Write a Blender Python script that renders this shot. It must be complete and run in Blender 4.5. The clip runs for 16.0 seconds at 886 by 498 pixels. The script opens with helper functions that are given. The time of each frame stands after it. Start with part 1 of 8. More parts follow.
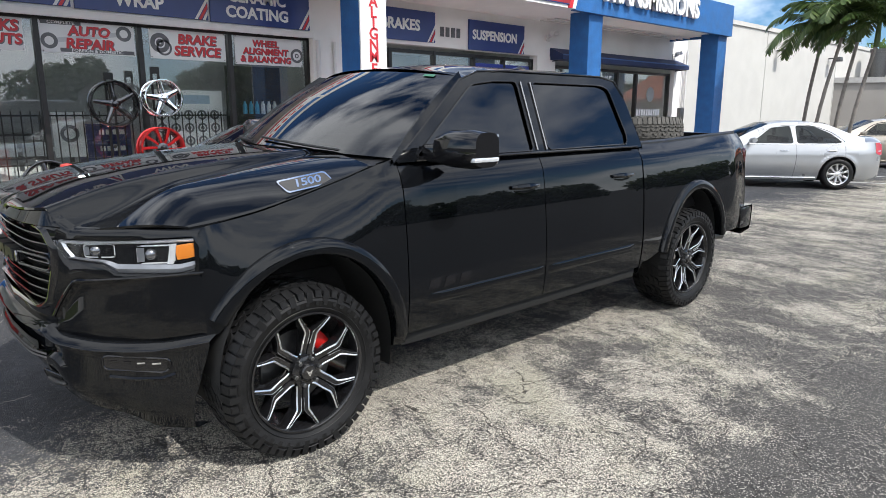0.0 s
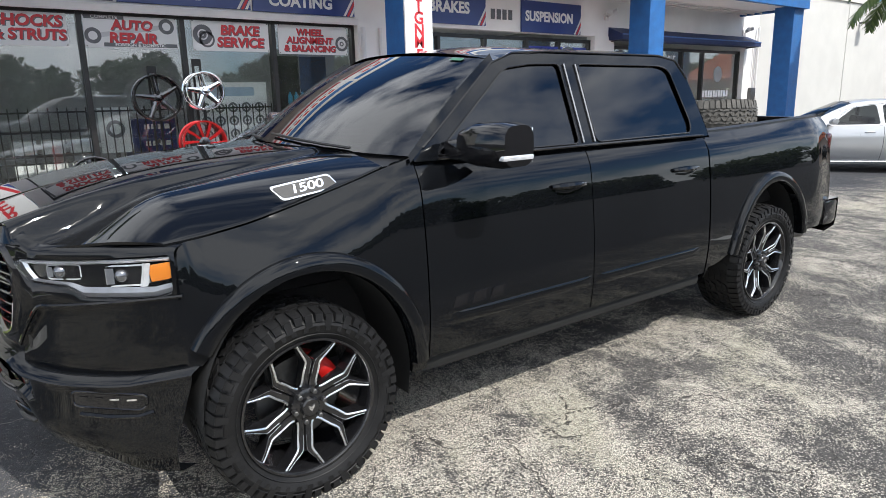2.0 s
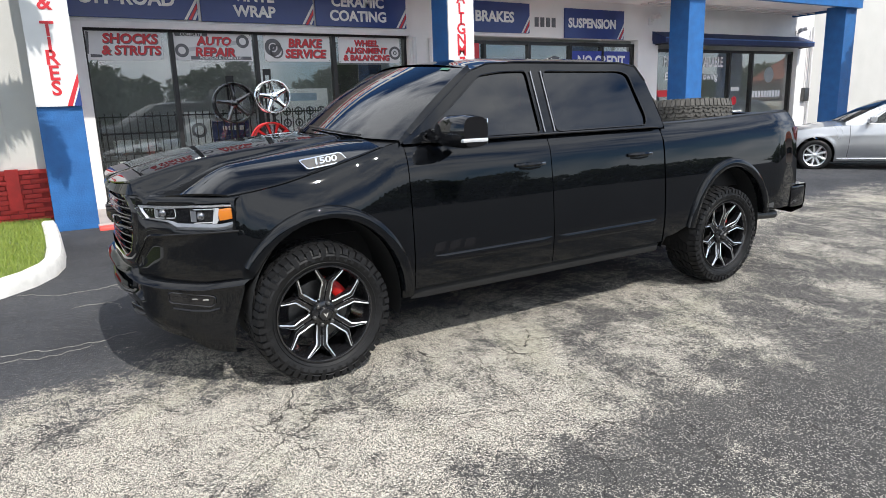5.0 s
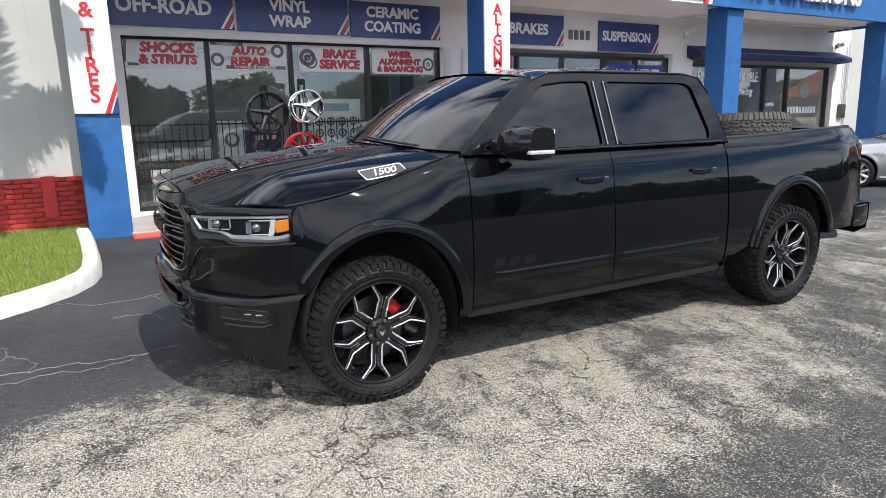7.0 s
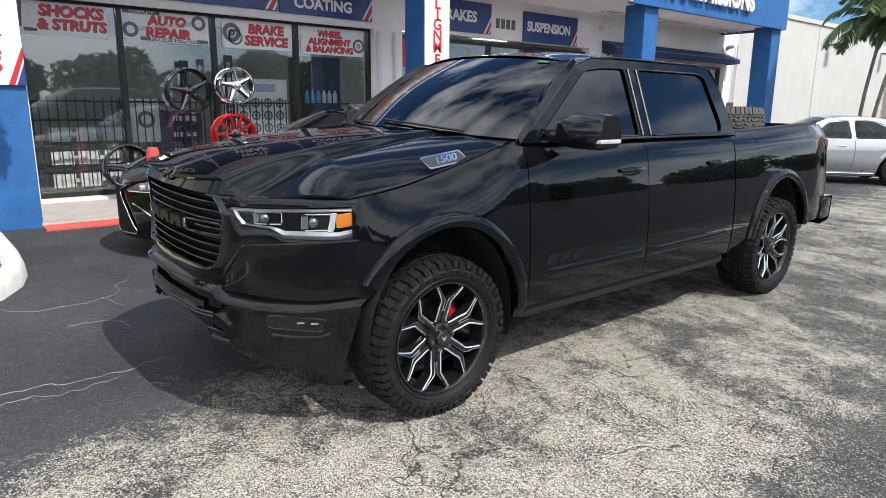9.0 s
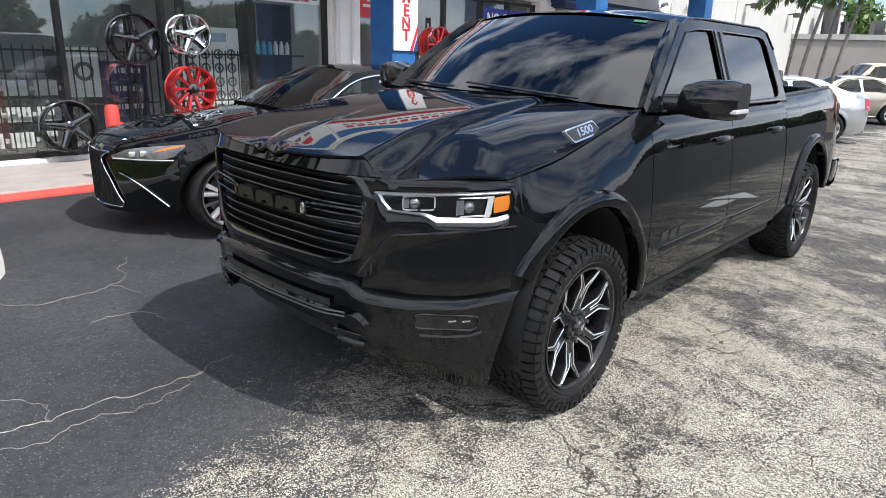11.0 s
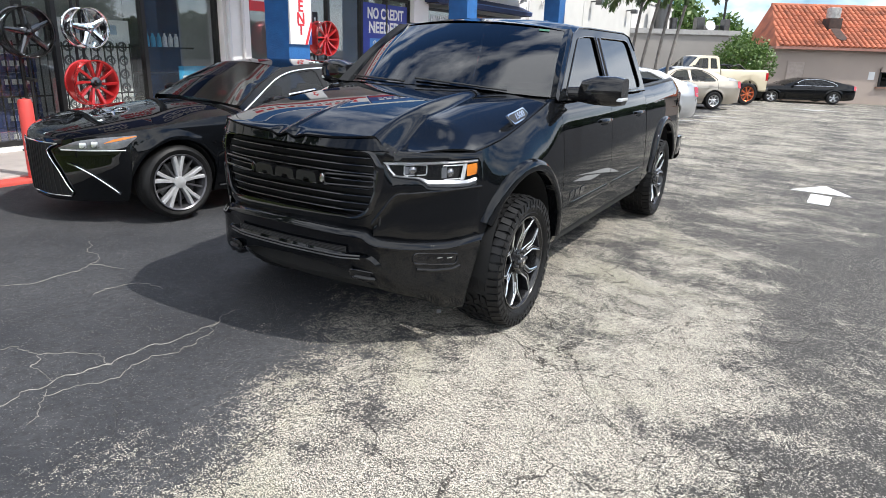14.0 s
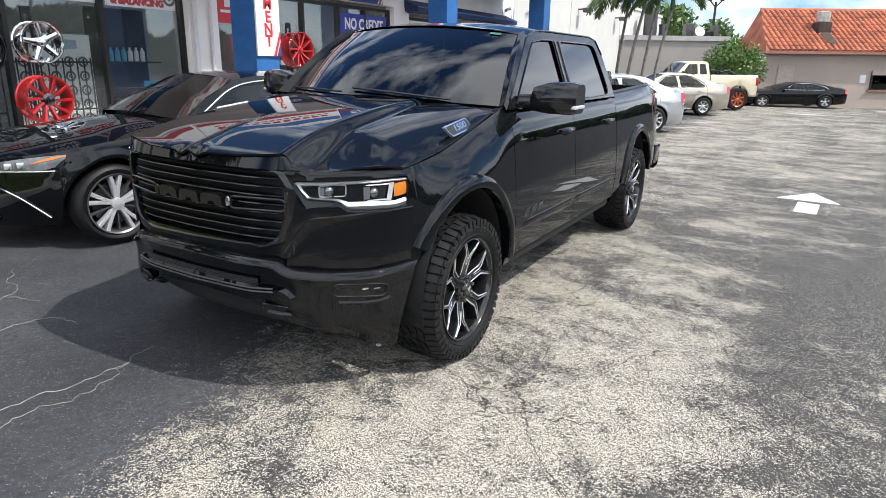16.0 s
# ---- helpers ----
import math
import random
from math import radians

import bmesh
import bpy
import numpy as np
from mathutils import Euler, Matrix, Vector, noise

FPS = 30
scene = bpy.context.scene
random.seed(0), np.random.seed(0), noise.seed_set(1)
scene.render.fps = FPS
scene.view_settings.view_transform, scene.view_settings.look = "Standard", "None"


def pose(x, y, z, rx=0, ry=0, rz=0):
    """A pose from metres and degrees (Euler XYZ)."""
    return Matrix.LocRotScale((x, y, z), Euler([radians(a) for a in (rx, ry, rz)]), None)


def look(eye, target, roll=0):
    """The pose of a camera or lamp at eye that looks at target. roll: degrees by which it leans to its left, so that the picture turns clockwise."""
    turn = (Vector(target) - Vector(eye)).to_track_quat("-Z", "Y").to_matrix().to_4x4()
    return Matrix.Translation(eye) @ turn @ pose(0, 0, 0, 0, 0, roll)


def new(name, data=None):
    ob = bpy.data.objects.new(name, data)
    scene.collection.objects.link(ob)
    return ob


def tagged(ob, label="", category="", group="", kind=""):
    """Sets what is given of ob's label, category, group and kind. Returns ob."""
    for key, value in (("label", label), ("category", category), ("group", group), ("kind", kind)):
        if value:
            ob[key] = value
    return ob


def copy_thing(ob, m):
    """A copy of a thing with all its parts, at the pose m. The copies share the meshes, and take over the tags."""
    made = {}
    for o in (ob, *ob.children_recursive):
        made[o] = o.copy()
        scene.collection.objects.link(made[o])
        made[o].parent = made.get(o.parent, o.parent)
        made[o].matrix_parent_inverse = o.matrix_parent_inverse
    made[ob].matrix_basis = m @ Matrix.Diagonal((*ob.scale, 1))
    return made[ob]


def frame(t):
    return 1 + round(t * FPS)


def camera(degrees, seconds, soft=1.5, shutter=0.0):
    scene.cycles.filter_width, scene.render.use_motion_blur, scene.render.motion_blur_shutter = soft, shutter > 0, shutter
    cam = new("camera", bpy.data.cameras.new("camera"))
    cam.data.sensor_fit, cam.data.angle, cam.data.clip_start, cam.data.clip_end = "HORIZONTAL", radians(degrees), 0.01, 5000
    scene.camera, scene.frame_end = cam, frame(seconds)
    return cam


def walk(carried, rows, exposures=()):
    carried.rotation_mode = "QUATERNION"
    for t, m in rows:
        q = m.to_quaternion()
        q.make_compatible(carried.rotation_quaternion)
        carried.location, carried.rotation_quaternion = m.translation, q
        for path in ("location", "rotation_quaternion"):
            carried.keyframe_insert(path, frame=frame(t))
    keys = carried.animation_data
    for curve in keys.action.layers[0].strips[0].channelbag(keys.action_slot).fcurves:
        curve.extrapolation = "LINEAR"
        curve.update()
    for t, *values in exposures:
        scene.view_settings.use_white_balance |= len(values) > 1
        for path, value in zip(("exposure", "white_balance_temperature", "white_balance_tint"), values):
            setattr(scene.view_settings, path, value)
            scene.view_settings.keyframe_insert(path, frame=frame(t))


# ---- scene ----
cam = camera(68.8, 16.0, 0.5)
PATH = [
    (0, (-1.464, -2.609, 1.591), (-0.154, -1.155, 1.181), -0.1),
    (0.5, (-1.3, -2.482, 1.6), (-0.035, -0.991, 1.176), -0.4),
    (1, (-1.193, -2.312, 1.591), (0.046, -0.805, 1.152), -0.6),
    (1.5, (-1.111, -2.202, 1.602), (0.105, -0.679, 1.154), -0.9),
    (2, (-1.022, -2.34, 1.607), (0.143, -0.777, 1.159), -1.4),
    (2.5, (-0.966, -2.585, 1.602), (0.153, -0.99, 1.149), -1.8),
    (3, (-1.062, -2.879, 1.592), (0.039, -1.271, 1.144), -1.8),
    (3.2, (-1.075, -2.986, 1.6), (0.024, -1.376, 1.15), -1.7),
    (5.3, (-1.288, -3.576, 1.559), (-0.321, -1.876, 1.141), -2.0),
    (5.5, (-1.311, -3.586, 1.563), (-0.358, -1.876, 1.155), -2.0),
    (6, (-1.326, -3.562, 1.569), (-0.389, -1.84, 1.171), -2.0),
    (6.5, (-1.35, -3.487, 1.57), (-0.408, -1.767, 1.18), -1.6),
    (7, (-1.376, -3.249, 1.551), (-0.426, -1.533, 1.16), -1.3),
    (7.5, (-1.413, -3.02, 1.571), (-0.424, -1.328, 1.172), -1.2),
    (8, (-1.582, -2.847, 1.565), (-0.474, -1.231, 1.161), -0.2),
    (8.5, (-1.838, -2.67, 1.572), (-0.638, -1.124, 1.164), 0.3),
    (9, (-1.986, -2.428, 1.533), (-0.743, -0.921, 1.104), 0.5),
    (9.2, (-2.042, -2.313, 1.538), (-0.786, -0.817, 1.107), 0.5),
    (11.3, (-2.585, -1.332, 1.574), (-1.126, -0.099, 0.982), 1.6),
    (11.5, (-2.628, -1.278, 1.577), (-1.145, -0.083, 0.967), 1.7),
    (12, (-2.829, -1.167, 1.6), (-1.274, -0.079, 0.969), 2.3),
    (12.5, (-2.982, -1.191, 1.602), (-1.388, -0.172, 0.955), 2.5),
    (13, (-3.18, -1.393, 1.587), (-1.561, -0.407, 0.948), 2.5),
    (13.5, (-3.385, -1.525, 1.61), (-1.747, -0.553, 1.0), 1.8),
    (14, (-3.609, -1.522, 1.63), (-1.949, -0.569, 1.05), 1.7),
    (14.5, (-3.689, -1.548, 1.663), (-2.009, -0.611, 1.117), 1.6),
    (15, (-3.54, -1.575, 1.671), (-1.85, -0.646, 1.142), 1.2),
    (15.5, (-3.337, -1.624, 1.656), (-1.646, -0.695, 1.128), 0.9),
    (16, (-3.076, -1.622, 1.609), (-1.406, -0.668, 1.059), 0.7),
]
walk(cam, [(t, look(eye, target, roll)) for t, eye, target, roll in PATH], [(0, 0.33), (1.5, 0.38), (2.5, 0.50), (3.2, 0.52), (5.3, 0.34), (6, 0.30), (9, 0.29), (11.5, 0.44), (16, 0.45)])

# ---- light ----
SUN_EL = 51.0
SUN_AZ = radians(8)   # turned from -y towards +x
world = bpy.data.worlds.new("sky")
scene.world = world
world.use_nodes = True
wn = world.node_tree.nodes
wl = world.node_tree.links
wn.clear()
sky = wn.new("ShaderNodeTexSky")
sky.sky_type = "NISHITA"
sky.sun_disc = False
sky.dust_density = 0.4
sky.ozone_density = 1.6
sky.sun_elevation = radians(SUN_EL)
sky.sun_rotation = radians(180) - SUN_AZ
wco = wn.new("ShaderNodeTexCoord")
wmap = wn.new("ShaderNodeMapping")
wmap.inputs["Location"].default_value = (1.7, 0.4, 0.9)
wmap.inputs["Scale"].default_value = (1.0, 1.0, 1.7)
wl.new(wco.outputs["Generated"], wmap.inputs["Vector"])
cloud = wn.new("ShaderNodeTexNoise")
cloud.noise_dimensions = "4D"
cloud.inputs["W"].default_value = 2.0
cloud.inputs["Scale"].default_value = 3.2
cloud.inputs["Detail"].default_value = 6.0
cloud.inputs["Roughness"].default_value = 0.56
cloud.inputs["Distortion"].default_value = 0.1
wl.new(wmap.outputs["Vector"], cloud.inputs["Vector"])
cramp = wn.new("ShaderNodeValToRGB")
cramp.color_ramp.elements[0].position = 0.43
cramp.color_ramp.elements[0].color = (0, 0, 0, 1)
cramp.color_ramp.elements[1].position = 0.62
cramp.color_ramp.elements[1].color = (1, 1, 1, 1)
# denser cover overhead, clearer behind the shop
cover = wn.new("ShaderNodeVectorMath")
cover.operation = "DOT_PRODUCT"
cover.inputs[1].default_value = (-0.05, -0.05, 0.07)
wl.new(wco.outputs["Generated"], cover.inputs[0])
cadd = wn.new("ShaderNodeMath")
wl.new(cloud.outputs["Fac"], cadd.inputs[0])
wl.new(cover.outputs["Value"], cadd.inputs[1])
wl.new(cadd.outputs[0], cramp.inputs["Fac"])
cmix = wn.new("ShaderNodeMixRGB")
cmix.inputs["Color2"].default_value = (13.3, 13.9, 14.7, 1)
wl.new(cramp.outputs["Color"], cmix.inputs["Fac"])
deep = wn.new("ShaderNodeMixRGB")
deep.blend_type = "MULTIPLY"
deep.inputs["Fac"].default_value = 1.0
deep.inputs["Color2"].default_value = (0.49, 0.71, 0.95, 1)
wl.new(sky.outputs["Color"], deep.inputs["Color1"])
wl.new(deep.outputs["Color"], cmix.inputs["Color1"])
wbg = wn.new("ShaderNodeBackground")
wbg.inputs["Strength"].default_value = 0.115
wl.new(cmix.outputs["Color"], wbg.inputs["Color"])
wout = wn.new("ShaderNodeOutputWorld")
wl.new(wbg.outputs["Background"], wout.inputs["Surface"])

sun = new("sun", bpy.data.lights.new("sun", "SUN"))
sun.data.energy = 3.7
sun.data.angle = radians(0.53)
sun.data.color = (1.0, 0.965, 0.905)
se = radians(SUN_EL)
sun.matrix_world = look((20 * math.cos(se) * math.sin(SUN_AZ), -20 * math.cos(se) * math.cos(SUN_AZ), 20 * math.sin(se)), (0, 0, 0))

# ---- helpers ----


def gz(x, y):
    """Height of the lot, which falls gently away from the shop."""
    return -0.02 + 0.018 * max(-8, min(7, y)) - 0.004 * max(-6, min(14, x)) - 0.009 * max(0, min(22, x - 14))


def mesh_of(name, bm, mat=None, smooth=True, angle=35):
    me = bpy.data.meshes.new(name)
    bmesh.ops.recalc_face_normals(bm, faces=bm.faces)
    for f in bm.faces:
        f.smooth = smooth
    if smooth:
        lim = radians(angle)
        for e in bm.edges:
            if len(e.link_faces) == 2 and e.calc_face_angle(0) > lim:
                e.smooth = False
    bm.to_mesh(me)
    bm.free()
    if mat:
        me.materials.append(mat)
    return me


def part(name, bm, mat, parent=None, label="", smooth=True, angle=35):
    ob = new(name, mesh_of(name, bm, mat, smooth, angle))
    ob.parent = parent
    if label:
        tagged(ob, label)
    return ob


def thing(name, label, category, m=None, group="", kind=""):
    ob = new(name)
    ob.empty_display_size = 0.2
    if m is not None:
        ob.matrix_basis = m
    return tagged(ob, label, category, group, kind)


def solid(name, bm, mat, label, category, m=None, group="", kind="", smooth=True):
    ob = part(name, bm, mat, None, "", smooth)
    if m is not None:
        ob.matrix_basis = m
    return tagged(ob, label, category, group, kind)


def box(bm, x0, x1, y0, y1, z0, z1, bevel=0.0, m=None):
    r = bmesh.ops.create_cube(bm, size=1.0)
    vs = r["verts"]
    for v in vs:
        v.co = Vector((x0 + (v.co.x + 0.5) * (x1 - x0), y0 + (v.co.y + 0.5) * (y1 - y0), z0 + (v.co.z + 0.5) * (z1 - z0)))
        if m is not None:
            v.co = m @ v.co
    if bevel > 0:
        es = list({e for v in vs for e in v.link_edges})
        bmesh.ops.bevel(bm, geom=es, offset=bevel, segments=2, affect="EDGES", profile=0.6)
    return bm


def boxm(*a, **k):
    return box(bmesh.new(), *a, **k)


def grid(bm, rows, close=False):
    """Quads between equally long rows of points."""
    vs = [[bm.verts.new(p) for p in row] for row in rows]
    for a, b in zip(vs, vs[1:]):
        n = len(a)
        for i in range(n if close else n - 1):
            j = (i + 1) % n
            if len({id(a[i]), id(a[j]), id(b[j]), id(b[i])}) == 4:
                bm.faces.new((a[i], a[j], b[j], b[i]))
    return vs


def gridm(rows, close=False):
    bm = bmesh.new()
    grid(bm, rows, close)
    return bm


def tube(bm, pts, r, n=8, r2=None):
    """A round bar along points, tapering from r to r2."""
    pts = [Vector(p) for p in pts]
    rows = []
    for i, p in enumerate(pts):
        d = (pts[min(i + 1, len(pts) - 1)] - pts[max(i - 1, 0)]).normalized()
        a = d.cross(Vector((0, 0, 1)) if abs(d.z) < 0.9 else Vector((1, 0, 0))).normalized()
        b = d.cross(a)
        rr = r if r2 is None else r + (r2 - r) * i / (len(pts) - 1)
        rows.append([p + a * (rr * math.cos(2 * math.pi * k / n)) + b * (rr * math.sin(2 * math.pi * k / n)) for k in range(n)])
    vs = grid(bm, rows, True)
    bm.faces.new(vs[0])
    bm.faces.new(vs[-1])
    return bm


def lathe(bm, prof, n=48, axis="y", closed=False):
    """Turn a profile of (offset along axis, radius) about the axis."""
    rows = []
    for k in range(n):
        c, s = math.cos(2 * math.pi * k / n), math.sin(2 * math.pi * k / n)
        rows.append([Vector((r * c, o, r * s)) if axis == "y" else Vector((r * c, r * s, o)) for o, r in prof])
    rows.append(rows[0])
    vs = [[bm.verts.new(p) for p in row] for row in rows[:-1]]
    vs.append(vs[0])
    for a, b in zip(vs, vs[1:]):
        m = len(prof)
        for i in range(m if closed else m - 1):
            j = (i + 1) % m
            bm.faces.new((a[i], b[i], b[j], a[j]))
    return bm


def interp(x, tab):
    if x <= tab[0][0]:
        return tab[0][1]
    for (a, u), (b, v) in zip(tab, tab[1:]):
        if x <= b:
            return u + (v - u) * (x - a) / (b - a)
    return tab[-1][1]


def smooth_tab(x, tab):
    """Cubic through a table of (x, value)."""
    if x <= tab[0][0]:
        return tab[0][1]
    if x >= tab[-1][0]:
        return tab[-1][1]
    n = len(tab)
    for i in range(n - 1):
        if x <= tab[i + 1][0]:
            break
    x0, y0 = tab[i]
    x1, y1 = tab[i + 1]

    def slope(k):
        if k == 0 or k == n - 1:
            return 0.0 if n < 2 else (tab[min(k + 1, n - 1)][1] - tab[max(k - 1, 0)][1]) / (tab[min(k + 1, n - 1)][0] - tab[max(k - 1, 0)][0])
        a = (tab[k][1] - tab[k - 1][1]) / (tab[k][0] - tab[k - 1][0])
        b = (tab[k + 1][1] - tab[k][1]) / (tab[k + 1][0] - tab[k][0])
        return 0.0 if a * b <= 0 else 2 * a * b / (a + b)
    h = x1 - x0
    t = (x - x0) / h
    return (2 * t ** 3 - 3 * t * t + 1) * y0 + (t ** 3 - 2 * t * t + t) * h * slope(i) + (-2 * t ** 3 + 3 * t * t) * y1 + (t ** 3 - t * t) * h * slope(i + 1)


def sstep(a, b, x):
    t = max(0.0, min(1.0, (x - a) / (b - a)))
    return t * t * (3 - 2 * t)


def fan(bm, pts):
    """A flat or nearly flat face, cut into triangles."""
    vs = [bm.verts.new(p) for p in pts]
    f = bm.faces.new(vs)
    bmesh.ops.triangulate(bm, faces=[f])


def prism(bm, poly, a, b, put):
    """The outline poly pushed from depth a to b; put(u, v, d) gives a point."""
    lo = [bm.verts.new(put(u, v, a)) for u, v in poly]
    hi = [bm.verts.new(put(u, v, b)) for u, v in poly]
    n = len(poly)
    bm.faces.new(lo)
    bm.faces.new(list(reversed(hi)))
    for i in range(n):
        j = (i + 1) % n
        bm.faces.new((lo[i], hi[i], hi[j], lo[j]))
    return bm


def letters(text, size, mat, name, parent=None, m=None, depth=0.006, bold=0.0, shear=0.0, squeeze=1.0, align="CENTER", space=1.0):
    """Raised letters in Blender's own font; the text runs along x and stands along y before m is applied."""
    cu = bpy.data.curves.new(name, "FONT")
    cu.body, cu.size, cu.extrude, cu.offset, cu.shear = text, size, depth, bold, shear
    cu.align_x, cu.align_y, cu.space_character = align, "CENTER", space
    cu.resolution_u = 3
    tmp = bpy.data.objects.new(name, cu)
    me = bpy.data.meshes.new_from_object(tmp)
    bpy.data.objects.remove(tmp)
    me.materials.clear()
    me.materials.append(mat)
    for v in me.vertices:
        v.co.x *= squeeze
    ob = new(name, me)
    ob.parent = parent
    if m is not None:
        ob.matrix_basis = m
    return ob


# ---- materials ----


def mat_base(name):
    m = bpy.data.materials.new(name)
    m.use_nodes = True
    nt = m.node_tree
    b = nt.nodes["Principled BSDF"]
    return m, nt, b


def plain(name, col, rough=0.5, metal=0.0, coat=0.0, vary=0.12, scale=6.0, bump=0.0, bump_scale=60.0, spec=0.5, rand=0.0):
    """Paint, metal or plastic with slight blotches, uneven gloss and a fine relief."""
    m, nt, b = mat_base(name)
    n, l = nt.nodes, nt.links
    tc = n.new("ShaderNodeTexCoord")
    no = n.new("ShaderNodeTexNoise")
    no.inputs["Scale"].default_value = scale
    no.inputs["Detail"].default_value = 6
    l.new(tc.outputs["Object"], no.inputs["Vector"])
    mr = n.new("ShaderNodeMapRange")
    mr.inputs["From Min"].default_value = 0.3
    mr.inputs["From Max"].default_value = 0.7
    mr.inputs["To Min"].default_value = 1 - vary
    mr.inputs["To Max"].default_value = 1 + vary
    l.new(no.outputs["Fac"], mr.inputs["Value"])
    mul = n.new("ShaderNodeMixRGB")
    mul.blend_type = "MULTIPLY"
    mul.inputs["Fac"].default_value = 1
    mul.inputs["Color1"].default_value = (*col, 1)
    l.new(mr.outputs["Result"], mul.inputs["Color2"])
    src = mul.outputs["Color"]
    if rand:
        oi = n.new("ShaderNodeObjectInfo")
        m2 = n.new("ShaderNodeMapRange")
        m2.inputs["To Min"].default_value = 1 - rand
        m2.inputs["To Max"].default_value = 1 + rand
        l.new(oi.outputs["Random"], m2.inputs["Value"])
        mu2 = n.new("ShaderNodeMixRGB")
        mu2.blend_type = "MULTIPLY"
        mu2.inputs["Fac"].default_value = 1
        l.new(src, mu2.inputs["Color1"])
        l.new(m2.outputs["Result"], mu2.inputs["Color2"])
        src = mu2.outputs["Color"]
    l.new(src, b.inputs["Base Color"])
    r2 = n.new("ShaderNodeMapRange")
    r2.inputs["To Min"].default_value = max(0.0, rough * 0.8)
    r2.inputs["To Max"].default_value = min(1.0, rough * 1.25)
    l.new(no.outputs["Fac"], r2.inputs["Value"])
    l.new(r2.outputs["Result"], b.inputs["Roughness"])
    b.inputs["Metallic"].default_value = metal
    b.inputs["Coat Weight"].default_value = coat
    b.inputs["Coat Roughness"].default_value = 0.02
    b.inputs["Coat IOR"].default_value = 1.43
    b.inputs["Specular IOR Level"].default_value = spec
    if bump:
        nb = n.new("ShaderNodeTexNoise")
        nb.inputs["Scale"].default_value = bump_scale
        nb.inputs["Detail"].default_value = 4 if bump_scale > 10 else 0
        l.new(tc.outputs["Object"], nb.inputs["Vector"])
        bp = n.new("ShaderNodeBump")
        bp.inputs["Strength"].default_value = bump
        bp.inputs["Distance"].default_value = 0.01
        l.new(nb.outputs["Fac"], bp.inputs["Height"])
        l.new(bp.outputs["Normal"], b.inputs["Normal"])
        l.new(bp.outputs["Normal"], b.inputs["Coat Normal"])
    return m


def pane(name, tint, ior=1.5, rough=0.0, dust=0.0, power=4.2):
    """Glass: clear or tinted, mirror-like by its angle."""
    m = bpy.data.materials.new(name)
    m.use_nodes = True
    n, l = m.node_tree.nodes, m.node_tree.links
    n.clear()
    r0 = ((ior - 1) / (ior + 1)) ** 2
    lw = n.new("ShaderNodeLayerWeight")
    lw.inputs["Blend"].default_value = 0.5
    pw = n.new("ShaderNodeMath")
    pw.operation = "POWER"
    pw.inputs[1].default_value = power
    l.new(lw.outputs["Facing"], pw.inputs[0])
    fr = n.new("ShaderNodeMapRange")
    fr.inputs["To Min"].default_value = r0
    l.new(pw.outputs[0], fr.inputs["Value"])
    tr = n.new("ShaderNodeBsdfTransparent")
    tr.inputs["Color"].default_value = (*tint, 1)
    gl = n.new("ShaderNodeBsdfGlossy")
    gl.inputs["Roughness"].default_value = rough
    mx = n.new("ShaderNodeMixShader")
    out = n.new("ShaderNodeOutputMaterial")
    l.new(fr.outputs["Result"], mx.inputs["Fac"])
    l.new(tr.outputs["BSDF"], mx.inputs[1])
    l.new(gl.outputs["BSDF"], mx.inputs[2])
    src = mx.outputs["Shader"]
    if dust:
        df = n.new("ShaderNodeBsdfDiffuse")
        df.inputs["Color"].default_value = (0.6, 0.6, 0.58, 1)
        tc = n.new("ShaderNodeTexCoord")
        no = n.new("ShaderNodeTexNoise")
        no.inputs["Scale"].default_value = 2.5
        no.inputs["Detail"].default_value = 6
        l.new(tc.outputs["Object"], no.inputs["Vector"])
        mr = n.new("ShaderNodeMapRange")
        mr.inputs["To Min"].default_value = dust * 0.6
        mr.inputs["To Max"].default_value = dust * 1.4
        l.new(no.outputs["Fac"], mr.inputs["Value"])
        m2 = n.new("ShaderNodeMixShader")
        l.new(mr.outputs["Result"], m2.inputs["Fac"])
        l.new(src, m2.inputs[1])
        l.new(df.outputs["BSDF"], m2.inputs[2])
        src = m2.outputs["Shader"]
    l.new(src, out.inputs["Surface"])
    return m


BLACK_PAINT = plain("black_car_paint", (0.0035, 0.004, 0.005), 0.3, 0.0, 1.0, 0.1, 3, 0.13, 2.0, 0.0)
BLACK_PAINT.node_tree.nodes["Principled BSDF"].inputs["Coat IOR"].default_value = 1.40
BLACK_PAINT.node_tree.nodes["Principled BSDF"].inputs["Coat Roughness"].default_value = 0.018
BLACK_GLOSS = plain("black_gloss_trim", (0.006, 0.006, 0.007), 0.2, 0.0, 1.0, 0.12, 6, 0, 60, 0.1)
BLACK_SATIN = plain("black_satin_plastic", (0.012, 0.012, 0.013), 0.45, 0, 0, 0.2, 20, 0.08, 300)
DARK_VOID = plain("underbody_black", (0.006, 0.006, 0.006), 0.9, 0, 0, 0.3, 8)
RUBBER = plain("tyre_rubber", (0.009, 0.009, 0.0095), 0.5, 0, 0, 0.35, 14, 0.15, 160, 0.25)
RIM_BLACK = plain("gloss_black_rim", (0.008, 0.008, 0.009), 0.2, 0.0, 0.5)
MILLED = plain("milled_aluminium", (0.82, 0.83, 0.85), 0.28, 1.0, 0, 0.06, 40)
CHROME = plain("chrome", (0.85, 0.86, 0.88), 0.06, 1.0, 0, 0.04, 10)
CHROME_DARK = plain("dark_chrome", (0.25, 0.25, 0.26), 0.2, 0.9, 0, 0.1, 20)
STEEL_GREY = plain("dark_steel", (0.12, 0.12, 0.12), 0.4, 0.9, 0, 0.2, 30)
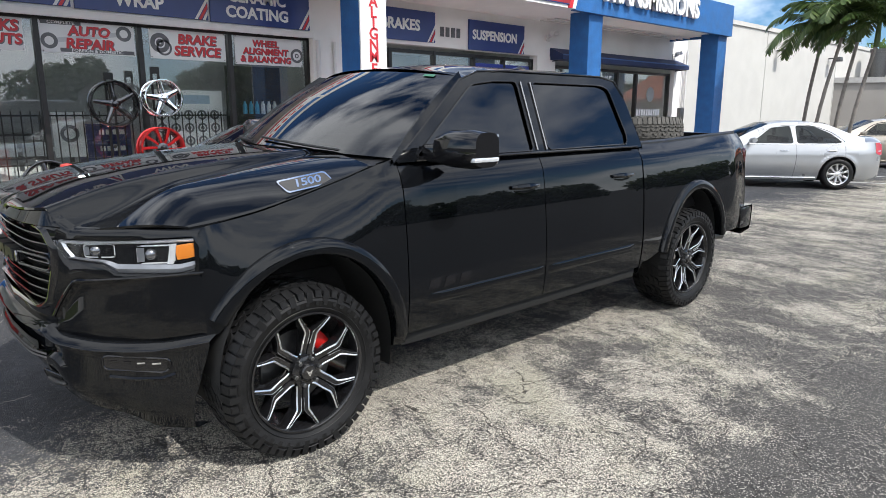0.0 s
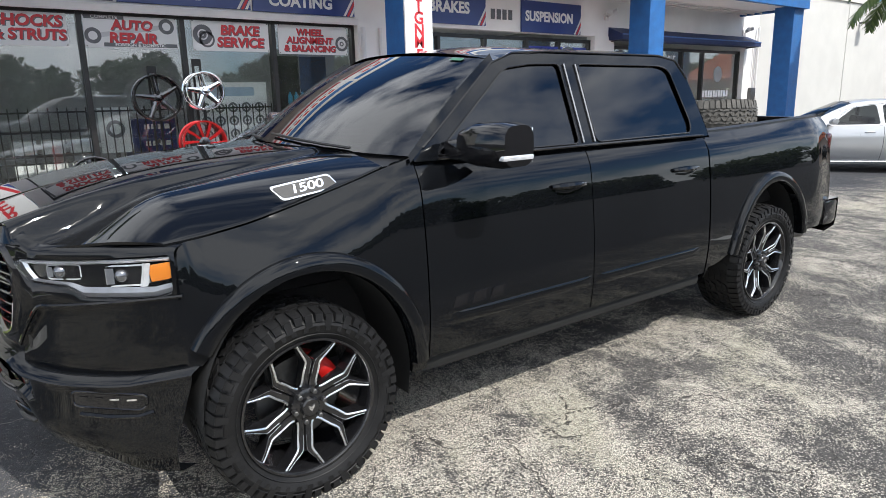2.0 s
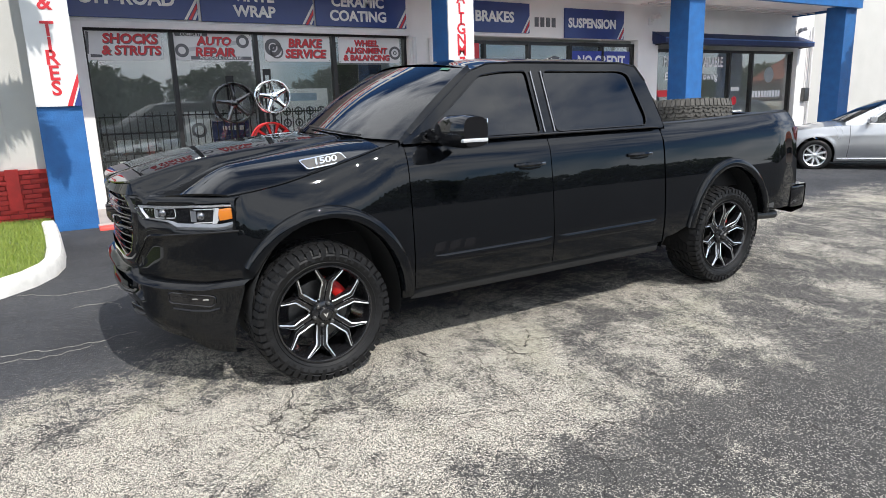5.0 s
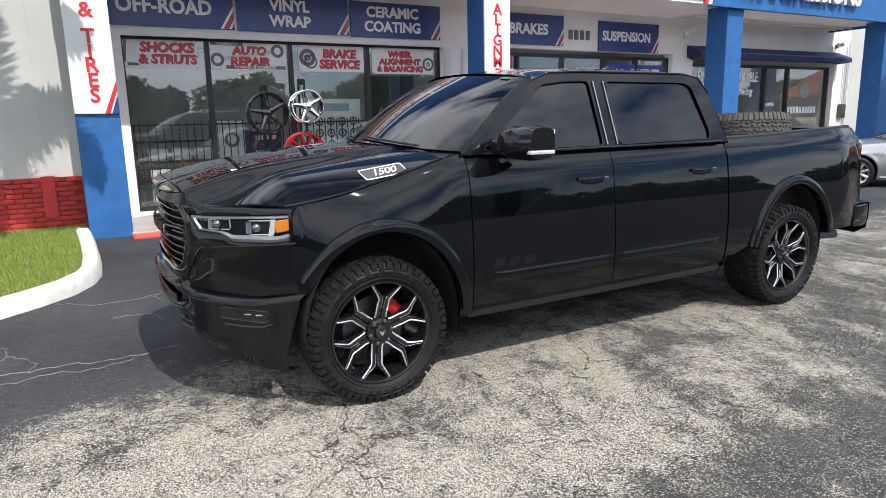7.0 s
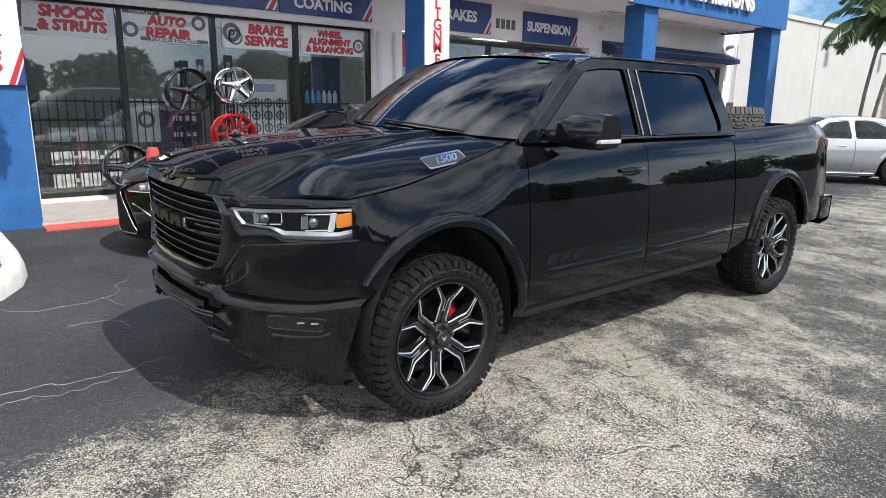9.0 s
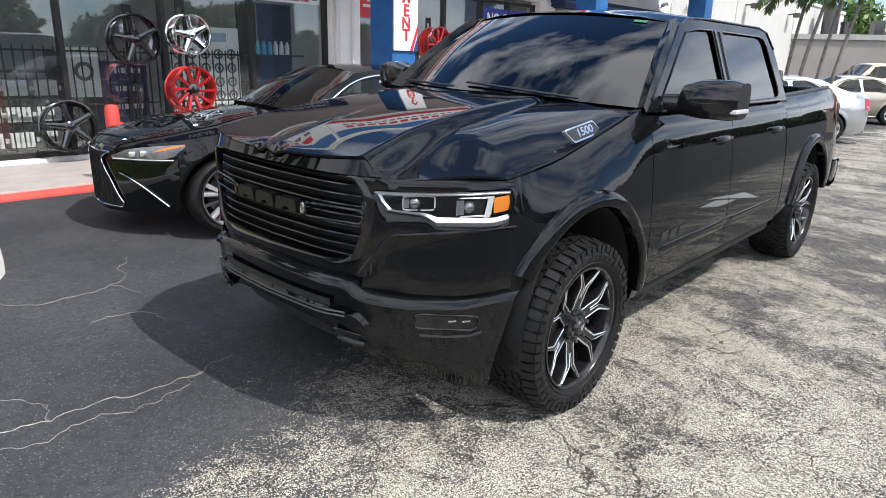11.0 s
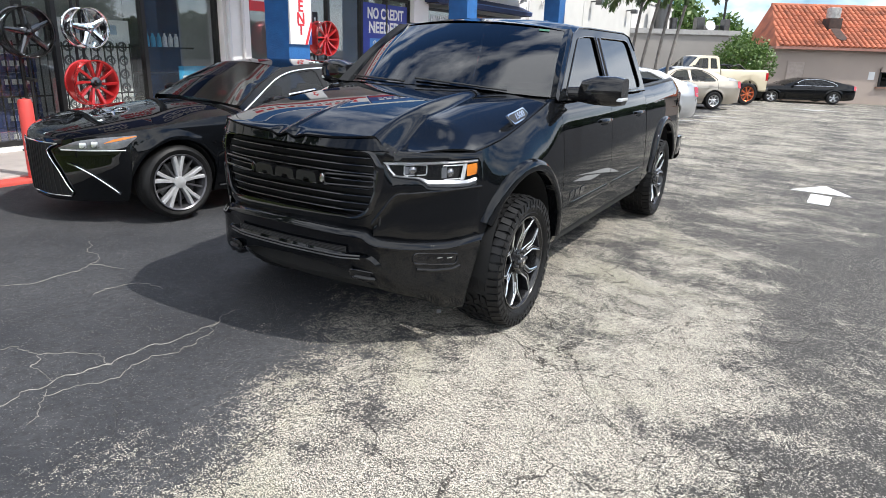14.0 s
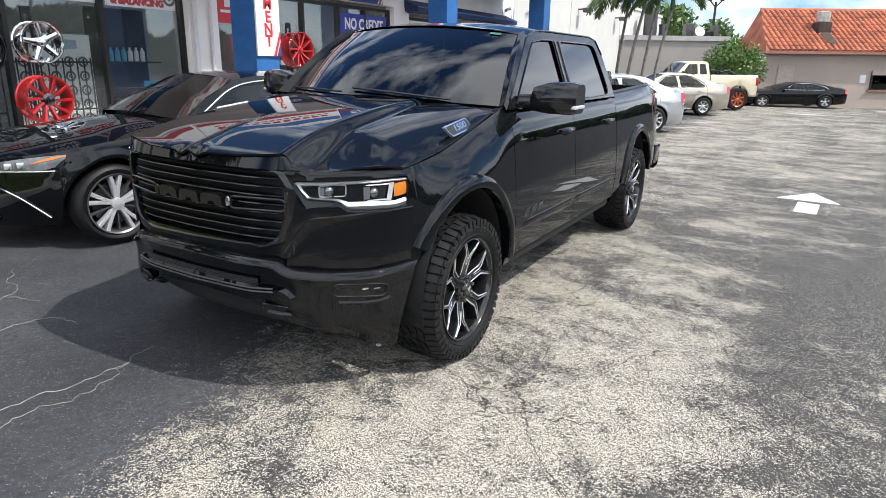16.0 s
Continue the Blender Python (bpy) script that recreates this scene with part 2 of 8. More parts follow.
RED_PAINT = plain("red_caliper_paint", (0.45, 0.012, 0.01), 0.35, 0, 0.3)
LAMP_WHITE = plain("lamp_reflector", (0.72, 0.73, 0.75), 0.25, 0.4, 0.3, 0.15, 25)
AMBER = plain("amber_lens", (0.62, 0.19, 0.02), 0.2, 0, 0.6, 0.1)
TAIL_RED = plain("smoked_red_lens", (0.05, 0.004, 0.004), 0.12, 0, 0.8)
LENS = pane("clear_lens", (0.95, 0.96, 0.97), 1.45)
TINT = pane("limo_tint", (0.018, 0.02, 0.022), 1.75)
TINT_WS = pane("tinted_windscreen", (0.05, 0.055, 0.06), 1.95)
WHITE_TEXT = plain("white_lettering", (0.78, 0.78, 0.78), 0.4)

# ---- ground ----


def ground_mat():
    m, nt, b = mat_base("lot_asphalt")
    n, l = nt.nodes, nt.links
    tc = n.new("ShaderNodeTexCoord")
    P = tc.outputs["Object"]

    def noise_tex(scale, detail=5.0, rough=0.55, vec=P):
        t = n.new("ShaderNodeTexNoise")
        t.inputs["Scale"].default_value = scale
        t.inputs["Detail"].default_value = detail
        t.inputs["Roughness"].default_value = rough
        l.new(vec, t.inputs["Vector"])
        return t.outputs["Fac"]

    def math_n(op, a, c, clamp=False):
        t = n.new("ShaderNodeMath")
        t.operation = op
        t.use_clamp = clamp
        for i, v in enumerate((a, c)):
            if isinstance(v, (int, float)):
                t.inputs[i].default_value = v
            else:
                l.new(v, t.inputs[i])
        return t.outputs[0]

    def ramp(v, lo, hi, a=0.0, c=1.0):
        t = n.new("ShaderNodeMapRange")
        t.interpolation_type = "SMOOTHSTEP"
        for k, x in (("From Min", lo), ("From Max", hi), ("To Min", a), ("To Max", c)):
            t.inputs[k].default_value = x
        l.new(v, t.inputs["Value"])
        return t.outputs["Result"]

    def mixc(fac, a, c, mode="MIX"):
        t = n.new("ShaderNodeMixRGB")
        t.blend_type = mode
        for k, v in (("Fac", fac), ("Color1", a), ("Color2", c)):
            if isinstance(v, tuple):
                t.inputs[k].default_value = (*v, 1)
            elif isinstance(v, (int, float)):
                t.inputs[k].default_value = v
            else:
                l.new(v, t.inputs[k])
        return t.outputs["Color"]

    sep = n.new("ShaderNodeSeparateXYZ")
    l.new(P, sep.inputs[0])
    X, Y = sep.outputs[0], sep.outputs[1]
    big = noise_tex(0.45, 4)
    mid = noise_tex(1.7, 6, 0.62)
    # streaks along the driving lane
    mp = n.new("ShaderNodeMapping")
    mp.inputs["Scale"].default_value = (1.7, 0.75, 1)
    mp.inputs["Rotation"].default_value = (0, 0, radians(-12))
    l.new(P, mp.inputs["Vector"])
    streak = noise_tex(1.5, 9, 0.72, mp.outputs["Vector"])
    # stones
    vor = n.new("ShaderNodeTexVoronoi")
    vor.inputs["Scale"].default_value = 185
    l.new(P, vor.inputs["Vector"])
    sepc = n.new("ShaderNodeSeparateColor")
    l.new(vor.outputs["Color"], sepc.inputs["Color"])
    vor1 = n.new("ShaderNodeTexVoronoi")
    vor1.inputs["Scale"].default_value = 120
    l.new(P, vor1.inputs["Vector"])
    sep1 = n.new("ShaderNodeSeparateColor")
    l.new(vor1.outputs["Color"], sep1.inputs["Color"])
    # the sealed strip lies beside the shop, the worn one in the lane
    fine0 = noise_tex(14, 8, 0.75)
    edge = math_n("ADD", Y, math_n("MULTIPLY", math_n("SUBTRACT", mid, 0.5), 1.3))
    edge = math_n("ADD", edge, math_n("MULTIPLY", math_n("SUBTRACT", big, 0.5), 1.2))
    edge = math_n("SUBTRACT", edge, ramp(X, 2.0, 7.0, 0.0, 1.4))
    edge = math_n("ADD", edge, math_n("MULTIPLY", math_n("SUBTRACT", fine0, 0.5), 2.0))
    edge = math_n("ADD", edge, math_n("MULTIPLY", math_n("SUBTRACT", sepc.outputs[1], 0.5), 0.8))
    edge = math_n("ADD", edge, ramp(X, -3.2, -0.9, 0.27, 0.0))
    sealed = ramp(edge, 0.52, 0.78)
    # old dark sealer left in the lane
    fine = noise_tex(9.0, 8, 0.76)
    left = math_n("ADD", math_n("MULTIPLY", streak, 0.42), math_n("MULTIPLY", mid, 0.24))
    left = math_n("ADD", left, math_n("MULTIPLY", fine, 0.34))
    left = math_n("ADD", left, ramp(X, 0.7, 3.5, 0.0, 0.075))
    left = math_n("ADD", left, math_n("MULTIPLY", ramp(Y, -1.75, -0.95, 0.125, 0.0), ramp(X, 2.0, 5.0, 1.0, 0.15)))
    left = math_n("SUBTRACT", left, ramp(X, 6.0, 11.0, 0.0, 0.035))
    # extra dark cover out of view, added to dim what the doors mirror
    left = math_n("ADD", left, math_n("MULTIPLY", ramp(math_n("ADD", Y, ramp(X, 1.0, 16.0, 0.0, 5.0)), -3.2, -2.1, 0.05, 0.0), ramp(X, 20.0, 30.0, 1.0, 0.0)))
    left = math_n("ADD", left, math_n("MULTIPLY", math_n("SUBTRACT", noise_tex(0.8, 3), 0.5), 0.22))
    left = math_n("ADD", left, math_n("MULTIPLY", math_n("SUBTRACT", sep1.outputs[0], 0.5), 0.12))
    remain = ramp(left, 0.53, 0.58)
    vor2 = n.new("ShaderNodeTexVoronoi")
    vor2.inputs["Scale"].default_value = 330
    l.new(P, vor2.inputs["Vector"])
    sep2 = n.new("ShaderNodeSeparateColor")
    l.new(vor2.outputs["Color"], sep2.inputs["Color"])
    # single stones: cream, pinkish, grey and a few dark ones, in dark binder
    face_c = mixc(ramp(sepc.outputs[0], 0.1, 0.9), (0.52, 0.48, 0.41), (0.72, 0.685, 0.57))
    face_c = mixc(ramp(sepc.outputs[2], 0.55, 0.8, 0, 0.6), face_c, (0.62, 0.52, 0.44))
    face_c = mixc(ramp(sep2.outputs[0], 0.55, 0.95, 0, 0.5), face_c, (0.25, 0.24, 0.225))
    face_c = mixc(ramp(sepc.outputs[1], 0.76, 0.80, 0, 0.8), face_c, (0.10, 0.097, 0.092))
    stone = mixc(ramp(vor.outputs["Distance"], 0.44, 0.72), face_c, (0.05, 0.047, 0.042))
    stone = mixc(ramp(noise_tex(38, 4, 0.65), 0.55, 0.68, 0, 0.6), stone, (0.075, 0.07, 0.064))
    stone = mixc(ramp(noise_tex(1.1, 6, 0.6), 0.50, 0.68, 0, 0.30), stone, (0.30, 0.29, 0.20))
    tar = mixc(ramp(sepc.outputs[1], 0.86, 0.9), (0.027, 0.027, 0.029), (0.42, 0.395, 0.35))
    tar = mixc(ramp(noise_tex(5, 6), 0.4, 0.62, 0, 0.45), tar, (0.05, 0.049, 0.048))
    # unseen ground towards -y, made dark so the truck's doors reflect less light
    unseen_dark = ramp(math_n("ADD", Y, ramp(X, 4.0, 30.0, 0.0, 2.2)), -2.9, -2.1, 0.97, 0.0)
    tar = mixc(math_n("MULTIPLY", unseen_dark, 0.8), tar, (0.032, 0.032, 0.034))
    lane = mixc(math_n("MAXIMUM", math_n("MULTIPLY", remain, 0.93), unseen_dark), stone, tar)
    seal = mixc(ramp(noise_tex(0.9, 8, 0.65), 0.35, 0.7), (0.034, 0.036, 0.042), (0.066, 0.068, 0.074))
    seal = mixc(ramp(noise_tex(26, 5, 0.7), 0.45, 0.62, 0, 0.6), seal, (0.03, 0.03, 0.032))
    seal = mixc(ramp(sepc.outputs[2], 0.94, 0.97, 0, 0.5), seal, (0.24, 0.23, 0.21))
    col = mixc(sealed, lane, seal)
    # cracks
    dm = n.new("ShaderNodeVectorMath")
    dm.operation = "ADD"
    nz = n.new("ShaderNodeTexNoise")
    nz.inputs["Scale"].default_value = 2.2
    nz.inputs["Detail"].default_value = 5
    l.new(P, nz.inputs["Vector"])
    sc = n.new("ShaderNodeVectorMath")
    sc.operation = "SCALE"
    sc.inputs["Scale"].default_value = 0.55
    l.new(nz.outputs["Color"], sc.inputs[0])
    l.new(P, dm.inputs[0])
    l.new(sc.outputs[0], dm.inputs[1])
    vc = n.new("ShaderNodeTexVoronoi")
    vc.feature = "DISTANCE_TO_EDGE"
    vc.inputs["Scale"].default_value = 1.5
    l.new(dm.outputs[0], vc.inputs["Vector"])
    crack = ramp(vc.outputs["Distance"], 0.0015, 0.0075, 1, 0)
    crack_all = math_n("MULTIPLY", crack, ramp(noise_tex(1.3, 3), 0.36, 0.5))
    crack = math_n("MULTIPLY", crack, ramp(noise_tex(0.8, 3), 0.38, 0.54))
    col = mixc(math_n("MULTIPLY", math_n("MULTIPLY", crack, sealed), 0.07), col, (0.30, 0.28, 0.25))
    col = mixc(math_n("MULTIPLY", math_n("MULTIPLY", crack_all, math_n("SUBTRACT", 1.0, sealed)), 0.9), col, (0.03, 0.027, 0.025))
    l.new(col, b.inputs["Base Color"])
    b.inputs["Roughness"].default_value = 0.85
    b.inputs["Specular IOR Level"].default_value = 0.3
    bp = n.new("ShaderNodeBump")
    bp.inputs["Strength"].default_value = 0.7
    bp.inputs["Distance"].default_value = 0.006
    hgt = math_n("SUBTRACT", math_n("SUBTRACT", 1.0, vor.outputs["Distance"]), math_n("MULTIPLY", crack, 2.0))
    l.new(hgt, bp.inputs["Height"])
    l.new(bp.outputs["Normal"], b.inputs["Normal"])
    return m


GROUND = ground_mat()
xs = [-900, -200, -60, -20, -6, -4, -2, 0, 2, 4, 6, 8, 11, 14, 20, 28, 36, 60, 200, 900]
ys = [-900, -200, -60, -20, -8, -6, -4, -2, 0, 2, 4, 5.5, 7, 20, 60, 200, 900]
ground = part("ground", gridm([[(x, y, gz(x, y)) for x in xs] for y in ys]), GROUND)
tagged(ground, "cracked grey asphalt parking lot with worn stones and dark sealer", "ground", kind="structure")

# ---- shop materials ----
WALL_WHITE = plain("white_stucco", (0.52, 0.51, 0.485), 0.8, 0, 0, 0.05, 1.5, 0.25, 90)
WALL_PINK = plain("pale_pink_stucco", (0.83, 0.815, 0.80), 0.8, 0, 0, 0.06, 1.2, 0.25, 90)
BLUE_PAINT = plain("blue_stucco_paint", (0.018, 0.115, 0.33), 0.55, 0, 0, 0.16, 5, 0.6, 45)
RED_BRICK = plain("red_painted_brick", (0.5, 0.035, 0.03), 0.6, 0, 0, 0.15, 9, 0.3, 60, rand=0.2)
RED_KERB = plain("red_kerb_paint", (0.62, 0.09, 0.07), 0.6, 0, 0, 0.15, 6, 0.2, 80)
WHITE_KERB = plain("white_kerb_paint", (0.66, 0.65, 0.62), 0.7, 0, 0, 0.14, 7, 0.3, 60)
FRAME_WHITE = plain("white_door_frame", (0.72, 0.70, 0.69), 0.5, 0, 0, 0.06, 4)
FRAME_DARK = plain("dark_bronze_frame", (0.025, 0.024, 0.024), 0.4, 0.4, 0, 0.2, 10)
SIGN_BLUE = plain("blue_sign_board", (0.022, 0.045, 0.19), 0.35, 0, 0.1, 0.06, 3)
SIGN_WHITE = plain("white_sign_board", (0.70, 0.70, 0.70), 0.4, 0, 0, 0.04, 3)
SIGN_RED = plain("red_sign_print", (0.55, 0.02, 0.03), 0.4, 0, 0, 0.06, 5)
SIGN_GREY = plain("grey_sign_print", (0.12, 0.12, 0.13), 0.5, 0, 0, 0.2, 8)
AWNING_BLUE = plain("navy_awning_cloth", (0.015, 0.03, 0.10), 0.7, 0, 0, 0.15, 6, 0.1, 200)
SHOP_GLASS = pane("shop_glass", (0.90, 0.93, 0.93), 2.0, 0.0, 0.015)
INNER = plain("shop_interior", (0.26, 0.265, 0.27), 0.8, 0, 0, 0.2, 1)
BAR_BLACK = plain("black_iron", (0.012, 0.012, 0.012), 0.5, 0.3)
GRASS = plain("lawn_soil", (0.10, 0.13, 0.035), 0.9, 0, 0, 0.3, 8)

FY = 8.15     # face of the sign wall
GY = 8.32     # plane of the shop glass
CY = 6.4      # front of the columns
XL, XR = -0.85, 18.75

# ---- shop shell ----


def wall(name, bm, label, mat=WALL_WHITE):
    return tagged(part(name, bm, mat, None, "", False), label, "wall", kind="structure")


# wall over the windows, with the signs
wall("wall_front_upper", boxm(XL, XR, FY, FY + 0.25, 2.98, 5.6), "pale pink stucco wall over the shop windows", WALL_PINK)
wall("wall_pier_middle", boxm(5.02, 5.66, FY - 0.02, FY + 0.23, 0.1, 2.98), "pale stucco pier between the shop windows", WALL_PINK)
wall("wall_pier_office", boxm(11.35, 12.05, FY - 0.02, FY + 0.23, 0.1, 2.98), "pale stucco pier beside the office", WALL_PINK)
wall("wall_end", boxm(18.0, XR, FY - 0.02, FY + 0.23, 0.1, 2.98), "pale stucco end of the shop front", WALL_PINK)
wall("wall_sill", boxm(XL, XR, FY - 0.03, FY + 0.22, 0.06, 0.2), "low plinth under the shop windows", FRAME_WHITE)
wall("wall_back", boxm(XL, XR, 13.0, 13.2, 0, 5.5), "grey back wall inside the shop", INNER)
wall("wall_side", boxm(XL - 0.2, XL, 7.8, 13.2, 0, 5.5), "side wall of the shop", WALL_PINK)
wall("wall_side_far", boxm(XR, XR + 0.2, FY + 0.4, 13.2, 0, 5.5), "far side wall of the shop", WALL_PINK)
wall("wall_partition", boxm(11.6, 11.75, FY + 0.3, 13.0, 0, 4.0), "partition inside the shop", INNER)
tagged(part("roof", boxm(XL - 0.2, XR + 0.2, FY, 13.2, 5.6, 5.8), WALL_WHITE), "flat shop roof", "roof", kind="structure")
tagged(part("floor", boxm(XL, XR, FY + 0.2, 13.0, 0.02, 0.16), INNER), "grey shop floor behind the windows", "floor", kind="structure")
tagged(part("ceiling", boxm(XL, XR, FY + 0.26, 13.0, 3.3, 3.4), plain("ceiling_tile", (0.6, 0.6, 0.58), 0.9)), "suspended ceiling inside the shop", "ceiling", kind="structure")
# canopy
canopy = thing("canopy", "blue canopy on columns along the shop front", "canopy", kind="structure")
part("soffit", boxm(-1.33, 17.9, 6.40, FY, 3.80, 3.86), WALL_PINK, canopy, "pale pink canopy underside", False)
part("fascia", boxm(10.35, 17.74, 6.28, 6.40, 3.74, 4.58), BLUE_PAINT, canopy, "blue painted fascia", False)
part("fascia", boxm(-1.36, 10.35, 6.28, 6.40, 3.76, 4.58), WALL_PINK, canopy, "pale pink fascia behind the sign panels", False)
part("fascia_return", boxm(17.62, 17.74, 6.4, FY, 3.74, 4.58), BLUE_PAINT, canopy, "", False)
part("roof_sheet", boxm(-1.3, 17.6, 6.4, FY, 4.42, 4.5), WALL_PINK, canopy, "", False)
for i in range(3):
    part("soffit_pipe", tube(bmesh.new(), [(11.2, 7.5 + 0.22 * i, 3.77), (17.6, 7.5 + 0.22 * i, 3.77)], 0.018), FRAME_WHITE, canopy)

# columns
CW = 0.52


def column(x0, tag, sign):
    c = thing("column", tag, "column", pose(x0, CY, 0), "columns of the canopy", kind="structure")
    g = gz(x0, CY)
    part("shaft", boxm(0, CW, 0, CW, g - 0.1, 3.82, 0.012), BLUE_PAINT, c, "", False)
    return c


c1 = column(-1.36, "blue stucco column with a white tyre sign on it", True)
c2 = column(4.84, "blue stucco column with a white wheel service sign on it", True)
c3 = column(11.02, "plain blue stucco column of the canopy", False)
c4 = column(17.18, "plain blue stucco column at the canopy's end", False)


def column_sign(x0, z0, text, zs, name="column_sign"):
    t = thing(name, "tall white sign with stacked red letters on a blue column", "sign", pose(x0, CY - 0.012, 0), "column signs")
    bm = bmesh.new()
    box(bm, 0.0, CW, -0.03, 0.0, z0, 3.76)
    part("board", bm, SIGN_WHITE, t, "", False)
    for ch, z in zip(text, zs):
        letters(ch, 0.25, SIGN_RED, "letter", t, pose(CW * 0.5, -0.034, z, 90), 0.003, 0.006)
    for a, mt in ((0.0, SIGN_RED), (0.085, SIGN_BLUE)):
        bm = bmesh.new()
        poly = [(CW - 0.17 + a, z0), (CW - 0.11 + a, z0), (CW, z0 + 0.30 - 1.9 * a), (CW, z0 + 0.42 - 1.9 * a)]
        if a:
            poly = [(CW - 0.09, z0), (CW, z0), (CW, z0 + 0.24)]
        prism(bm, poly, -0.034, -0.036, lambda u, v, d: (u, d, v))
        part("stripe", bm, mt, t, "", False)
    return t


column_sign(-1.36, 1.73, "S&TIRES", [3.28, 3.0, 2.68, 2.49, 2.33, 2.14, 1.95])
column_sign(4.84, 1.70, "ALIGNMENT", [3.36, 3.19, 3.02, 2.86, 2.68, 2.50, 2.30, 2.11, 1.93])

# ---- shop windows ----
GL = []


def shopfront(name, x0, x1, z0, z1, mull, label, jamb=FRAME_DARK, y=GY):
    w = thing(name, label, "window", pose(0, y, 0), kind="structure")
    for a in [x0] + list(mull) + [x1]:
        part("mullion", boxm(a - 0.035, a + 0.035, -0.06, 0.06, z0, z1), jamb, w, "", False)
    part("top_rail", boxm(x0, x1, -0.05, 0.05, z1 - 0.07, z1), jamb, w, "", False)
    part("bottom_rail", boxm(x0, x1, -0.05, 0.05, z0, z0 + 0.07), jamb, w, "", False)
    ed = [x0] + list(mull) + [x1]
    for a, b in zip(ed, ed[1:]):
        p = part("pane", boxm(a + 0.02, b - 0.02, -0.004, 0.004, z0 + 0.05, z1 - 0.05), SHOP_GLASS, w, "", False)
        p.visible_shadow = False
    return w


shopfront("window_1", -0.62, 5.0, 0.2, 2.97, (0.66, 2.05, 3.5), "large dark framed shop window with service posters")
shopfront("window_2", 5.68, 11.33, 0.2, 2.90, (6.9, 8.1, 9.3, 10.3), "dark framed shop entrance with posters")
shopfront("window_3", 12.07, 17.95, 0.2, 2.80, (13.9, 15.1, 16.1), "dark framed office window with white lettering")
# white jamb beside the first window
tagged(part("trim", boxm(-0.84, -0.62, FY - 0.12, FY + 0.22, 0.15, 3.0), FRAME_WHITE, None, "", False), "white jamb of the shop window", "trim", kind="structure")
tagged(part("trim", boxm(-0.84, 5.02, FY - 0.06, FY, 2.93, 3.03), FRAME_WHITE, None, "", False), "white trim over the shop window", "trim", kind="structure")

# sidewalk with red edge
side = thing("pavement", "low concrete sidewalk with a red painted edge along the shop", "pavement", kind="structure")
part("slab", boxm(-0.86, 19, 6.35, FY - 0.03, -0.05, 0.15, 0.01), plain("sidewalk_concrete", (0.42, 0.375, 0.355), 0.7, 0, 0, 0.12, 4, 0.2, 70), side, "", False)
part("red_edge", boxm(-0.86, 19, 6.1, 6.35, -0.05, 0.13, 0.015), RED_KERB, side, "", False)

# ---- white wall left of the shop, red brick base ----
LY = 7.15
wall("wall_left", boxm(-9.0, -0.86, LY, LY + 0.25, 0.0, 5.6), "white stucco wall in the sun")
part("seam", boxm(-1.78, -1.765, LY - 0.006, LY, 0.95, 5.0), plain("seam_grey", (0.5, 0.48, 0.46), 0.8), bpy.data.objects["wall_left"], "", False)
wall("wall_brick_base", boxm(-9.0, -1.37, LY - 0.07, LY - 0.002, 0.0, 0.90), "red painted brick base of the wall", plain("red_mortar", (0.33, 0.03, 0.028), 0.8))
# long white building beyond
WB = 8.5
wall("wall_white_building", boxm(18.96, 43.4, WB, WB + 0.3, -0.2, 4.7), "long white windowless wall in the sun")
wall("wall_white_building_return", boxm(43.1, 43.4, WB + 0.3, 20, -0.2, 4.7), "end of the long white wall")
cop = thing("trim", "white coping along the long white wall", "trim", kind="structure")
part("cap", boxm(18.9, 43.5, WB - 0.06, WB + 0.4, 4.7, 4.85), WALL_WHITE, cop, "", False)
for x in (25.6, 33.5):
    tagged(part("trim", boxm(x, x + 0.06, WB - 0.02, WB, 0, 4.7), WALL_WHITE, None, "", False), "joint strip of the long white wall", "trim", kind="structure")

# ---- kerb and lawn ----


def kerb_line():
    pts = [(-1.34, 6.55), (-1.30, 5.6), (-1.28, 4.7), (-1.30, 4.1), (-1.38, 3.75), (-1.55, 3.42), (-1.8, 3.15), (-2.15, 2.85), (-2.8, 2.4), (-3.8, 1.75), (-6, 0.4), (-9, -1.4)]
    return pts


kp = kerb_line()
rows = []
for i, (x, y) in enumerate(kp):
    a = Vector(kp[max(i - 1, 0)])
    c = Vector(kp[min(i + 1, len(kp) - 1)])
    d = (c - a).normalized()
    nrm = Vector((d.y, -d.x))
    if nrm.x > 0:
        nrm = -nrm
    z = gz(x, y)
    w = Vector((x, y))
    rows.append([(*(w), z - 0.05), (*(w + nrm * 0.015), z + 0.11), (*(w + nrm * 0.04), z + 0.14), (*(w + nrm * 0.15), z + 0.145), (*(w + nrm * 0.18), z + 0.12), (*(w + nrm * 0.185), z - 0.05)])
solid("kerb", gridm(rows), WHITE_KERB, "white painted concrete kerb round the lawn", "kerb", kind="structure")
lawn = bmesh.new()
vs = [lawn.verts.new((r[4][0], r[4][1], r[4][2] - 0.03)) for r in rows]
vs += [lawn.verts.new((-9, 7.2, 0.2)), lawn.verts.new((-1.45, 7.2, 0.2))]
lawn.faces.new(vs)
solid("lawn", lawn, GRASS, "short sunlit lawn inside the kerb", "lawn", kind="structure")

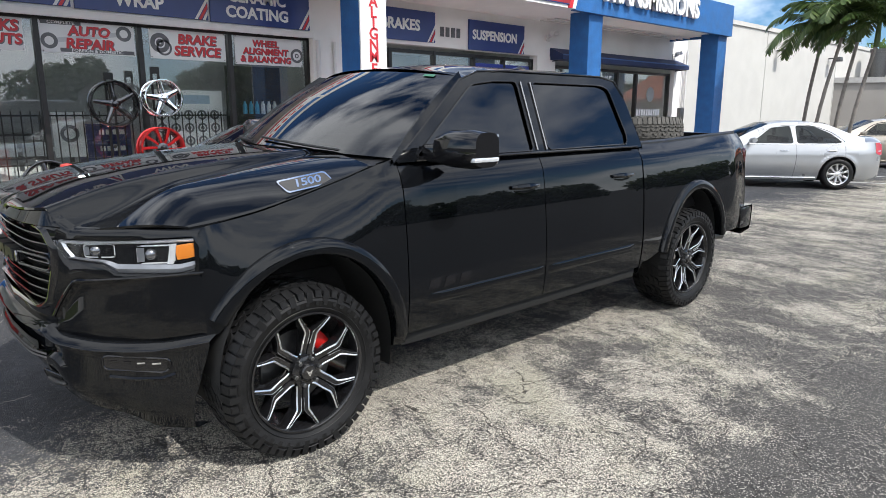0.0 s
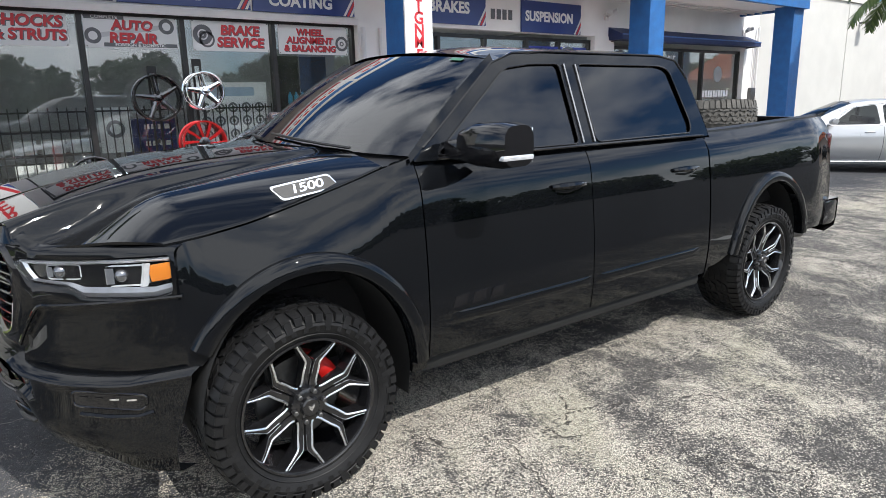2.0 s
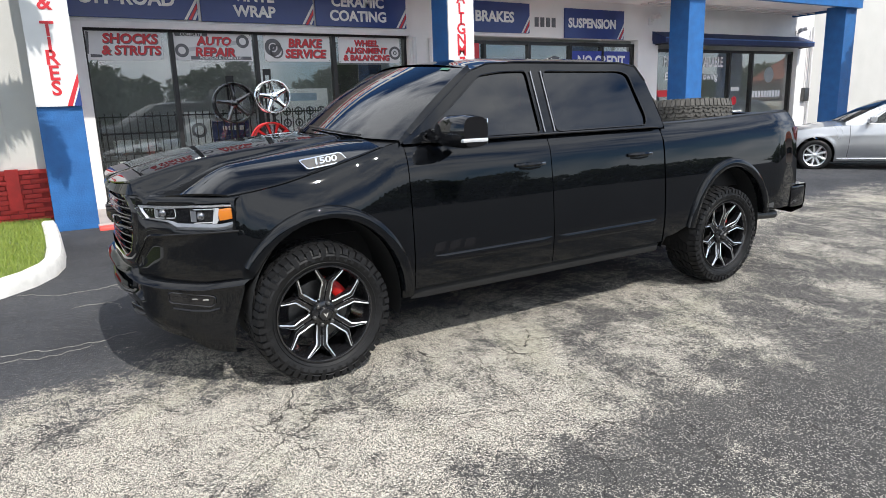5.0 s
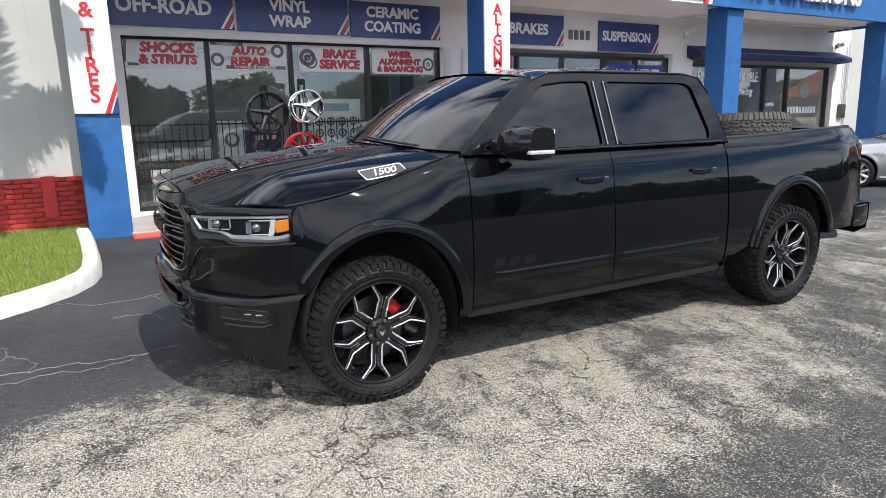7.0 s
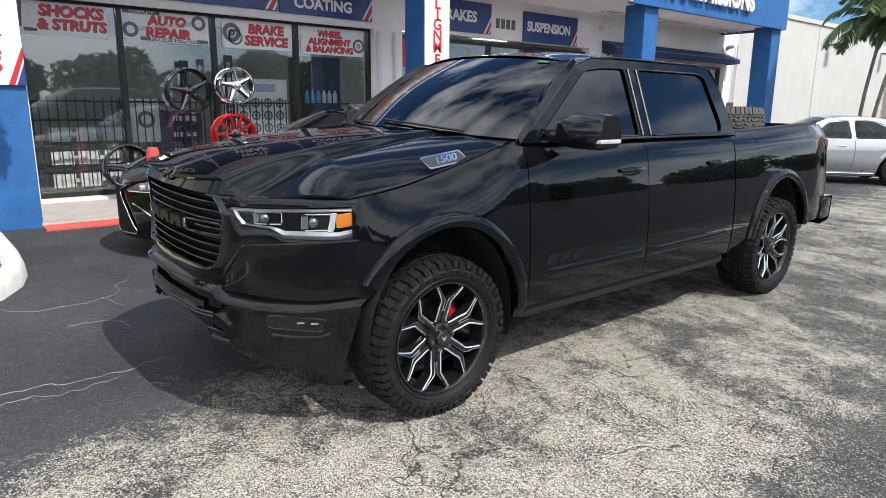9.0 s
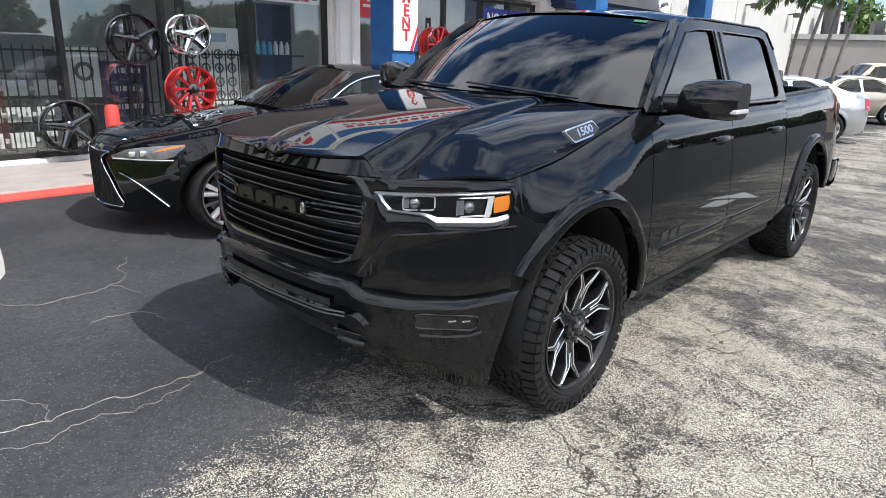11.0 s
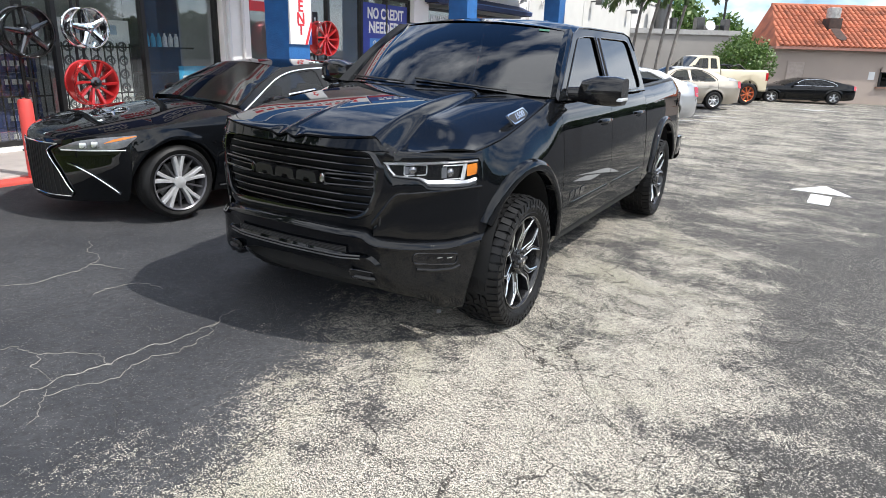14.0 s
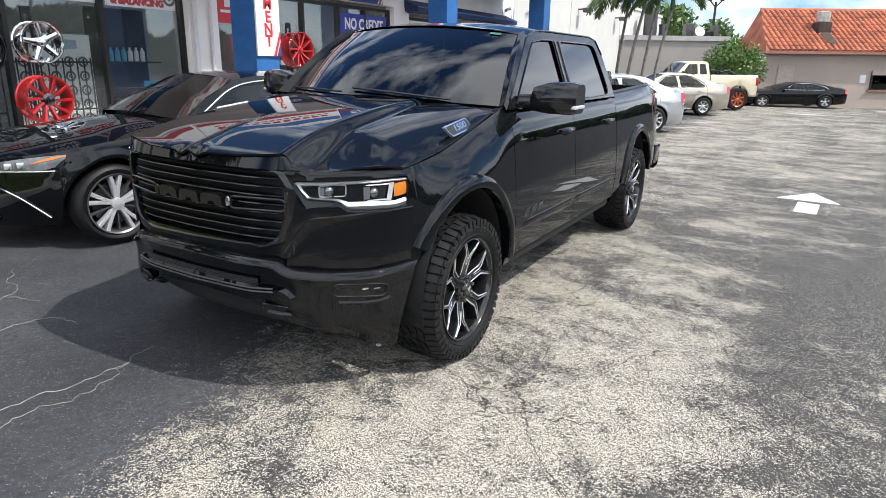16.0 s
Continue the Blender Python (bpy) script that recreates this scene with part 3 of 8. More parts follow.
# ---- pickup truck ----


def wheel_tyre(R, r, w, bm=None, blocks=36, seed=1):
    """All-terrain tyre about the y axis, outer side at -w/2."""
    bm = bm or bmesh.new()
    h = w / 2
    prof = [(-h + 0.03, r - 0.012), (-h + 0.012, r + 0.004), (-h, r + 0.03), (-h - 0.012, (R + r) / 2), (-h - 0.006, R - 0.05), (-h + 0.016, R - 0.020), (-h + 0.05, R - 0.011),
            (h - 0.05, R - 0.011), (h - 0.016, R - 0.020), (h + 0.006, R - 0.05), (h + 0.012, (R + r) / 2), (h, r + 0.03), (h - 0.012, r + 0.004), (h - 0.03, r - 0.012)]
    lathe(bm, prof, 72)
    return bm


def tread(R, w, blocks):
    """The blocks of the tread: two shoulder rows and three staggered middle rows."""
    bm = bmesh.new()
    h = w / 2
    rows = [(-h - 0.006, -h + 0.058, 0.80, 0.0, 1), (-h + 0.066, -h * 0.34, 0.84, 0.5, 0), (-h * 0.29, -0.004, 0.80, 0.15, 0), (0.004, h * 0.29, 0.80, 0.62, 0), (h * 0.34, h - 0.066, 0.84, 0.6, 0), (h - 0.058, h + 0.006, 0.80, 0.3, 2)]
    for y0, y1, fill, ph, sh in rows:
        for k in range(blocks):
            a0 = 2 * math.pi * (k + ph) / blocks
            da = 2 * math.pi / blocks * fill
            sk = (0.06 if sh else 0.34) * da * (1 if k % 2 else -1)
            ro = R + (0.002 if k % 2 else -0.001)
            ri = R - 0.03
            base = []
            for rr, tp in ((ri, 0.0), (ro, 0.06)):
                ring = []
                for yy, aa in ((y0, a0 + sk), (y1, a0 - sk), (y1, a0 + da - sk), (y0, a0 + da + sk)):
                    r2 = rr
                    if rr == ro and ((sh == 1 and yy == y0) or (sh == 2 and yy == y1)):
                        r2 = R - 0.012 - (0.007 if k % 2 else 0)
                    am = a0 + da / 2
                    aa = am + (aa - am) * (1 - tp)
                    ring.append(bm.verts.new((r2 * math.cos(aa), yy, r2 * math.sin(aa))))
                base.append(ring)
            lo, hi = base
            bm.faces.new(hi)
            for i in range(4):
                j = (i + 1) % 4
                bm.faces.new((lo[i], lo[j], hi[j], hi[i]))
            if sh:
                # lug running down the side wall
                yy = y0 if sh == 1 else y1
                s = -1 if sh == 1 else 1
                dep = 0.052 if k % 2 else 0.030
                q = []
                for rr, off in ((R - 0.016, 0.0), (R - 0.016 - dep, 0.004)):
                    for aa in (a0 + 0.08 * da, a0 + 0.92 * da):
                        q.append(bm.verts.new((rr * math.cos(aa), yy + s * (off + 0.004), rr * math.sin(aa))))
                q2 = []
                for rr in (R - 0.02, R - 0.02 - dep):
                    for aa in (a0 + 0.08 * da, a0 + 0.92 * da):
                        q2.append(bm.verts.new((rr * math.cos(aa), yy - s * 0.012, rr * math.sin(aa))))
                bm.faces.new((q[0], q[1], q[3], q[2]))
                for i, j in ((0, 1), (1, 3), (3, 2), (2, 0)):
                    bm.faces.new((q[i], q[j], q2[j], q2[i]))
    return bm


def polar_bar(bm, pts, w0, w1, y0, y1, yb):
    """A spoke along points (radius, angle); tops at y0 (hub) to y1 (rim), back at yb."""
    P = [Vector((r * math.cos(a), 0, r * math.sin(a))) for r, a in pts]
    rows = []
    n = len(P)
    for i, p in enumerate(P):
        d = (P[min(i + 1, n - 1)] - P[max(i - 1, 0)]).normalized()
        s = Vector((-d.z, 0, d.x))
        t = i / (n - 1)
        w = w0 + (w1 - w0) * t
        y = y0 + (y1 - y0) * t
        rows.append([p - s * w * 1.1 + Vector((0, yb, 0)), p - s * w + Vector((0, y + 0.006, 0)), p - s * w * 0.7 + Vector((0, y, 0)), p + s * w * 0.7 + Vector((0, y, 0)), p + s * w + Vector((0, y + 0.006, 0)), p + s * w * 1.1 + Vector((0, yb, 0))])
    grid(bm, rows)
    return rows


def truck_wheel(parent, m):
    """Wheel with its outer face on the plane y = 0 of its own place."""
    R, r, w = 0.42, 0.292, 0.30
    t = part("tyre", wheel_tyre(R, r, w), RUBBER, parent, "black all-terrain tyre")
    t.matrix_basis = m @ pose(0, w / 2 - 0.035, 0)
    part("tread", tread(R, w, 54), RUBBER, t, "", True, 25)
    mk = bmesh.new()
    for rr, dy in ((0.318, -0.150), (0.372, -0.1565)):
        lathe(mk, [(dy - 0.002, rr - 0.003), (dy - 0.005, rr), (dy - 0.002, rr + 0.003)], 72)
    for k in range(44):
        if k % 22 < 15:
            a = 2 * math.pi * k / 44
            da = 0.045 + 0.03 * (k * 7 % 5) / 5
            grid(mk, [[(q * math.cos(a + e), -0.1635, q * math.sin(a + e)) for q in (0.335, 0.357)] for e in (0, da)])
    part("sidewall_print", mk, RUBBER, t, "raised black sidewall marks")
    rim = part("rim", lathe(bmesh.new(), [(-0.02, 0.300), (-0.032, 0.297), (-0.032, 0.288), (-0.022, 0.281), (0.0, 0.278), (0.03, 0.27), (0.09, 0.262), (0.2, 0.262), (0.235, 0.29)], 72), RIM_BLACK, parent, "gloss black rim with milled spokes")
    rim.matrix_basis = m
    sp = bmesh.new()
    ml = bmesh.new()
    rad = math.radians
    face = lambda q: 0.020 - 0.038 * sstep(0.06, 0.285, q)
    pt = lambda q, deg, y: Vector((q * math.cos(rad(deg)), y, q * math.sin(rad(deg))))

    def slab(bm, rows):
        """A spoke piece between two edges: rows of (radius, first angle, second angle)."""
        out = []
        for q, a0, a1 in rows:
            y, e = face(q), 0.0035 / q * 57.3
            s = 1 if a1 > a0 else -1
            out.append([pt(q, a0 - s * e * 0.6, 0.055), pt(q, a0, y + 0.007), pt(q, a0 + s * e, y), pt(q, (a0 + a1) / 2, y - 0.002), pt(q, a1 - s * e, y), pt(q, a1, y + 0.007), pt(q, a1 + s * e * 0.6, 0.055)])
        grid(bm, out)

    def strip(bm, pts, w):
        P = [pt(q, deg, 0) for q, deg in pts]
        rows = []
        for i, p in enumerate(P):
            d = (P[min(i + 1, len(P) - 1)] - P[max(i - 1, 0)]).normalized()
            sd = Vector((-d.z, 0, d.x)) * w
            y = face(pts[i][0])
            rows.append([p - sd + Vector((0, y - 0.001, 0)), p + Vector((0, y - 0.0035, 0)), p + sd + Vector((0, y - 0.001, 0))])
        grid(bm, rows)
    # window half-angles by radius: six openings, their edges milled; Y-shaped spokes lie between
    HALF = [(0.086, 1.5), (0.090, 6.0), (0.105, 10.5), (0.15, 15.8), (0.185, 19.0), (0.195, 19.2), (0.21, 17.6), (0.24, 14.4), (0.285, 11.0)]
    half = lambda q: interp(q, HALF)
    for k in range(6):
        c = -9 + 60 * k
        m_ = c + 30
        for s in (-1, 1):
            # stem, then one arm of the fork
            slab(sp, [(q, m_, m_ + s * (30 - half(q))) for q in (0.05, 0.075, 0.09, 0.105, 0.15, 0.185, 0.2)])
            slab(sp, [(q, m_ + s * g, m_ + s * (30 - half(q))) for q, g in ((0.2, 1.6), (0.212, 4.6), (0.24, 10.4), (0.262, 12.9), (0.281, 14.6))])
            strip(ml, [(q, c + s * (h_ + 0.0042 / q * 57.3)) for q, h_ in HALF[:-1]] + [(0.279, c + s * 12.2)], 0.0046)
            dl = bmesh.new()
            strip(dl, [(q, m_ + s * g) for q, g in ((0.135, 2.6), (0.185, 2.4), (0.2, 3.2), (0.214, 6.0), (0.24, 11.3), (0.277, 15.3))], 0.0012)
            part("thin_milled_edge", dl, MILLED, rim)
    part("spokes", sp, RIM_BLACK, rim)
    part("milled_edge", ml, MILLED, rim, "bright milled spoke edges")
    hub = bmesh.new()
    lathe(hub, [(0.05, 0.078), (0.002, 0.074), (-0.004, 0.060), (-0.006, 0.044), (-0.022, 0.040), (-0.028, 0.034), (-0.028, 0.0001)], 32)
    part("hub_cap", hub, RIM_BLACK, rim)
    part("cap_emblem", prism(bmesh.new(), [(-0.016, 0.014), (-0.010, -0.002), (0.0, -0.018), (0.010, -0.002), (0.016, 0.014), (0.0, 0.004)], -0.031, -0.027, lambda u, v, d: (u, d, v)), CHROME, rim, "bright cap emblem", False)
    for k in range(6):
        a = math.radians(60 * k + 10)
        q = lathe(bmesh.new(), [(0.01, 0.011), (-0.022, 0.011), (-0.024, 0.008), (-0.024, 0.0001)], 6)
        o = part("lug_nut", q, STEEL_GREY, rim)
        o.matrix_basis = pose(0.066 * math.cos(a), 0, 0.066 * math.sin(a))
    disc = part("brake_disc", lathe(bmesh.new(), [(0.10, 0.06), (0.10, 0.185), (0.125, 0.185), (0.125, 0.06)], 40), STEEL_GREY, parent)
    disc.matrix_basis = m
    cal = bmesh.new()
    rows = []
    for k in range(7):
        a = math.radians(20 + 10 * k)
        rows.append([(q * math.cos(a), y, q * math.sin(a)) for q, y in ((0.125, 0.15), (0.125, 0.085), (0.14, 0.075), (0.185, 0.075), (0.2, 0.085), (0.2, 0.15))])
    grid(cal, rows)
    c = part("brake_caliper", cal, RED_PAINT, parent, "red brake caliper")
    c.matrix_basis = m
    return t


W_TAB = [(0.28, 0.90), (0.36, 0.965), (0.45, 1.010), (0.52, 1.021), (0.60, 1.028), (0.66, 1.031), (0.80, 1.027), (0.95, 1.017), (1.06, 1.006), (1.14, 0.996), (1.22, 0.984), (1.30, 0.968), (1.36, 0.948), (1.44, 0.93)]
TALL = 1.15   # the arches are taller than wide
ARCHES = [(0.05, 0.44, 0.475), (3.72, 0.46, 0.475)]
FRONT = [(0.0, -1.000), (0.3, -0.985), (0.5, -0.94), (0.65, -0.845), (0.75, -0.73), (0.85, -0.575), (0.91, -0.44), (0.95, -0.33)]
TOPZ = [(-0.95, 1.13), (-0.6, 1.138), (-0.43, 1.146), (-0.2, 1.178), (0.0, 1.225), (0.3, 1.305), (0.5, 1.365), (0.62, 1.39)]


def arch_low(x, sill):
    z = sill
    for cx, cz, r in ARCHES:
        d = abs(x - cx)
        if d < r:
            z = max(z, cz + TALL * math.sqrt(r * r - d * d))
    return z


def truck_w(x, z, zt):
    """Half width of the truck's skin at x and z under the upper edge zt."""
    # taper towards the nose and the tail
    tap = 0.117 * (max(0.0, 0.12 - x) / 0.56) ** 2 + 0.055 * sstep(4.3, 4.78, x) ** 1.5
    w = smooth_tab(z, W_TAB) - tap
    k = sstep(0.75, 0.25, x)
    edge = 0.902 * (1 - 0.022 * sstep(-0.05, -0.45, x))
    drop = (1 - k) * (0.03 + 0.02 * sstep(2.88, 2.9, x)) + k * max(0.015, smooth_tab(zt, W_TAB) - tap - edge)
    return w - drop * max(0.0, (z - (zt - 0.13 - 0.17 * k)) / (0.13 + 0.17 * k)) ** 2


def wheel_flare(cx, cz, r, a0, a1, ztop, parent, side):
    """A proud painted lip round a wheel arch."""
    rows = []
    for k in range(45):
        a = radians(a0 + (a1 - a0) * k / 44)
        row = []
        for dr, o in ((0.0, -0.055), (-0.004, 0.016), (0.002, 0.026), (0.012, 0.030), (0.034, 0.032), (0.056, 0.029), (0.066, 0.022), (0.071, 0.010), (0.073, -0.006)):
            x, z = cx + (r + dr) * math.cos(a), cz + (TALL * r + dr) * math.sin(a)
            row.append((x, side * (truck_w(x, z, ztop(x)) + o), z))
        rows.append(row)
    return part("wheel_flare", gridm(rows), BLACK_PAINT, parent, "", True, 32)


def side_panel(name, x0, x1, ztop, sill, parent, mat, side, rows=18, dx=0.03, label="", lead=True):
    """One pressed panel of the side, between x0 and x1."""
    n = max(3, int((x1 - x0) / dx) + 1)
    X = set(np.linspace(x0, x1, n).round(4).tolist())
    for cx, cz, r in ARCHES:
        for k in range(25):
            q = cx + r * math.cos(math.pi * k / 24)
            if x0 < q < x1:
                X.add(round(q, 4))
        for q in (cx - r - 0.002, cx + r + 0.002):
            if x0 < q < x1:
                X.add(q)
    cols = []
    for x in sorted(X):
        zl, zt = arch_low(x, sill(x)), ztop(x)
        col = []
        for k in range(rows + 1):
            t = k / rows
            z = zl + (zt - zl) * t
            col.append((x, side * truck_w(x, z, zt), z))
        # fold in at the lower edge
        p = col[0]
        col.insert(0, (p[0], p[1] - side * 0.035, p[2] + 0.004))
        p = col[-1]
        col.append((p[0], p[1] - side * 0.05, p[2] - 0.004))
        cols.append(col)
    # fold in at both ends
    a = [(p[0] + 0.004, p[1] - side * 0.025, p[2]) for p in cols[0]]
    b = [(p[0] - 0.004, p[1] - side * 0.025, p[2]) for p in cols[-1]]
    return part(name, gridm(([a] if lead else []) + cols + [b]), mat, parent, label, True, 40)


def cab_half(z):
    t = (z - 1.36) / (1.83 - 1.36)
    return 0.945 - 0.15 * t - 0.02 * t * t


def on_cab(u, v, off=0.0, side=-1):
    return Vector((u, side * (cab_half(v) + off), v))


def ring_fill(bm, outer, holes, put):
    """The outline with its holes, filled."""
    es = []
    for loop in [outer] + holes:
        vs = [bm.verts.new(put(u, v)) for u, v in loop]
        es += [bm.edges.new((vs[i], vs[(i + 1) % len(vs)])) for i in range(len(vs))]
    bmesh.ops.triangle_fill(bm, edges=es, use_beauty=True, use_dissolve=False)
    return bm


def rounded(poly, r, n=4):
    """An outline with its corners rounded."""
    out = []
    m = len(poly)
    for i in range(m):
        p, a, b = Vector(poly[i]), Vector(poly[i - 1]), Vector(poly[(i + 1) % m])
        da, db = (a - p), (b - p)
        q = min(r, da.length * 0.45, db.length * 0.45)
        s, e = p + da.normalized() * q, p + db.normalized() * q
        for k in range(n + 1):
            t = k / n
            out.append(tuple((1 - t) ** 2 * s + 2 * t * (1 - t) * p + t * t * e))
    return out


LIP_GREY = plain("grained_plastic", (0.06, 0.06, 0.063), 0.55, 0, 0, 0.2, 40, 0.1, 400)
EMBLEM = plain("dark_emblem", (0.008, 0.008, 0.009), 0.4, 0.0, 0.0, 0.1, 20, 0, 60, 0.3)
LAMP_CLEAR = plain("clear_lamp_plastic", (0.19, 0.20, 0.22), 0.35, 0.65, 0.3, 0.12, 30)
RIDGE = [(0.525, 0.765), (0.56, 0.825), (0.607, 0.902), (0.625, 0.930), (0.645, 0.940), (0.70, 0.942), (0.80, 0.949), (0.916, 0.957), (1.0, 0.960)]
BUMP_TOP = [(0.0, 0.752), (0.45, 0.740), (0.50, 0.734), (0.528, 0.710), (0.565, 0.694), (0.70, 0.674), (0.835, 0.664), (0.93, 0.684)]
BUMP_LOW = [(0.0, 0.515), (0.30, 0.502), (0.38, 0.482), (0.45, 0.450), (0.53, 0.412), (0.617, 0.378), (0.76, 0.328), (0.85, 0.262), (0.93, 0.238)]



def lamp_top(a):
    return interp(a, [(0.575, 1.110), (0.76, 1.109), (0.918, 1.110)])


def lamp_low(a):
    return interp(a, [(0.575, 1.100), (0.595, 1.055), (0.615, 1.028), (0.715, 1.011), (0.73, 0.995), (0.75, 0.969), (0.875, 0.961), (0.898, 0.972), (0.910, 0.992), (0.918, 1.025)])


def build_truck():
    T = thing("pickup_truck", "glossy black lifted crew-cab pickup truck parked beside a black sedan", "pickup truck", pose(0, 0, -0.03, 1.03) @ pose(0, 1.0, 0))
    sill = lambda x: 0.675 if x < -0.33 else 0.41 if x < 2.9 else 0.50 + 0.07 * sstep(2.95, 3.25, x)
    ftop = lambda x: smooth_tab(x, TOPZ)
    btop = lambda x: 1.375 + 0.012 * sstep(0.6, 2.9, x)
    bed = lambda x: 1.385 + 0.045 * sstep(2.95, 4.8, x)
    for side in (-1, 1):
        side_panel("front_fender", -0.432, 0.605, ftop, sill, T, BLACK_PAINT, side, lead=False)
        fd = side_panel("front_door", 0.612, 1.735, btop, lambda x: 0.465, T, BLACK_PAINT, side)
        rd = side_panel("rear_door", 1.742, 2.882, btop, lambda x: 0.465, T, BLACK_PAINT, side)
        side_panel("sill_panel", 0.60, 2.87, lambda x: 0.458, lambda x: 0.385, T, DARK_VOID, side, 5)
        wheel_flare(*ARCHES[0], 150, 3, ftop, T, side)
        wheel_flare(*ARCHES[1], 172, 10, bed, T, side)
        side_panel("bed_side", 2.898, 4.755, bed, sill, T, BLACK_PAINT, side)
        # side step
        bm = tube(bmesh.new(), [(0.62, side * 0.93, 0.40), (0.8, side * 0.955, 0.396), (2.6, side * 0.955, 0.396), (2.82, side * 0.93, 0.40)], 0.017, 10)
        part("side_step", bm, BLACK_GLOSS, T)
        # handles
        for door, hx in ((fd, 1.42), (rd, 2.48)):
            y = truck_w(hx + 0.12, 1.185, 1.38)
            bm = bmesh.new()
            rows = []
            for k in range(13):
                t = k / 12
                x = hx + 0.25 * t
                o = 0.010 + 0.024 * math.sin(math.pi * t) ** 0.5
                hh = 0.010 + 0.005 * math.sin(math.pi * t)
                z = 1.185
                rows.append([(x, side * (y - 0.02), z + hh), (x, side * (y + o), z + hh), (x, side * (y + o + 0.006), z), (x, side * (y + o), z - hh), (x, side * (y - 0.02), z - hh)])
            grid(bm, rows)
            hd = part("handle", bm, BLACK_PAINT, door, "black pull handle")
            part("handle_cup", tube(bmesh.new(), [(hx + 0.03, side * (y - 0.004), 1.160), (hx + 0.125, side * (y - 0.001), 1.150), (hx + 0.22, side * (y - 0.004), 1.160)], 0.010, 6), DARK_VOID, hd)
            part("key_cover", boxm(hx + 0.205, hx + 0.245, min(side * (y + 0.008), side * (y + 0.03)), max(side * (y + 0.008), side * (y + 0.03)), 1.176, 1.196, 0.004), CHROME_DARK, hd)
        # maker's letters on the front door, as plain bars
        for k in range(3):
            prism(b2 := bmesh.new(), [(0.74 + 0.115 * k, 0.685), (0.82 + 0.115 * k, 0.69), (0.84 + 0.115 * k, 0.745), (0.76 + 0.115 * k, 0.74)], 1.024, 1.0325, lambda u, v, d: (u, side * d, v))
            part("badge_bar", b2, BLACK_GLOSS, fd)
        # crease strip along the lower doors
        for door, a, b in ((fd, 0.72, 1.73), (rd, 1.75, 2.80)):
            rows = [[(x, side * (truck_w(x, z, 1.37) - 0.002 + o * min(sstep(a, a + 0.08, x), sstep(b, b - 0.04, x))), z) for z, o in ((0.60, 0.0), (0.612, 0.008), (0.655, 0.008), (0.668, 0.0))] for x in np.linspace(a, b, 24)]
            part("door_moulding", gridm(rows), BLACK_PAINT, door)

        # greenhouse side
        outer = rounded([(0.58, 1.372), (1.20, 1.822), (1.32, 1.862), (1.5, 1.872), (2.62, 1.872), (2.76, 1.845), (2.83, 1.72), (2.92, 1.40), (2.92, 1.372)], 0.04)
        w1 = rounded([(0.725, 1.392), (1.262, 1.785), (1.45, 1.808), (1.665, 1.812), (1.685, 1.392)], 0.035)
        w2 = rounded([(1.825, 1.392), (1.805, 1.812), (2.56, 1.81), (2.65, 1.785), (2.745, 1.46), (2.73, 1.40)], 0.045)
        bm = ring_fill(bmesh.new(), outer, [w1, w2], lambda u, v: on_cab(u, v, 0.0, side))
        part("door_frames", bm, BLACK_PAINT, T, "", True, 50)
        for poly, door, nm in ((w1, fd, "front"), (w2, rd, "rear")):
            cx = sum(p[0] for p in poly) / len(poly)
            cz = sum(p[1] for p in poly) / len(poly)
            grow = [(cx + (u - cx) * 1.03, cz + (v - cz) * 1.03) for u, v in poly]
            bm = bmesh.new()
            fan(bm, [on_cab(u, v, -0.010, side) for u, v in grow])
            part("side_window", bm, TINT, door, "dark tinted side glass")
            bm = bmesh.new()
            pts = [on_cab(u, v, 0.003, side) for u, v in poly]
            tube(bm, pts + [pts[0]], 0.005, 6)
            part("window_seal", bm, BLACK_GLOSS, door)
        # chromed post edge between the doors
        for xx in (1.70, 1.79):
            bm = tube(bmesh.new(), [on_cab(xx + 0.018, 1.395, 0.007, side), on_cab(xx, 1.81, 0.007, side)], 0.007, 6)
            part("post_trim", bm, CHROME_DARK, T, "bright post trim")
        # roof gutter and belt line
        bm = tube(bmesh.new(), [on_cab(u, v, 0.002, side) for u, v in ((0.66, 1.43), (1.18, 1.81), (1.34, 1.862), (1.6, 1.875), (2.58, 1.873), (2.75, 1.845), (2.825, 1.73))], 0.006, 6)
        part("roof_gutter", bm, BLACK_GLOSS, T)
        bm = tube(bmesh.new(), [(x, side * (0.948 + 0.004), 1.381) for x in (0.72, 1.2, 1.72, 2.3, 2.84)], 0.008, 6)
        part("belt_trim", bm, BLACK_GLOSS, T)

        # mirror
        mir = part("side_mirror", boxm(0, 1, 0, 1, 0, 1), BLACK_GLOSS, T, "black folding side mirror with clear marker lamp")
        bm = bmesh.new()
        rows = []
        for t, sx, sz, cxx, czz in ((0.0, 0.025, 0.045, 0.80, 1.415), (0.2, 0.03, 0.05, 0.82, 1.415), (0.24, 0.075, 0.075, 0.855, 1.435), (0.5, 0.10, 0.098, 0.875, 1.445), (0.85, 0.10, 0.10, 0.90, 1.445), (1.0, 0.085, 0.088, 0.905, 1.445)):
            y = side * (0.93 + 0.36 * t)
            rows.append([(cxx + sx * math.copysign(abs(math.cos(q)) ** 0.6, math.cos(q)), y, czz + sz * math.copysign(abs(math.sin(q)) ** 0.6, math.sin(q))) for q in [2 * math.pi * k / 20 for k in range(20)]])
        vsg = grid(bm, rows, True)
        bm.faces.new(vsg[-1])
        mir.data = mesh_of("side_mirror", bm, BLACK_GLOSS)
        part("marker_lamp", boxm(0.815, 0.990, min(side * 1.18, side * 1.294), max(side * 1.18, side * 1.294), 1.384, 1.408, 0.008), LAMP_WHITE, mir, "clear marker lamp")
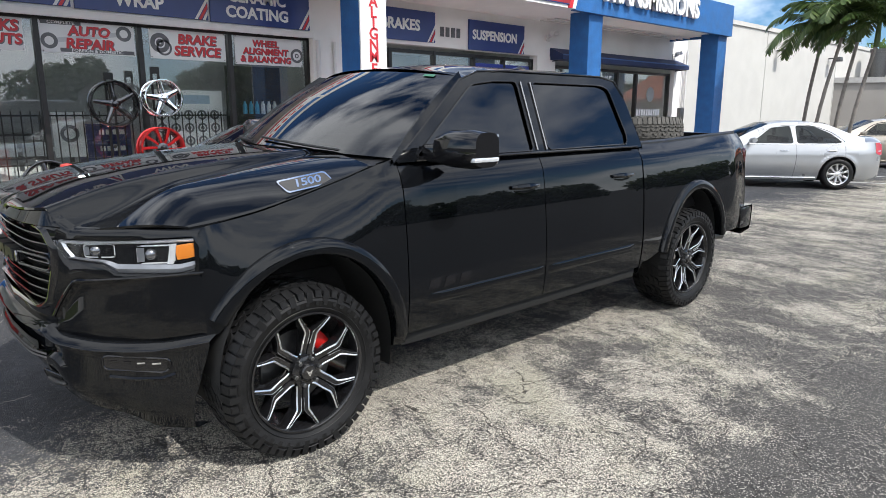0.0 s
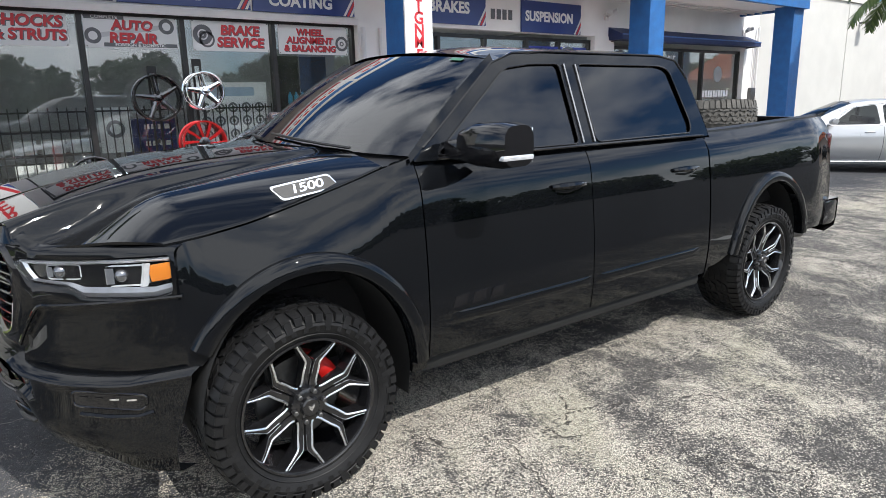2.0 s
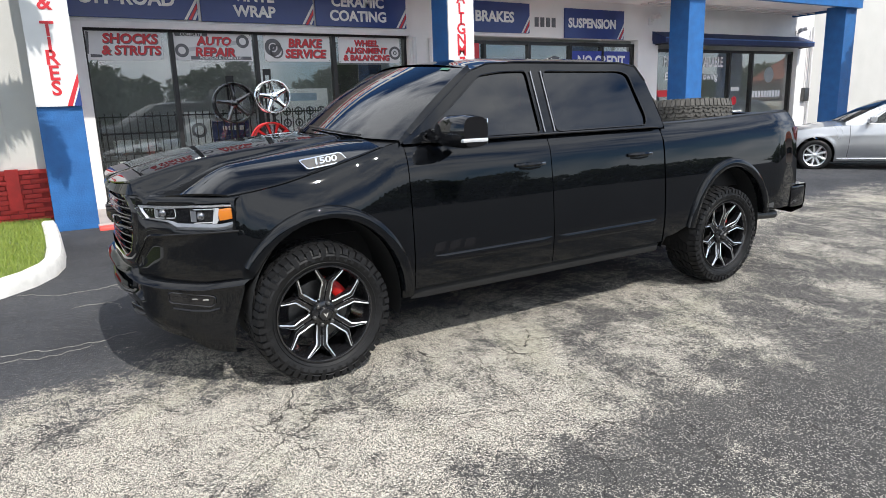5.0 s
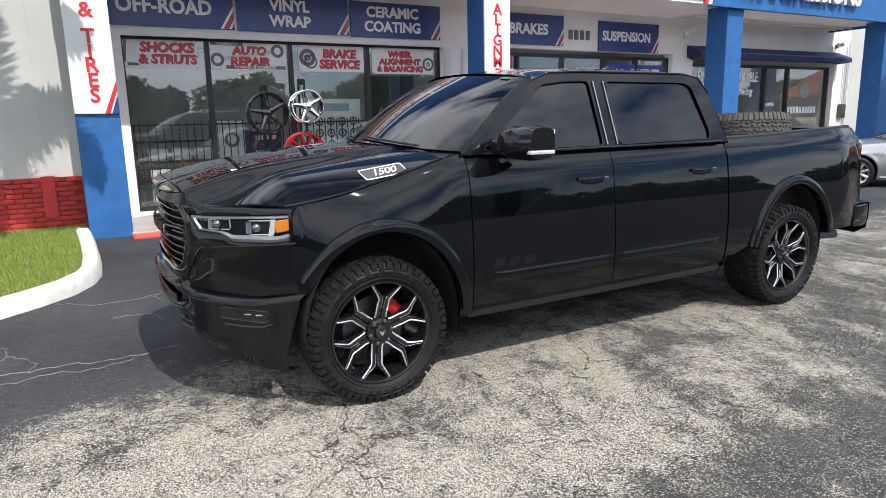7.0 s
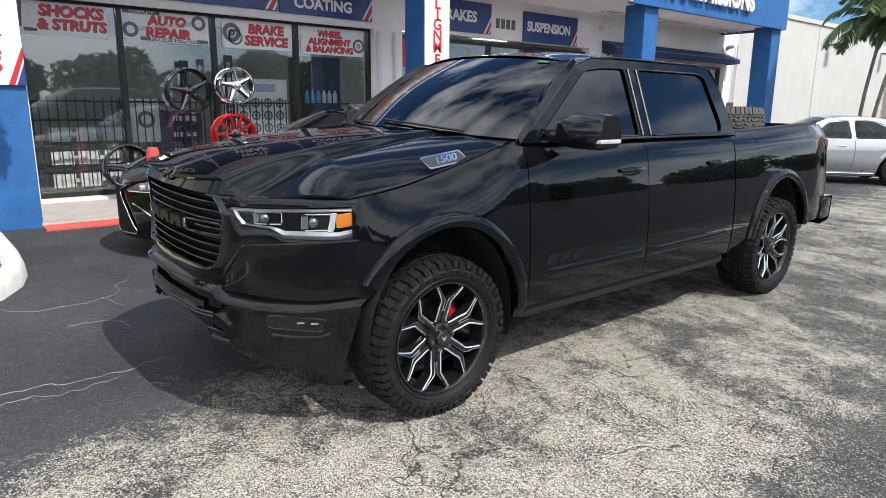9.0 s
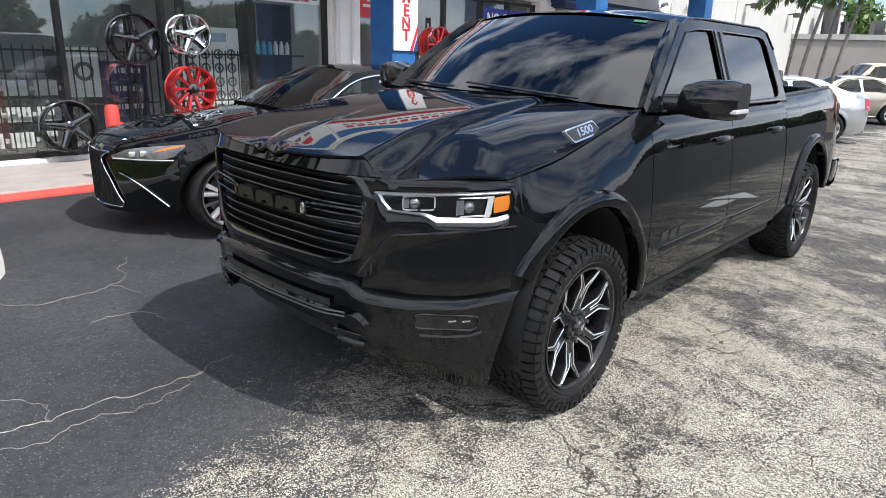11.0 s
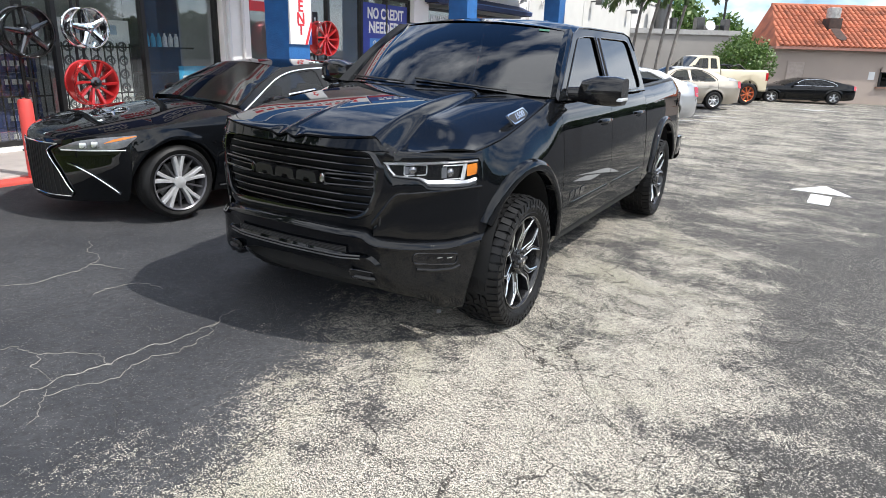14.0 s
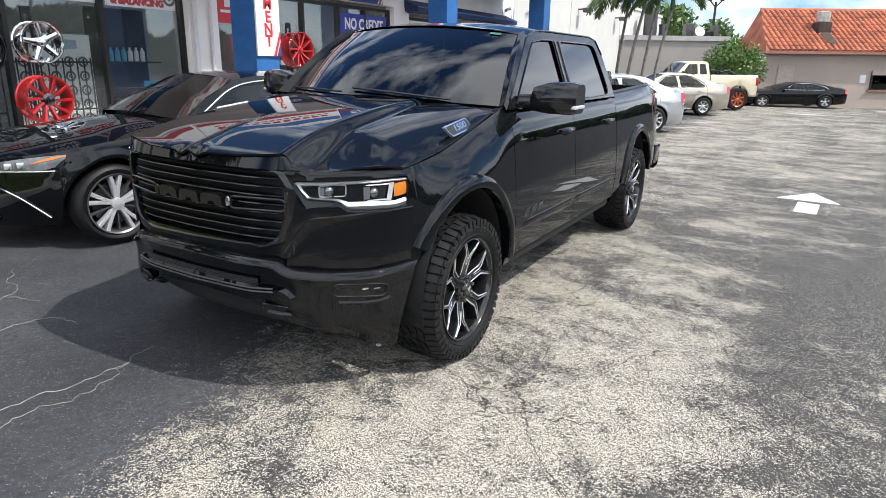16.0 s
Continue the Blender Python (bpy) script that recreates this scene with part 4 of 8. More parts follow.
        part("mirror_glass", boxm(0.998, 1.004, min(side * 1.03, side * 1.27), max(side * 1.03, side * 1.27), 1.37, 1.52, 0.003), CHROME, mir)

        # headlamp, wrapped round the corner
        lamp = part("headlamp", bmesh.new(), BLACK_GLOSS, T, "clear headlamp with two projectors and amber corner")
        hw = [0.575, 0.59, 0.615, 0.65, 0.69, 0.715, 0.73, 0.75, 0.79, 0.83, 0.86, 0.875, 0.888, 0.898, 0.905]
        fx = lambda a, o: smooth_tab(a, FRONT) + o
        at = lambda a, z, o: Vector((fx(a, o), side * (a - 0.55 * o), z))
        back, lensr = [], []
        for a in hw:
            zt, zb = lamp_top(a), lamp_low(a)
            back.append([at(a, zb, 0.002), at(a, zb + 0.002, 0.04), at(a, zt - 0.002, 0.04), at(a, zt, 0.002)])
            lensr.append([at(a, zb, 0.004), at(a, zb + 0.006, -0.008), at(a, (zb + zt) / 2, -0.010), at(a, zt - 0.005, -0.004), at(a, zt, 0.004)])
        lamp.data = mesh_of("headlamp", gridm(back), BLACK_GLOSS)
        p = part("lens", gridm(lensr), LENS, lamp, "clear lens")
        p.visible_shadow = False
        # bright light guide round the lamp: along the top, down the corner and back along the lower edge
        top = [(a, lamp_top(a) - 0.011, 0.0075) for a in hw]
        part("light_guide", gridm([[at(a, z + h_, 0.014), at(a, z, 0.008), at(a, z - h_, 0.016)] for a, z, h_ in top]), LAMP_WHITE, lamp, "bright lamp surround")
        low = [(a, lamp_low(a) + interp(a, [(0.615, 0.006), (0.715, 0.008), (0.752, 0.020), (0.918, 0.018)]), interp(a, [(0.615, 0.004), (0.715, 0.006), (0.752, 0.018), (0.918, 0.017)])) for a in hw if a >= 0.61]
        part("running_lamp", gridm([[at(a, z + h_, 0.018), at(a, z, 0.007), at(a, z - h_, 0.012)] for a, z, h_ in low]), LAMP_CLEAR, lamp)
        part("light_guide", gridm([[at(a - 0.004, z + 0.004, 0.02), at(a + 0.002, z, 0.012), at(a + 0.010, z, 0.02)] for a, z in ((0.582, 1.100), (0.598, 1.065), (0.62, 1.034))]), LAMP_WHITE, lamp)
        part("light_guide", gridm([[at(a - 0.006, z, 0.018), at(a, z, 0.012), at(a + 0.006, z, 0.018)] for a, z in ((0.866, 1.087), (0.864, 1.05), (0.859, 1.00))]), LAMP_WHITE, lamp)
        for a0, a1, z0, z1 in ((0.662, 0.742, 1.035, 1.088), (0.793, 0.866, 1.005, 1.080)):
            ac, zc = (a0 + a1) / 2, (z0 + z1) / 2
            r_ = [[at(a, z, 0.030) for z in np.linspace(z0, z1, 4)] for a in np.linspace(a0, a1, 5)]
            fr_ = part("projector", gridm(r_), RIM_BLACK, lamp, "square projector housing")
            bm = bmesh.new()
            bmesh.ops.create_uvsphere(bm, u_segments=16, v_segments=10, radius=0.026)
            o = part("projector_lens", bm, CHROME_DARK, fr_)
            o.matrix_basis = pose(*at(ac - 0.012, zc, 0.032))
            lp = rounded([(a0, z0), (a0, z1), (a1, z1), (a1, z0)], 0.008, 2)
            part("projector_frame", tube(bmesh.new(), [at(a, z, 0.022) for a, z in lp + [lp[0]]], 0.0036, 5), LAMP_WHITE, fr_)
            part("projector_bar", gridm([[at(a0 + 0.06 * k + 0.002, z0 + 0.008, 0.018), at(a0 + 0.06 * k + 0.002, z1 - 0.008, 0.018)] for k in (0, 0.25)]), LAMP_CLEAR, fr_)
        part("bezel", gridm([[at(a, lamp_low(a) + 0.040, 0.026), at(a, 1.062, 0.030), at(a, 1.092, 0.026)] for a in (0.745, 0.755, 0.770, 0.785)]), LAMP_CLEAR, lamp, "silver lamp bezel")
        part("bezel", gridm([[at(a, 1.060 - 0.5 * (a - 0.62), 0.026), at(a, 1.072, 0.030), at(a, 1.094, 0.026)] for a in (0.61, 0.625, 0.64, 0.655)]), LAMP_CLEAR, lamp)
        part("amber_reflector", gridm([[at(a, z0, 0.016), at(a, (z0 + z1) / 2, 0.010), at(a, z1, 0.016)] for a, z0, z1 in ((0.872, 1.016, 1.079), (0.882, 1.018, 1.082), (0.892, 1.022, 1.085), (0.902, 1.028, 1.087))]), AMBER, lamp, "amber corner lens")
        # badge on the hood's flank
        bm = bmesh.new()
        lean = side * -1
        shape = lambda k: rounded([(lean * u, v) for u, v in ((-0.15 + k, 0.036 - k), (0.125 - k, 0.036 - k), (0.155 - k, -0.036 + k), (-0.115 + k, -0.036 + k))], 0.016)
        prism(bm, shape(0.0), -0.006, 0.008, lambda u, v, d: (u, d, v))
        bd = part("hood_badge", bm, CHROME, T, "silver framed model number badge", False)
        bd.matrix_basis = pose(0.105, -0.868, 1.300, -34, -6.5, 4) if side < 0 else pose(0.105, 0.868, 1.300, -34, 6.5, 176)
        bm = bmesh.new()
        prism(bm, shape(0.008), -0.0075, -0.004, lambda u, v, d: (u, d, v))
        part("badge_field", bm, BLACK_SATIN, bd, "black recessed field", False)
        letters("1500", 0.054, CHROME, "number", bd, pose(0.006, -0.0085, 0.0, 90), 0.0012, 0.0012, 0.15, 1.5, "CENTER", 0.95)

    # windscreen
    def ws(u, v):
        """u across -1..1, v up 0..1"""
        hb, ht = 0.865, 0.70
        a = u * (hb + (ht - hb) * v)
        xb = 0.33 + 0.30 * abs(u) ** 2.4
        xt = 1.12 + 0.12 * abs(u) ** 2.2
        zb = 1.425 - 0.035 * abs(u) ** 2
        zt = 1.885 - 0.035 * abs(u) ** 2
        bulge = 0.03 * math.sin(math.pi * v)
        return Vector((xb + (xt - xb) * v - bulge * 0.6, a, zb + (zt - zb) * v + bulge))
    N = 24
    wsc = part("windscreen", gridm([[ws(-1 + 2 * i / N, j / 12) for i in range(N + 1)] for j in range(13)]), TINT_WS, T, "dark tinted windscreen")
    bm = bmesh.new()
    grid(bm, [[ws(-0.86 + 0.05 * i, 0.90 + 0.035 * j) + Vector((-0.004, 0, 0.004)) for i in range(3)] for j in range(2)])
    part("sticker", bm, plain("green_sticker", (0.035, 0.13, 0.08), 0.5), wsc, "small green inspection sticker")
    for side in (-1, 1):
        # pillar between windscreen and door frames
        fr = [ws(side, j / 12) for j in range(13)]
        rr = [on_cab(0.58 + (1.20 - 0.58) * t, 1.372 + (1.822 - 1.372) * t, 0, side) for t in [j / 12 for j in range(13)]]
        rows = []
        for p, q in zip(fr, rr):
            mid = (p + q) / 2 + Vector((-0.02, side * 0.016, 0.02))
            rows.append([p + Vector((0.01, -side * 0.02, -0.01)), p, p * 0.6 + q * 0.4 + Vector((-0.014, side * 0.013, 0.014)), mid, q])
        part("windscreen_pillar", gridm(rows), BLACK_PAINT, T, "", True, 60)
    # roof
    rows = []
    for x in np.linspace(1.10, 2.80, 25):
        row = []
        f = sstep(2.45, 2.80, x)
        fx = sstep(1.55, 1.10, x)
        for i in range(25):
            u = -1 + i / 12
            half = 0.766 - 0.006 * f
            xx = x + (0.13 * abs(u) ** 2.2 if x < 1.2 else 0.13 * abs(u) ** 2.2 * max(0, 1 - (x - 1.1) / 0.5))
            zz = 1.868 + 0.062 * (1 - abs(u) ** 2.6) - 0.045 * fx - 0.045 * f * f
            row.append((xx, u * half, zz))
        rows.append(row)
    part("roof_panel", gridm(rows), BLACK_PAINT, T)
    # shark fin aerial and rear wall of the cab
    bm = bmesh.new()
    prism(bm, [(2.42, 1.915), (2.64, 1.915), (2.64, 1.96), (2.58, 1.972)], -0.022, 0.022, lambda u, v, d: (u, d * (1.0 if v < 1.93 else 0.4), v))
    part("roof_aerial", bm, BLACK_GLOSS, T)
    rows = [[(2.93 - 0.135 * t ** 1.6, u * (0.760 + 0.185 * (1 - t)), 1.36 + 0.465 * t + 0.06 * t * (1 - abs(u) ** 2.6)) for u in (-1, -0.85, -0.6, -0.3, 0, 0.3, 0.6, 0.85, 1)] for t in np.linspace(0, 1, 9)]
    part("cab_back", gridm(rows), BLACK_PAINT, T)
    part("rear_window", gridm([[(2.94 - 0.135 * (0.1 + 0.7 * t) ** 1.6, u, 1.42 + 0.34 * t) for u in (-0.6, 0, 0.6)] for t in (0, 0.25, 0.5, 0.75, 1)]), TINT, T, "dark tinted rear glass")

    # hood: a raised centre between two flatter shelves
    Z_TAB = [(-1.0, 1.206), (-0.97, 1.222), (-0.9, 1.243), (-0.6, 1.316), (-0.2, 1.374), (0.15, 1.406), (0.46, 1.426)]
    D_TAB = [(-1.0, 0.545), (-0.85, 0.525), (-0.5, 0.47), (0.0, 0.42), (0.46, 0.39)]

    def hood_z(x, a):
        ze, zc, d = ftop(x) + 0.006, smooth_tab(x, Z_TAB), smooth_tab(x, D_TAB)
        k = sstep(-0.35, -0.88, x)
        lev = 0.72 * (1 - k) + 0.06 * k
        if a <= d:
            g = 1 + 0.03 * (1 - (a / d) ** 2)
        else:
            t = min(1, (a - d) / 0.085)
            g = 1 - (1 - lev) * t * t * (3 - 2 * t)
            if a > d + 0.085:
                q = (a - d - 0.085) / (0.905 - d - 0.085)
                g = lev * (1 - q ** 1.8)
        return ze + (zc - ze) * g + 0.006 * math.exp(-(a / 0.012) ** 2) * k - 0.016 * math.exp(-((a - 0.06) / 0.035) ** 2) * sstep(-0.93, -1.0, x)
    rows = []
    av = [0, 0.006, 0.012, 0.02, 0.03, 0.04, 0.05] + [0.06 + 0.0125 * k for k in range(68)]
    for q in [0.0, 0.004, 0.008, 0.014, 0.02, 0.03, 0.04, 0.05, 0.065, 0.08, 0.1, 0.12] + [0.14 + 0.0215 * k for k in range(41)]:
        row = []
        for a in [-v for v in av[:0:-1]] + av:
            xf = smooth_tab(abs(a), FRONT) + 0.006
            x = xf + (0.46 - xf) * q
            row.append((x, a * (1 - 0.024 * sstep(-0.05, -0.45, x) * abs(a)), hood_z(x, abs(a))))
        # turned-down side lip
        dn = 0.003 + 0.010 * sstep(-0.2, -0.42, row[0][0])
        lip = lambda p: [(p[0], p[1] * 0.996, p[2] - dn - 0.004), (p[0], p[1] * 1.002, p[2] - dn), (p[0], p[1] * 1.003, p[2] - 0.003)]
        rows.append(lip(row[0]) + row + lip(row[-1])[::-1])
    # turned-down front lip
    f0 = rows[0]
    rows.insert(0, [(p[0] + 0.004, p[1], p[2] - 0.010) for p in f0])
    rows.insert(0, [(p[0] + 0.035, p[1] * 0.99, p[2] - 0.014) for p in f0])
    hood = part("hood", gridm(rows), BLACK_PAINT, T, "glossy black hood with raised centre", True, 38)
    # cowl
    bm = bmesh.new()
    grid(bm, [[(0.45, u * 0.9, 1.405 - 0.045 * u * u), (0.40 + 0.30 * abs(u) ** 2.4, u * 0.9, 1.398 - 0.025 * u * u)] for u in np.linspace(-1, 1, 21)])
    part("cowl", bm, BLACK_SATIN, T)
    for a, b in ((-0.62, 0.05), (0.12, 0.75)):
        mid = [ws((a + (b - a) * t) / 0.865, 0.01 + 0.045 * t) + Vector((-0.012, 0, 0.012)) for t in (0, 0.25, 0.5, 0.75, 1)]
        part("wiper", tube(bmesh.new(), mid, 0.0075, 6), BLACK_SATIN, T)

    # nose: cheeks between grille and wheel
    for side in (-1, 1):
        rows = []
        cols_a = [0.535, 0.543, 0.551, 0.559, 0.567, 0.575, 0.583, 0.591, 0.599, 0.607, 0.615, 0.623, 0.632, 0.642, 0.655, 0.67, 0.69, 0.715, 0.73, 0.75, 0.79, 0.83, 0.86, 0.88, 0.893, 0.902, 0.909]
        for a in cols_a + [1.0]:
            end = a == 1.0
            zr = interp(a, RIDGE)
            zt = interp(a, [(0.53, 1.20), (0.58, 1.185), (0.625, 1.152), (0.84, 1.143), (0.92, 1.134)])
            zl, zh = (lamp_low(a), lamp_top(a)) if 0.575 <= a <= 0.906 else (1.06, 1.065)
            dip = 0.034 if 0.575 <= a <= 0.9 else 0.0
            zb = interp(a, BUMP_TOP) - 0.03
            cheek = 0.026 * sstep(0.88, 0.68, a) * sstep(0.04, 0.20, zr - zb)
            lip_h = min(0.014, 0.12 * (zr - zb))
            row = []
            for z, o in ((zb, cheek * 0.7 + 0.03), (zb + 0.03, cheek * 0.6 + 0.004), (zb + 0.3 * (zr - zb), cheek * 0.62 - 0.004), (zb + 0.55 * (zr - zb), cheek * 0.78 - 0.003), (zb + 0.75 * (zr - zb), cheek * 0.95), (zr - 2 * lip_h, cheek), (zr - lip_h, cheek * 0.75), (zr - 0.2 * lip_h, 0.002), (zr + 0.004, -0.002), (zl - 0.004, 0.002), (zl, 0.006), (zl + 0.001, dip + 0.006 * (dip == 0)), (zh - 0.001, dip + 0.006 * (dip == 0)), (zh, 0.006), (zh + 0.006, 0.0), (zt - 0.012, 0.004), (zt, 0.014), (zt + 0.010, 0.040)):
                if end:
                    row.append((-0.431, side * truck_w(-0.431, z, 1.146), z))
                else:
                    row.append((smooth_tab(a, FRONT) + o, side * (a - 0.45 * o * (a > 0.8)), z))
            rows.append(row)
        cheek_panel = part("nose_panel", gridm(rows), BLACK_PAINT, T, "", True, 44)
        rid = [(smooth_tab(a, FRONT) - 0.001, side * a, interp(a, RIDGE)) for a in np.linspace(0.53, 0.915, 24)]
        part("ridge", tube(bmesh.new(), rid, 0.007, 6), BLACK_PAINT, cheek_panel)
    # grille
    gr = part("grille", boxm(-0.90, -0.86, -0.56, 0.56, 0.76, 1.17), DARK_VOID, T, "black grille with horizontal bars")
    out = rounded([(-0.51, 1.150), (0.51, 1.150), (0.555, 1.06), (0.545, 0.965), (0.505, 0.840), (0.44, 0.803), (-0.44, 0.803), (-0.505, 0.840), (-0.545, 0.965), (-0.555, 1.06)], 0.03)
    gx = lambda a, o: smooth_tab(abs(a), FRONT) + o
    rws = []
    for u, v in out + [out[0]]:
        k = (Vector((u, v)) - Vector((0, 0.98))).normalized()
        k = Vector((k.x * 0.5, k.y)).normalized()
        rws.append([(gx(u, 0.03), u + k.x * 0.035, v + k.y * 0.035), (gx(u, 0.004), u + k.x * 0.022, v + k.y * 0.022), (gx(u, -0.006), u + k.x * 0.010, v + k.y * 0.010), (gx(u, -0.006), u, v), (gx(u, 0.006), u - k.x * 0.008, v - k.y * 0.008), (gx(u, 0.06), u - k.x * 0.012, v - k.y * 0.012)])
    part("grille_surround", gridm(rws), BLACK_GLOSS, gr)
    # smooth band between hood and grille, and the panel below the grille
    rws = []
    for u in np.linspace(-0.60, 0.60, 41):
        zt = hood_z(smooth_tab(abs(u), FRONT), abs(u)) - 0.012
        rws.append([(gx(u, 0.012), u, 1.150), (gx(u, -0.004), u, 1.163), (gx(u, 0.006), u, 1.163 + (zt - 1.163) * 0.5), (gx(u, 0.016), u, zt), (gx(u, 0.05), u, zt + 0.002)])
    part("grille_header", gridm(rws), BLACK_PAINT, gr, "", True, 50)
    rws = []
    for u in np.linspace(-0.55, 0.55, 33):
        zt = interp(abs(u), [(0, 0.806), (0.45, 0.806), (0.52, 0.845), (0.57, 0.96), (0.62, 0.96)])
        zb = interp(abs(u), [(0, 0.735), (0.49, 0.735), (0.53, 0.74), (0.565, 0.82), (0.62, 0.90)])
        rws.append([(gx(u, 0.03), u, zb - 0.02), (gx(u, 0.018), u, zb), (gx(u, 0.004), u, (zb + zt) / 2), (gx(u, 0.006), u, zt)])
    part("grille_sill", gridm(rws), BLACK_PAINT, gr, "", True, 50)
    for k in range(8):
        z = 0.835 + 0.0405 * k
        half = interp(z, [(0.80, 0.44), (0.842, 0.50), (0.965, 0.545), (1.06, 0.553), (1.155, 0.51)])
        rws = []
        for u in np.linspace(-half, half, 25):
            o = 0.016
            rws.append([(gx(u, o + 0.04), u, z - 0.006), (gx(u, o + 0.006), u, z - 0.0055), (gx(u, o), u, z - 0.002), (gx(u, o + 0.002), u, z + 0.003), (gx(u, o + 0.04), u, z + 0.007)])
        part("grille_bar", gridm(rws), BLACK_GLOSS, gr, "", True, 25)
    # framed emblem band, maker's letters as plain blocks
    for side in (-1, 1):
        lp = rounded([(side * 0.262, 1.022), (side * 0.535, 1.026), (side * 0.548, 1.0), (side * 0.535, 0.972), (side * 0.262, 0.966)], 0.02)
        part("emblem_frame", tube(bmesh.new(), [(gx(u, -0.002), u, v) for u, v in lp + [lp[0]]], 0.006, 6), BLACK_GLOSS, gr)
        bm = lathe(bmesh.new(), [(0.0, 0.024), (-0.006, 0.020), (-0.008, 0.0001)], 16)
        o = part("emblem_boss", bm, CHROME_DARK if side < 0 else BLACK_GLOSS, gr)
        o.matrix_basis = pose(gx(0.25, -0.006), side * 0.25, 0.995, 0, 0, -90) @ Matrix.Diagonal((0.6, 1, 1.1, 1))
    for k in range(3):
        y0 = 0.222 - 0.152 * k
        bm = bmesh.new()
        prism(bm, [(y0, 0.968), (y0 - 0.045, 0.968), (y0 - 0.055, 0.985), (y0 - 0.085, 0.985), (y0 - 0.095, 0.968), (y0 - 0.138, 0.968), (y0 - 0.130, 1.01), (y0 - 0.115, 1.022), (y0 - 0.015, 1.022), (y0 - 0.004, 1.01)], -1.014, -0.97, lambda u, v, d: (d + 0.16 * abs(u) ** 2, u, v))
        part("emblem_block", bm, EMBLEM, gr, "dark chromed emblem block")
    # bumper
    def bump_pt(a, z, o):
        """Outer skin of the bumper; its rear edge leans forward towards the ground."""
        d = 0.93 - interp(z, [(0.24, 0.878), (0.684, 0.93)])
        aa = a - d * sstep(0.60, 0.93, a)
        return (smooth_tab(aa, FRONT) + o, aa + 0.25 * (0.01 - o) * sstep(0.6, 0.8, aa), z)
    cols = []
    half = [0, 0.08, 0.16, 0.24, 0.31, 0.36, 0.39, 0.42, 0.45, 0.48, 0.50, 0.52, 0.535, 0.55, 0.565, 0.59, 0.62, 0.66, 0.70, 0.74, 0.78, 0.81, 0.84, 0.865, 0.885, 0.90, 0.912, 0.922, 0.93]
    for a in [-v for v in half[:0:-1]] + half:
        s_, a = (1 if a > 0 else -1), abs(a)
        zt, zb = interp(a, BUMP_TOP), interp(a, BUMP_LOW)
        mid = sstep(0.62, 0.50, a)
        zm = zb + 0.5 * (zt - zb)
        prof = [(zt + 0.002, 0.07), (zt, 0.006), (zt - 0.006, -0.010), (zt - 0.026, -0.032), (zt - 0.034, -0.036), (zt - 0.05, -0.030 + 0.022 * mid), (zt - 0.075, -0.026 + 0.028 * mid), (max(zm, 0.604) * mid + zm * (1 - mid), -0.024 + 0.028 * mid),
                (0.588 * mid + (zm - 0.03) * (1 - mid), -0.024 + 0.002 * mid), (0.576 * mid + (zm - 0.06) * (1 - mid), -0.024 + 0.004 * mid), (zb + 0.6 * (zm - 0.06 - zb), -0.016 + 0.024 * mid), (zb + 0.4 * (zm - 0.06 - zb), -0.002 + 0.018 * mid), (zb + 0.006, 0.016 + 0.008 * mid), (zb, 0.034), (zb + 0.004, 0.09)]
        col = []
        for z, o in prof:
            x, y, z = bump_pt(a, z, o)
            col.append((x, s_ * y, z))
        cols.append(col)
    bump = part("front_bumper", gridm(cols), BLACK_PAINT, T, "black steel bumper", True, 24)
    part("air_dam", gridm([[(gx(u, 0.10), u, 0.56), (gx(u, 0.13), u, 0.40), (gx(u, 0.22), u, 0.33)] for u in np.linspace(-0.75, 0.75, 17)]), DARK_VOID, bump)
    part("intake_mesh", gridm([[(bump_pt(abs(u), z, -0.010)[0], u, z) for z in (0.603, 0.622, 0.638)] for u in np.linspace(-0.40, 0.40, 17)]), DARK_VOID, bump, "black intake mesh")
    for z0 in (0.612, 0.620, 0.628):
        part("intake_bar", gridm([[(bump_pt(abs(u), z0, -0.010)[0], u, z0 - 0.002), (bump_pt(abs(u), z0, -0.0125)[0], u, z0), (bump_pt(abs(u), z0, -0.010)[0], u, z0 + 0.002)] for u in np.linspace(-0.40, 0.40, 17)]), BLACK_SATIN, bump)
    for z0 in (0.574, 0.590):
        part("intake_lip", tube(bmesh.new(), [(bump_pt(abs(u), z0, -0.021)[0], u, z0 + 0.006 * sstep(0.36, 0.48, abs(u))) for u in np.linspace(-0.48, 0.48, 27)], 0.0045, 6), LIP_GREY, bump, "grey grained plastic lip")
    for side in (-1, 1):
        fp = lambda a, z, o: (bump_pt(a, z, o)[0], side * bump_pt(a, z, o)[1], z)
        rws = [[fp(a, z - 0.17 * (a - 0.71), -0.0285) for z in (0.563, 0.588, 0.615)] for a in np.linspace(0.72, 0.868, 7)]
        fg = part("fog_lamp", gridm(rws), BLACK_GLOSS, bump, "slim fog lamp")
        # glint set by material: outer two reflectors chrome, unlit inner two black
        for k in range(4):
            a = 0.745 + 0.034 * k
            part("fog_reflector", gridm([[fp(a + da, z - 0.17 * (a - 0.71), -0.032) for z in (0.595, 0.602)] for da in (-0.009, 0.009)]), CHROME if k > 1 else BLACK_GLOSS, fg)
        lp = rounded([(0.717, 0.559), (0.87, 0.532), (0.875, 0.562), (0.87, 0.594), (0.717, 0.620)], 0.02)
        part("fog_bezel", tube(bmesh.new(), [fp(a, z, -0.029) for a, z in lp + [lp[0]]], 0.005, 6), BLACK_GLOSS, fg)
        # pressed bar under the fog lamp
        part("fog_bar", tube(bmesh.new(), [fp(a, z, -0.022) for a, z in ((0.73, 0.523), (0.80, 0.510), (0.86, 0.506), (0.885, 0.520))], 0.010, 6), BLACK_PAINT, fg)
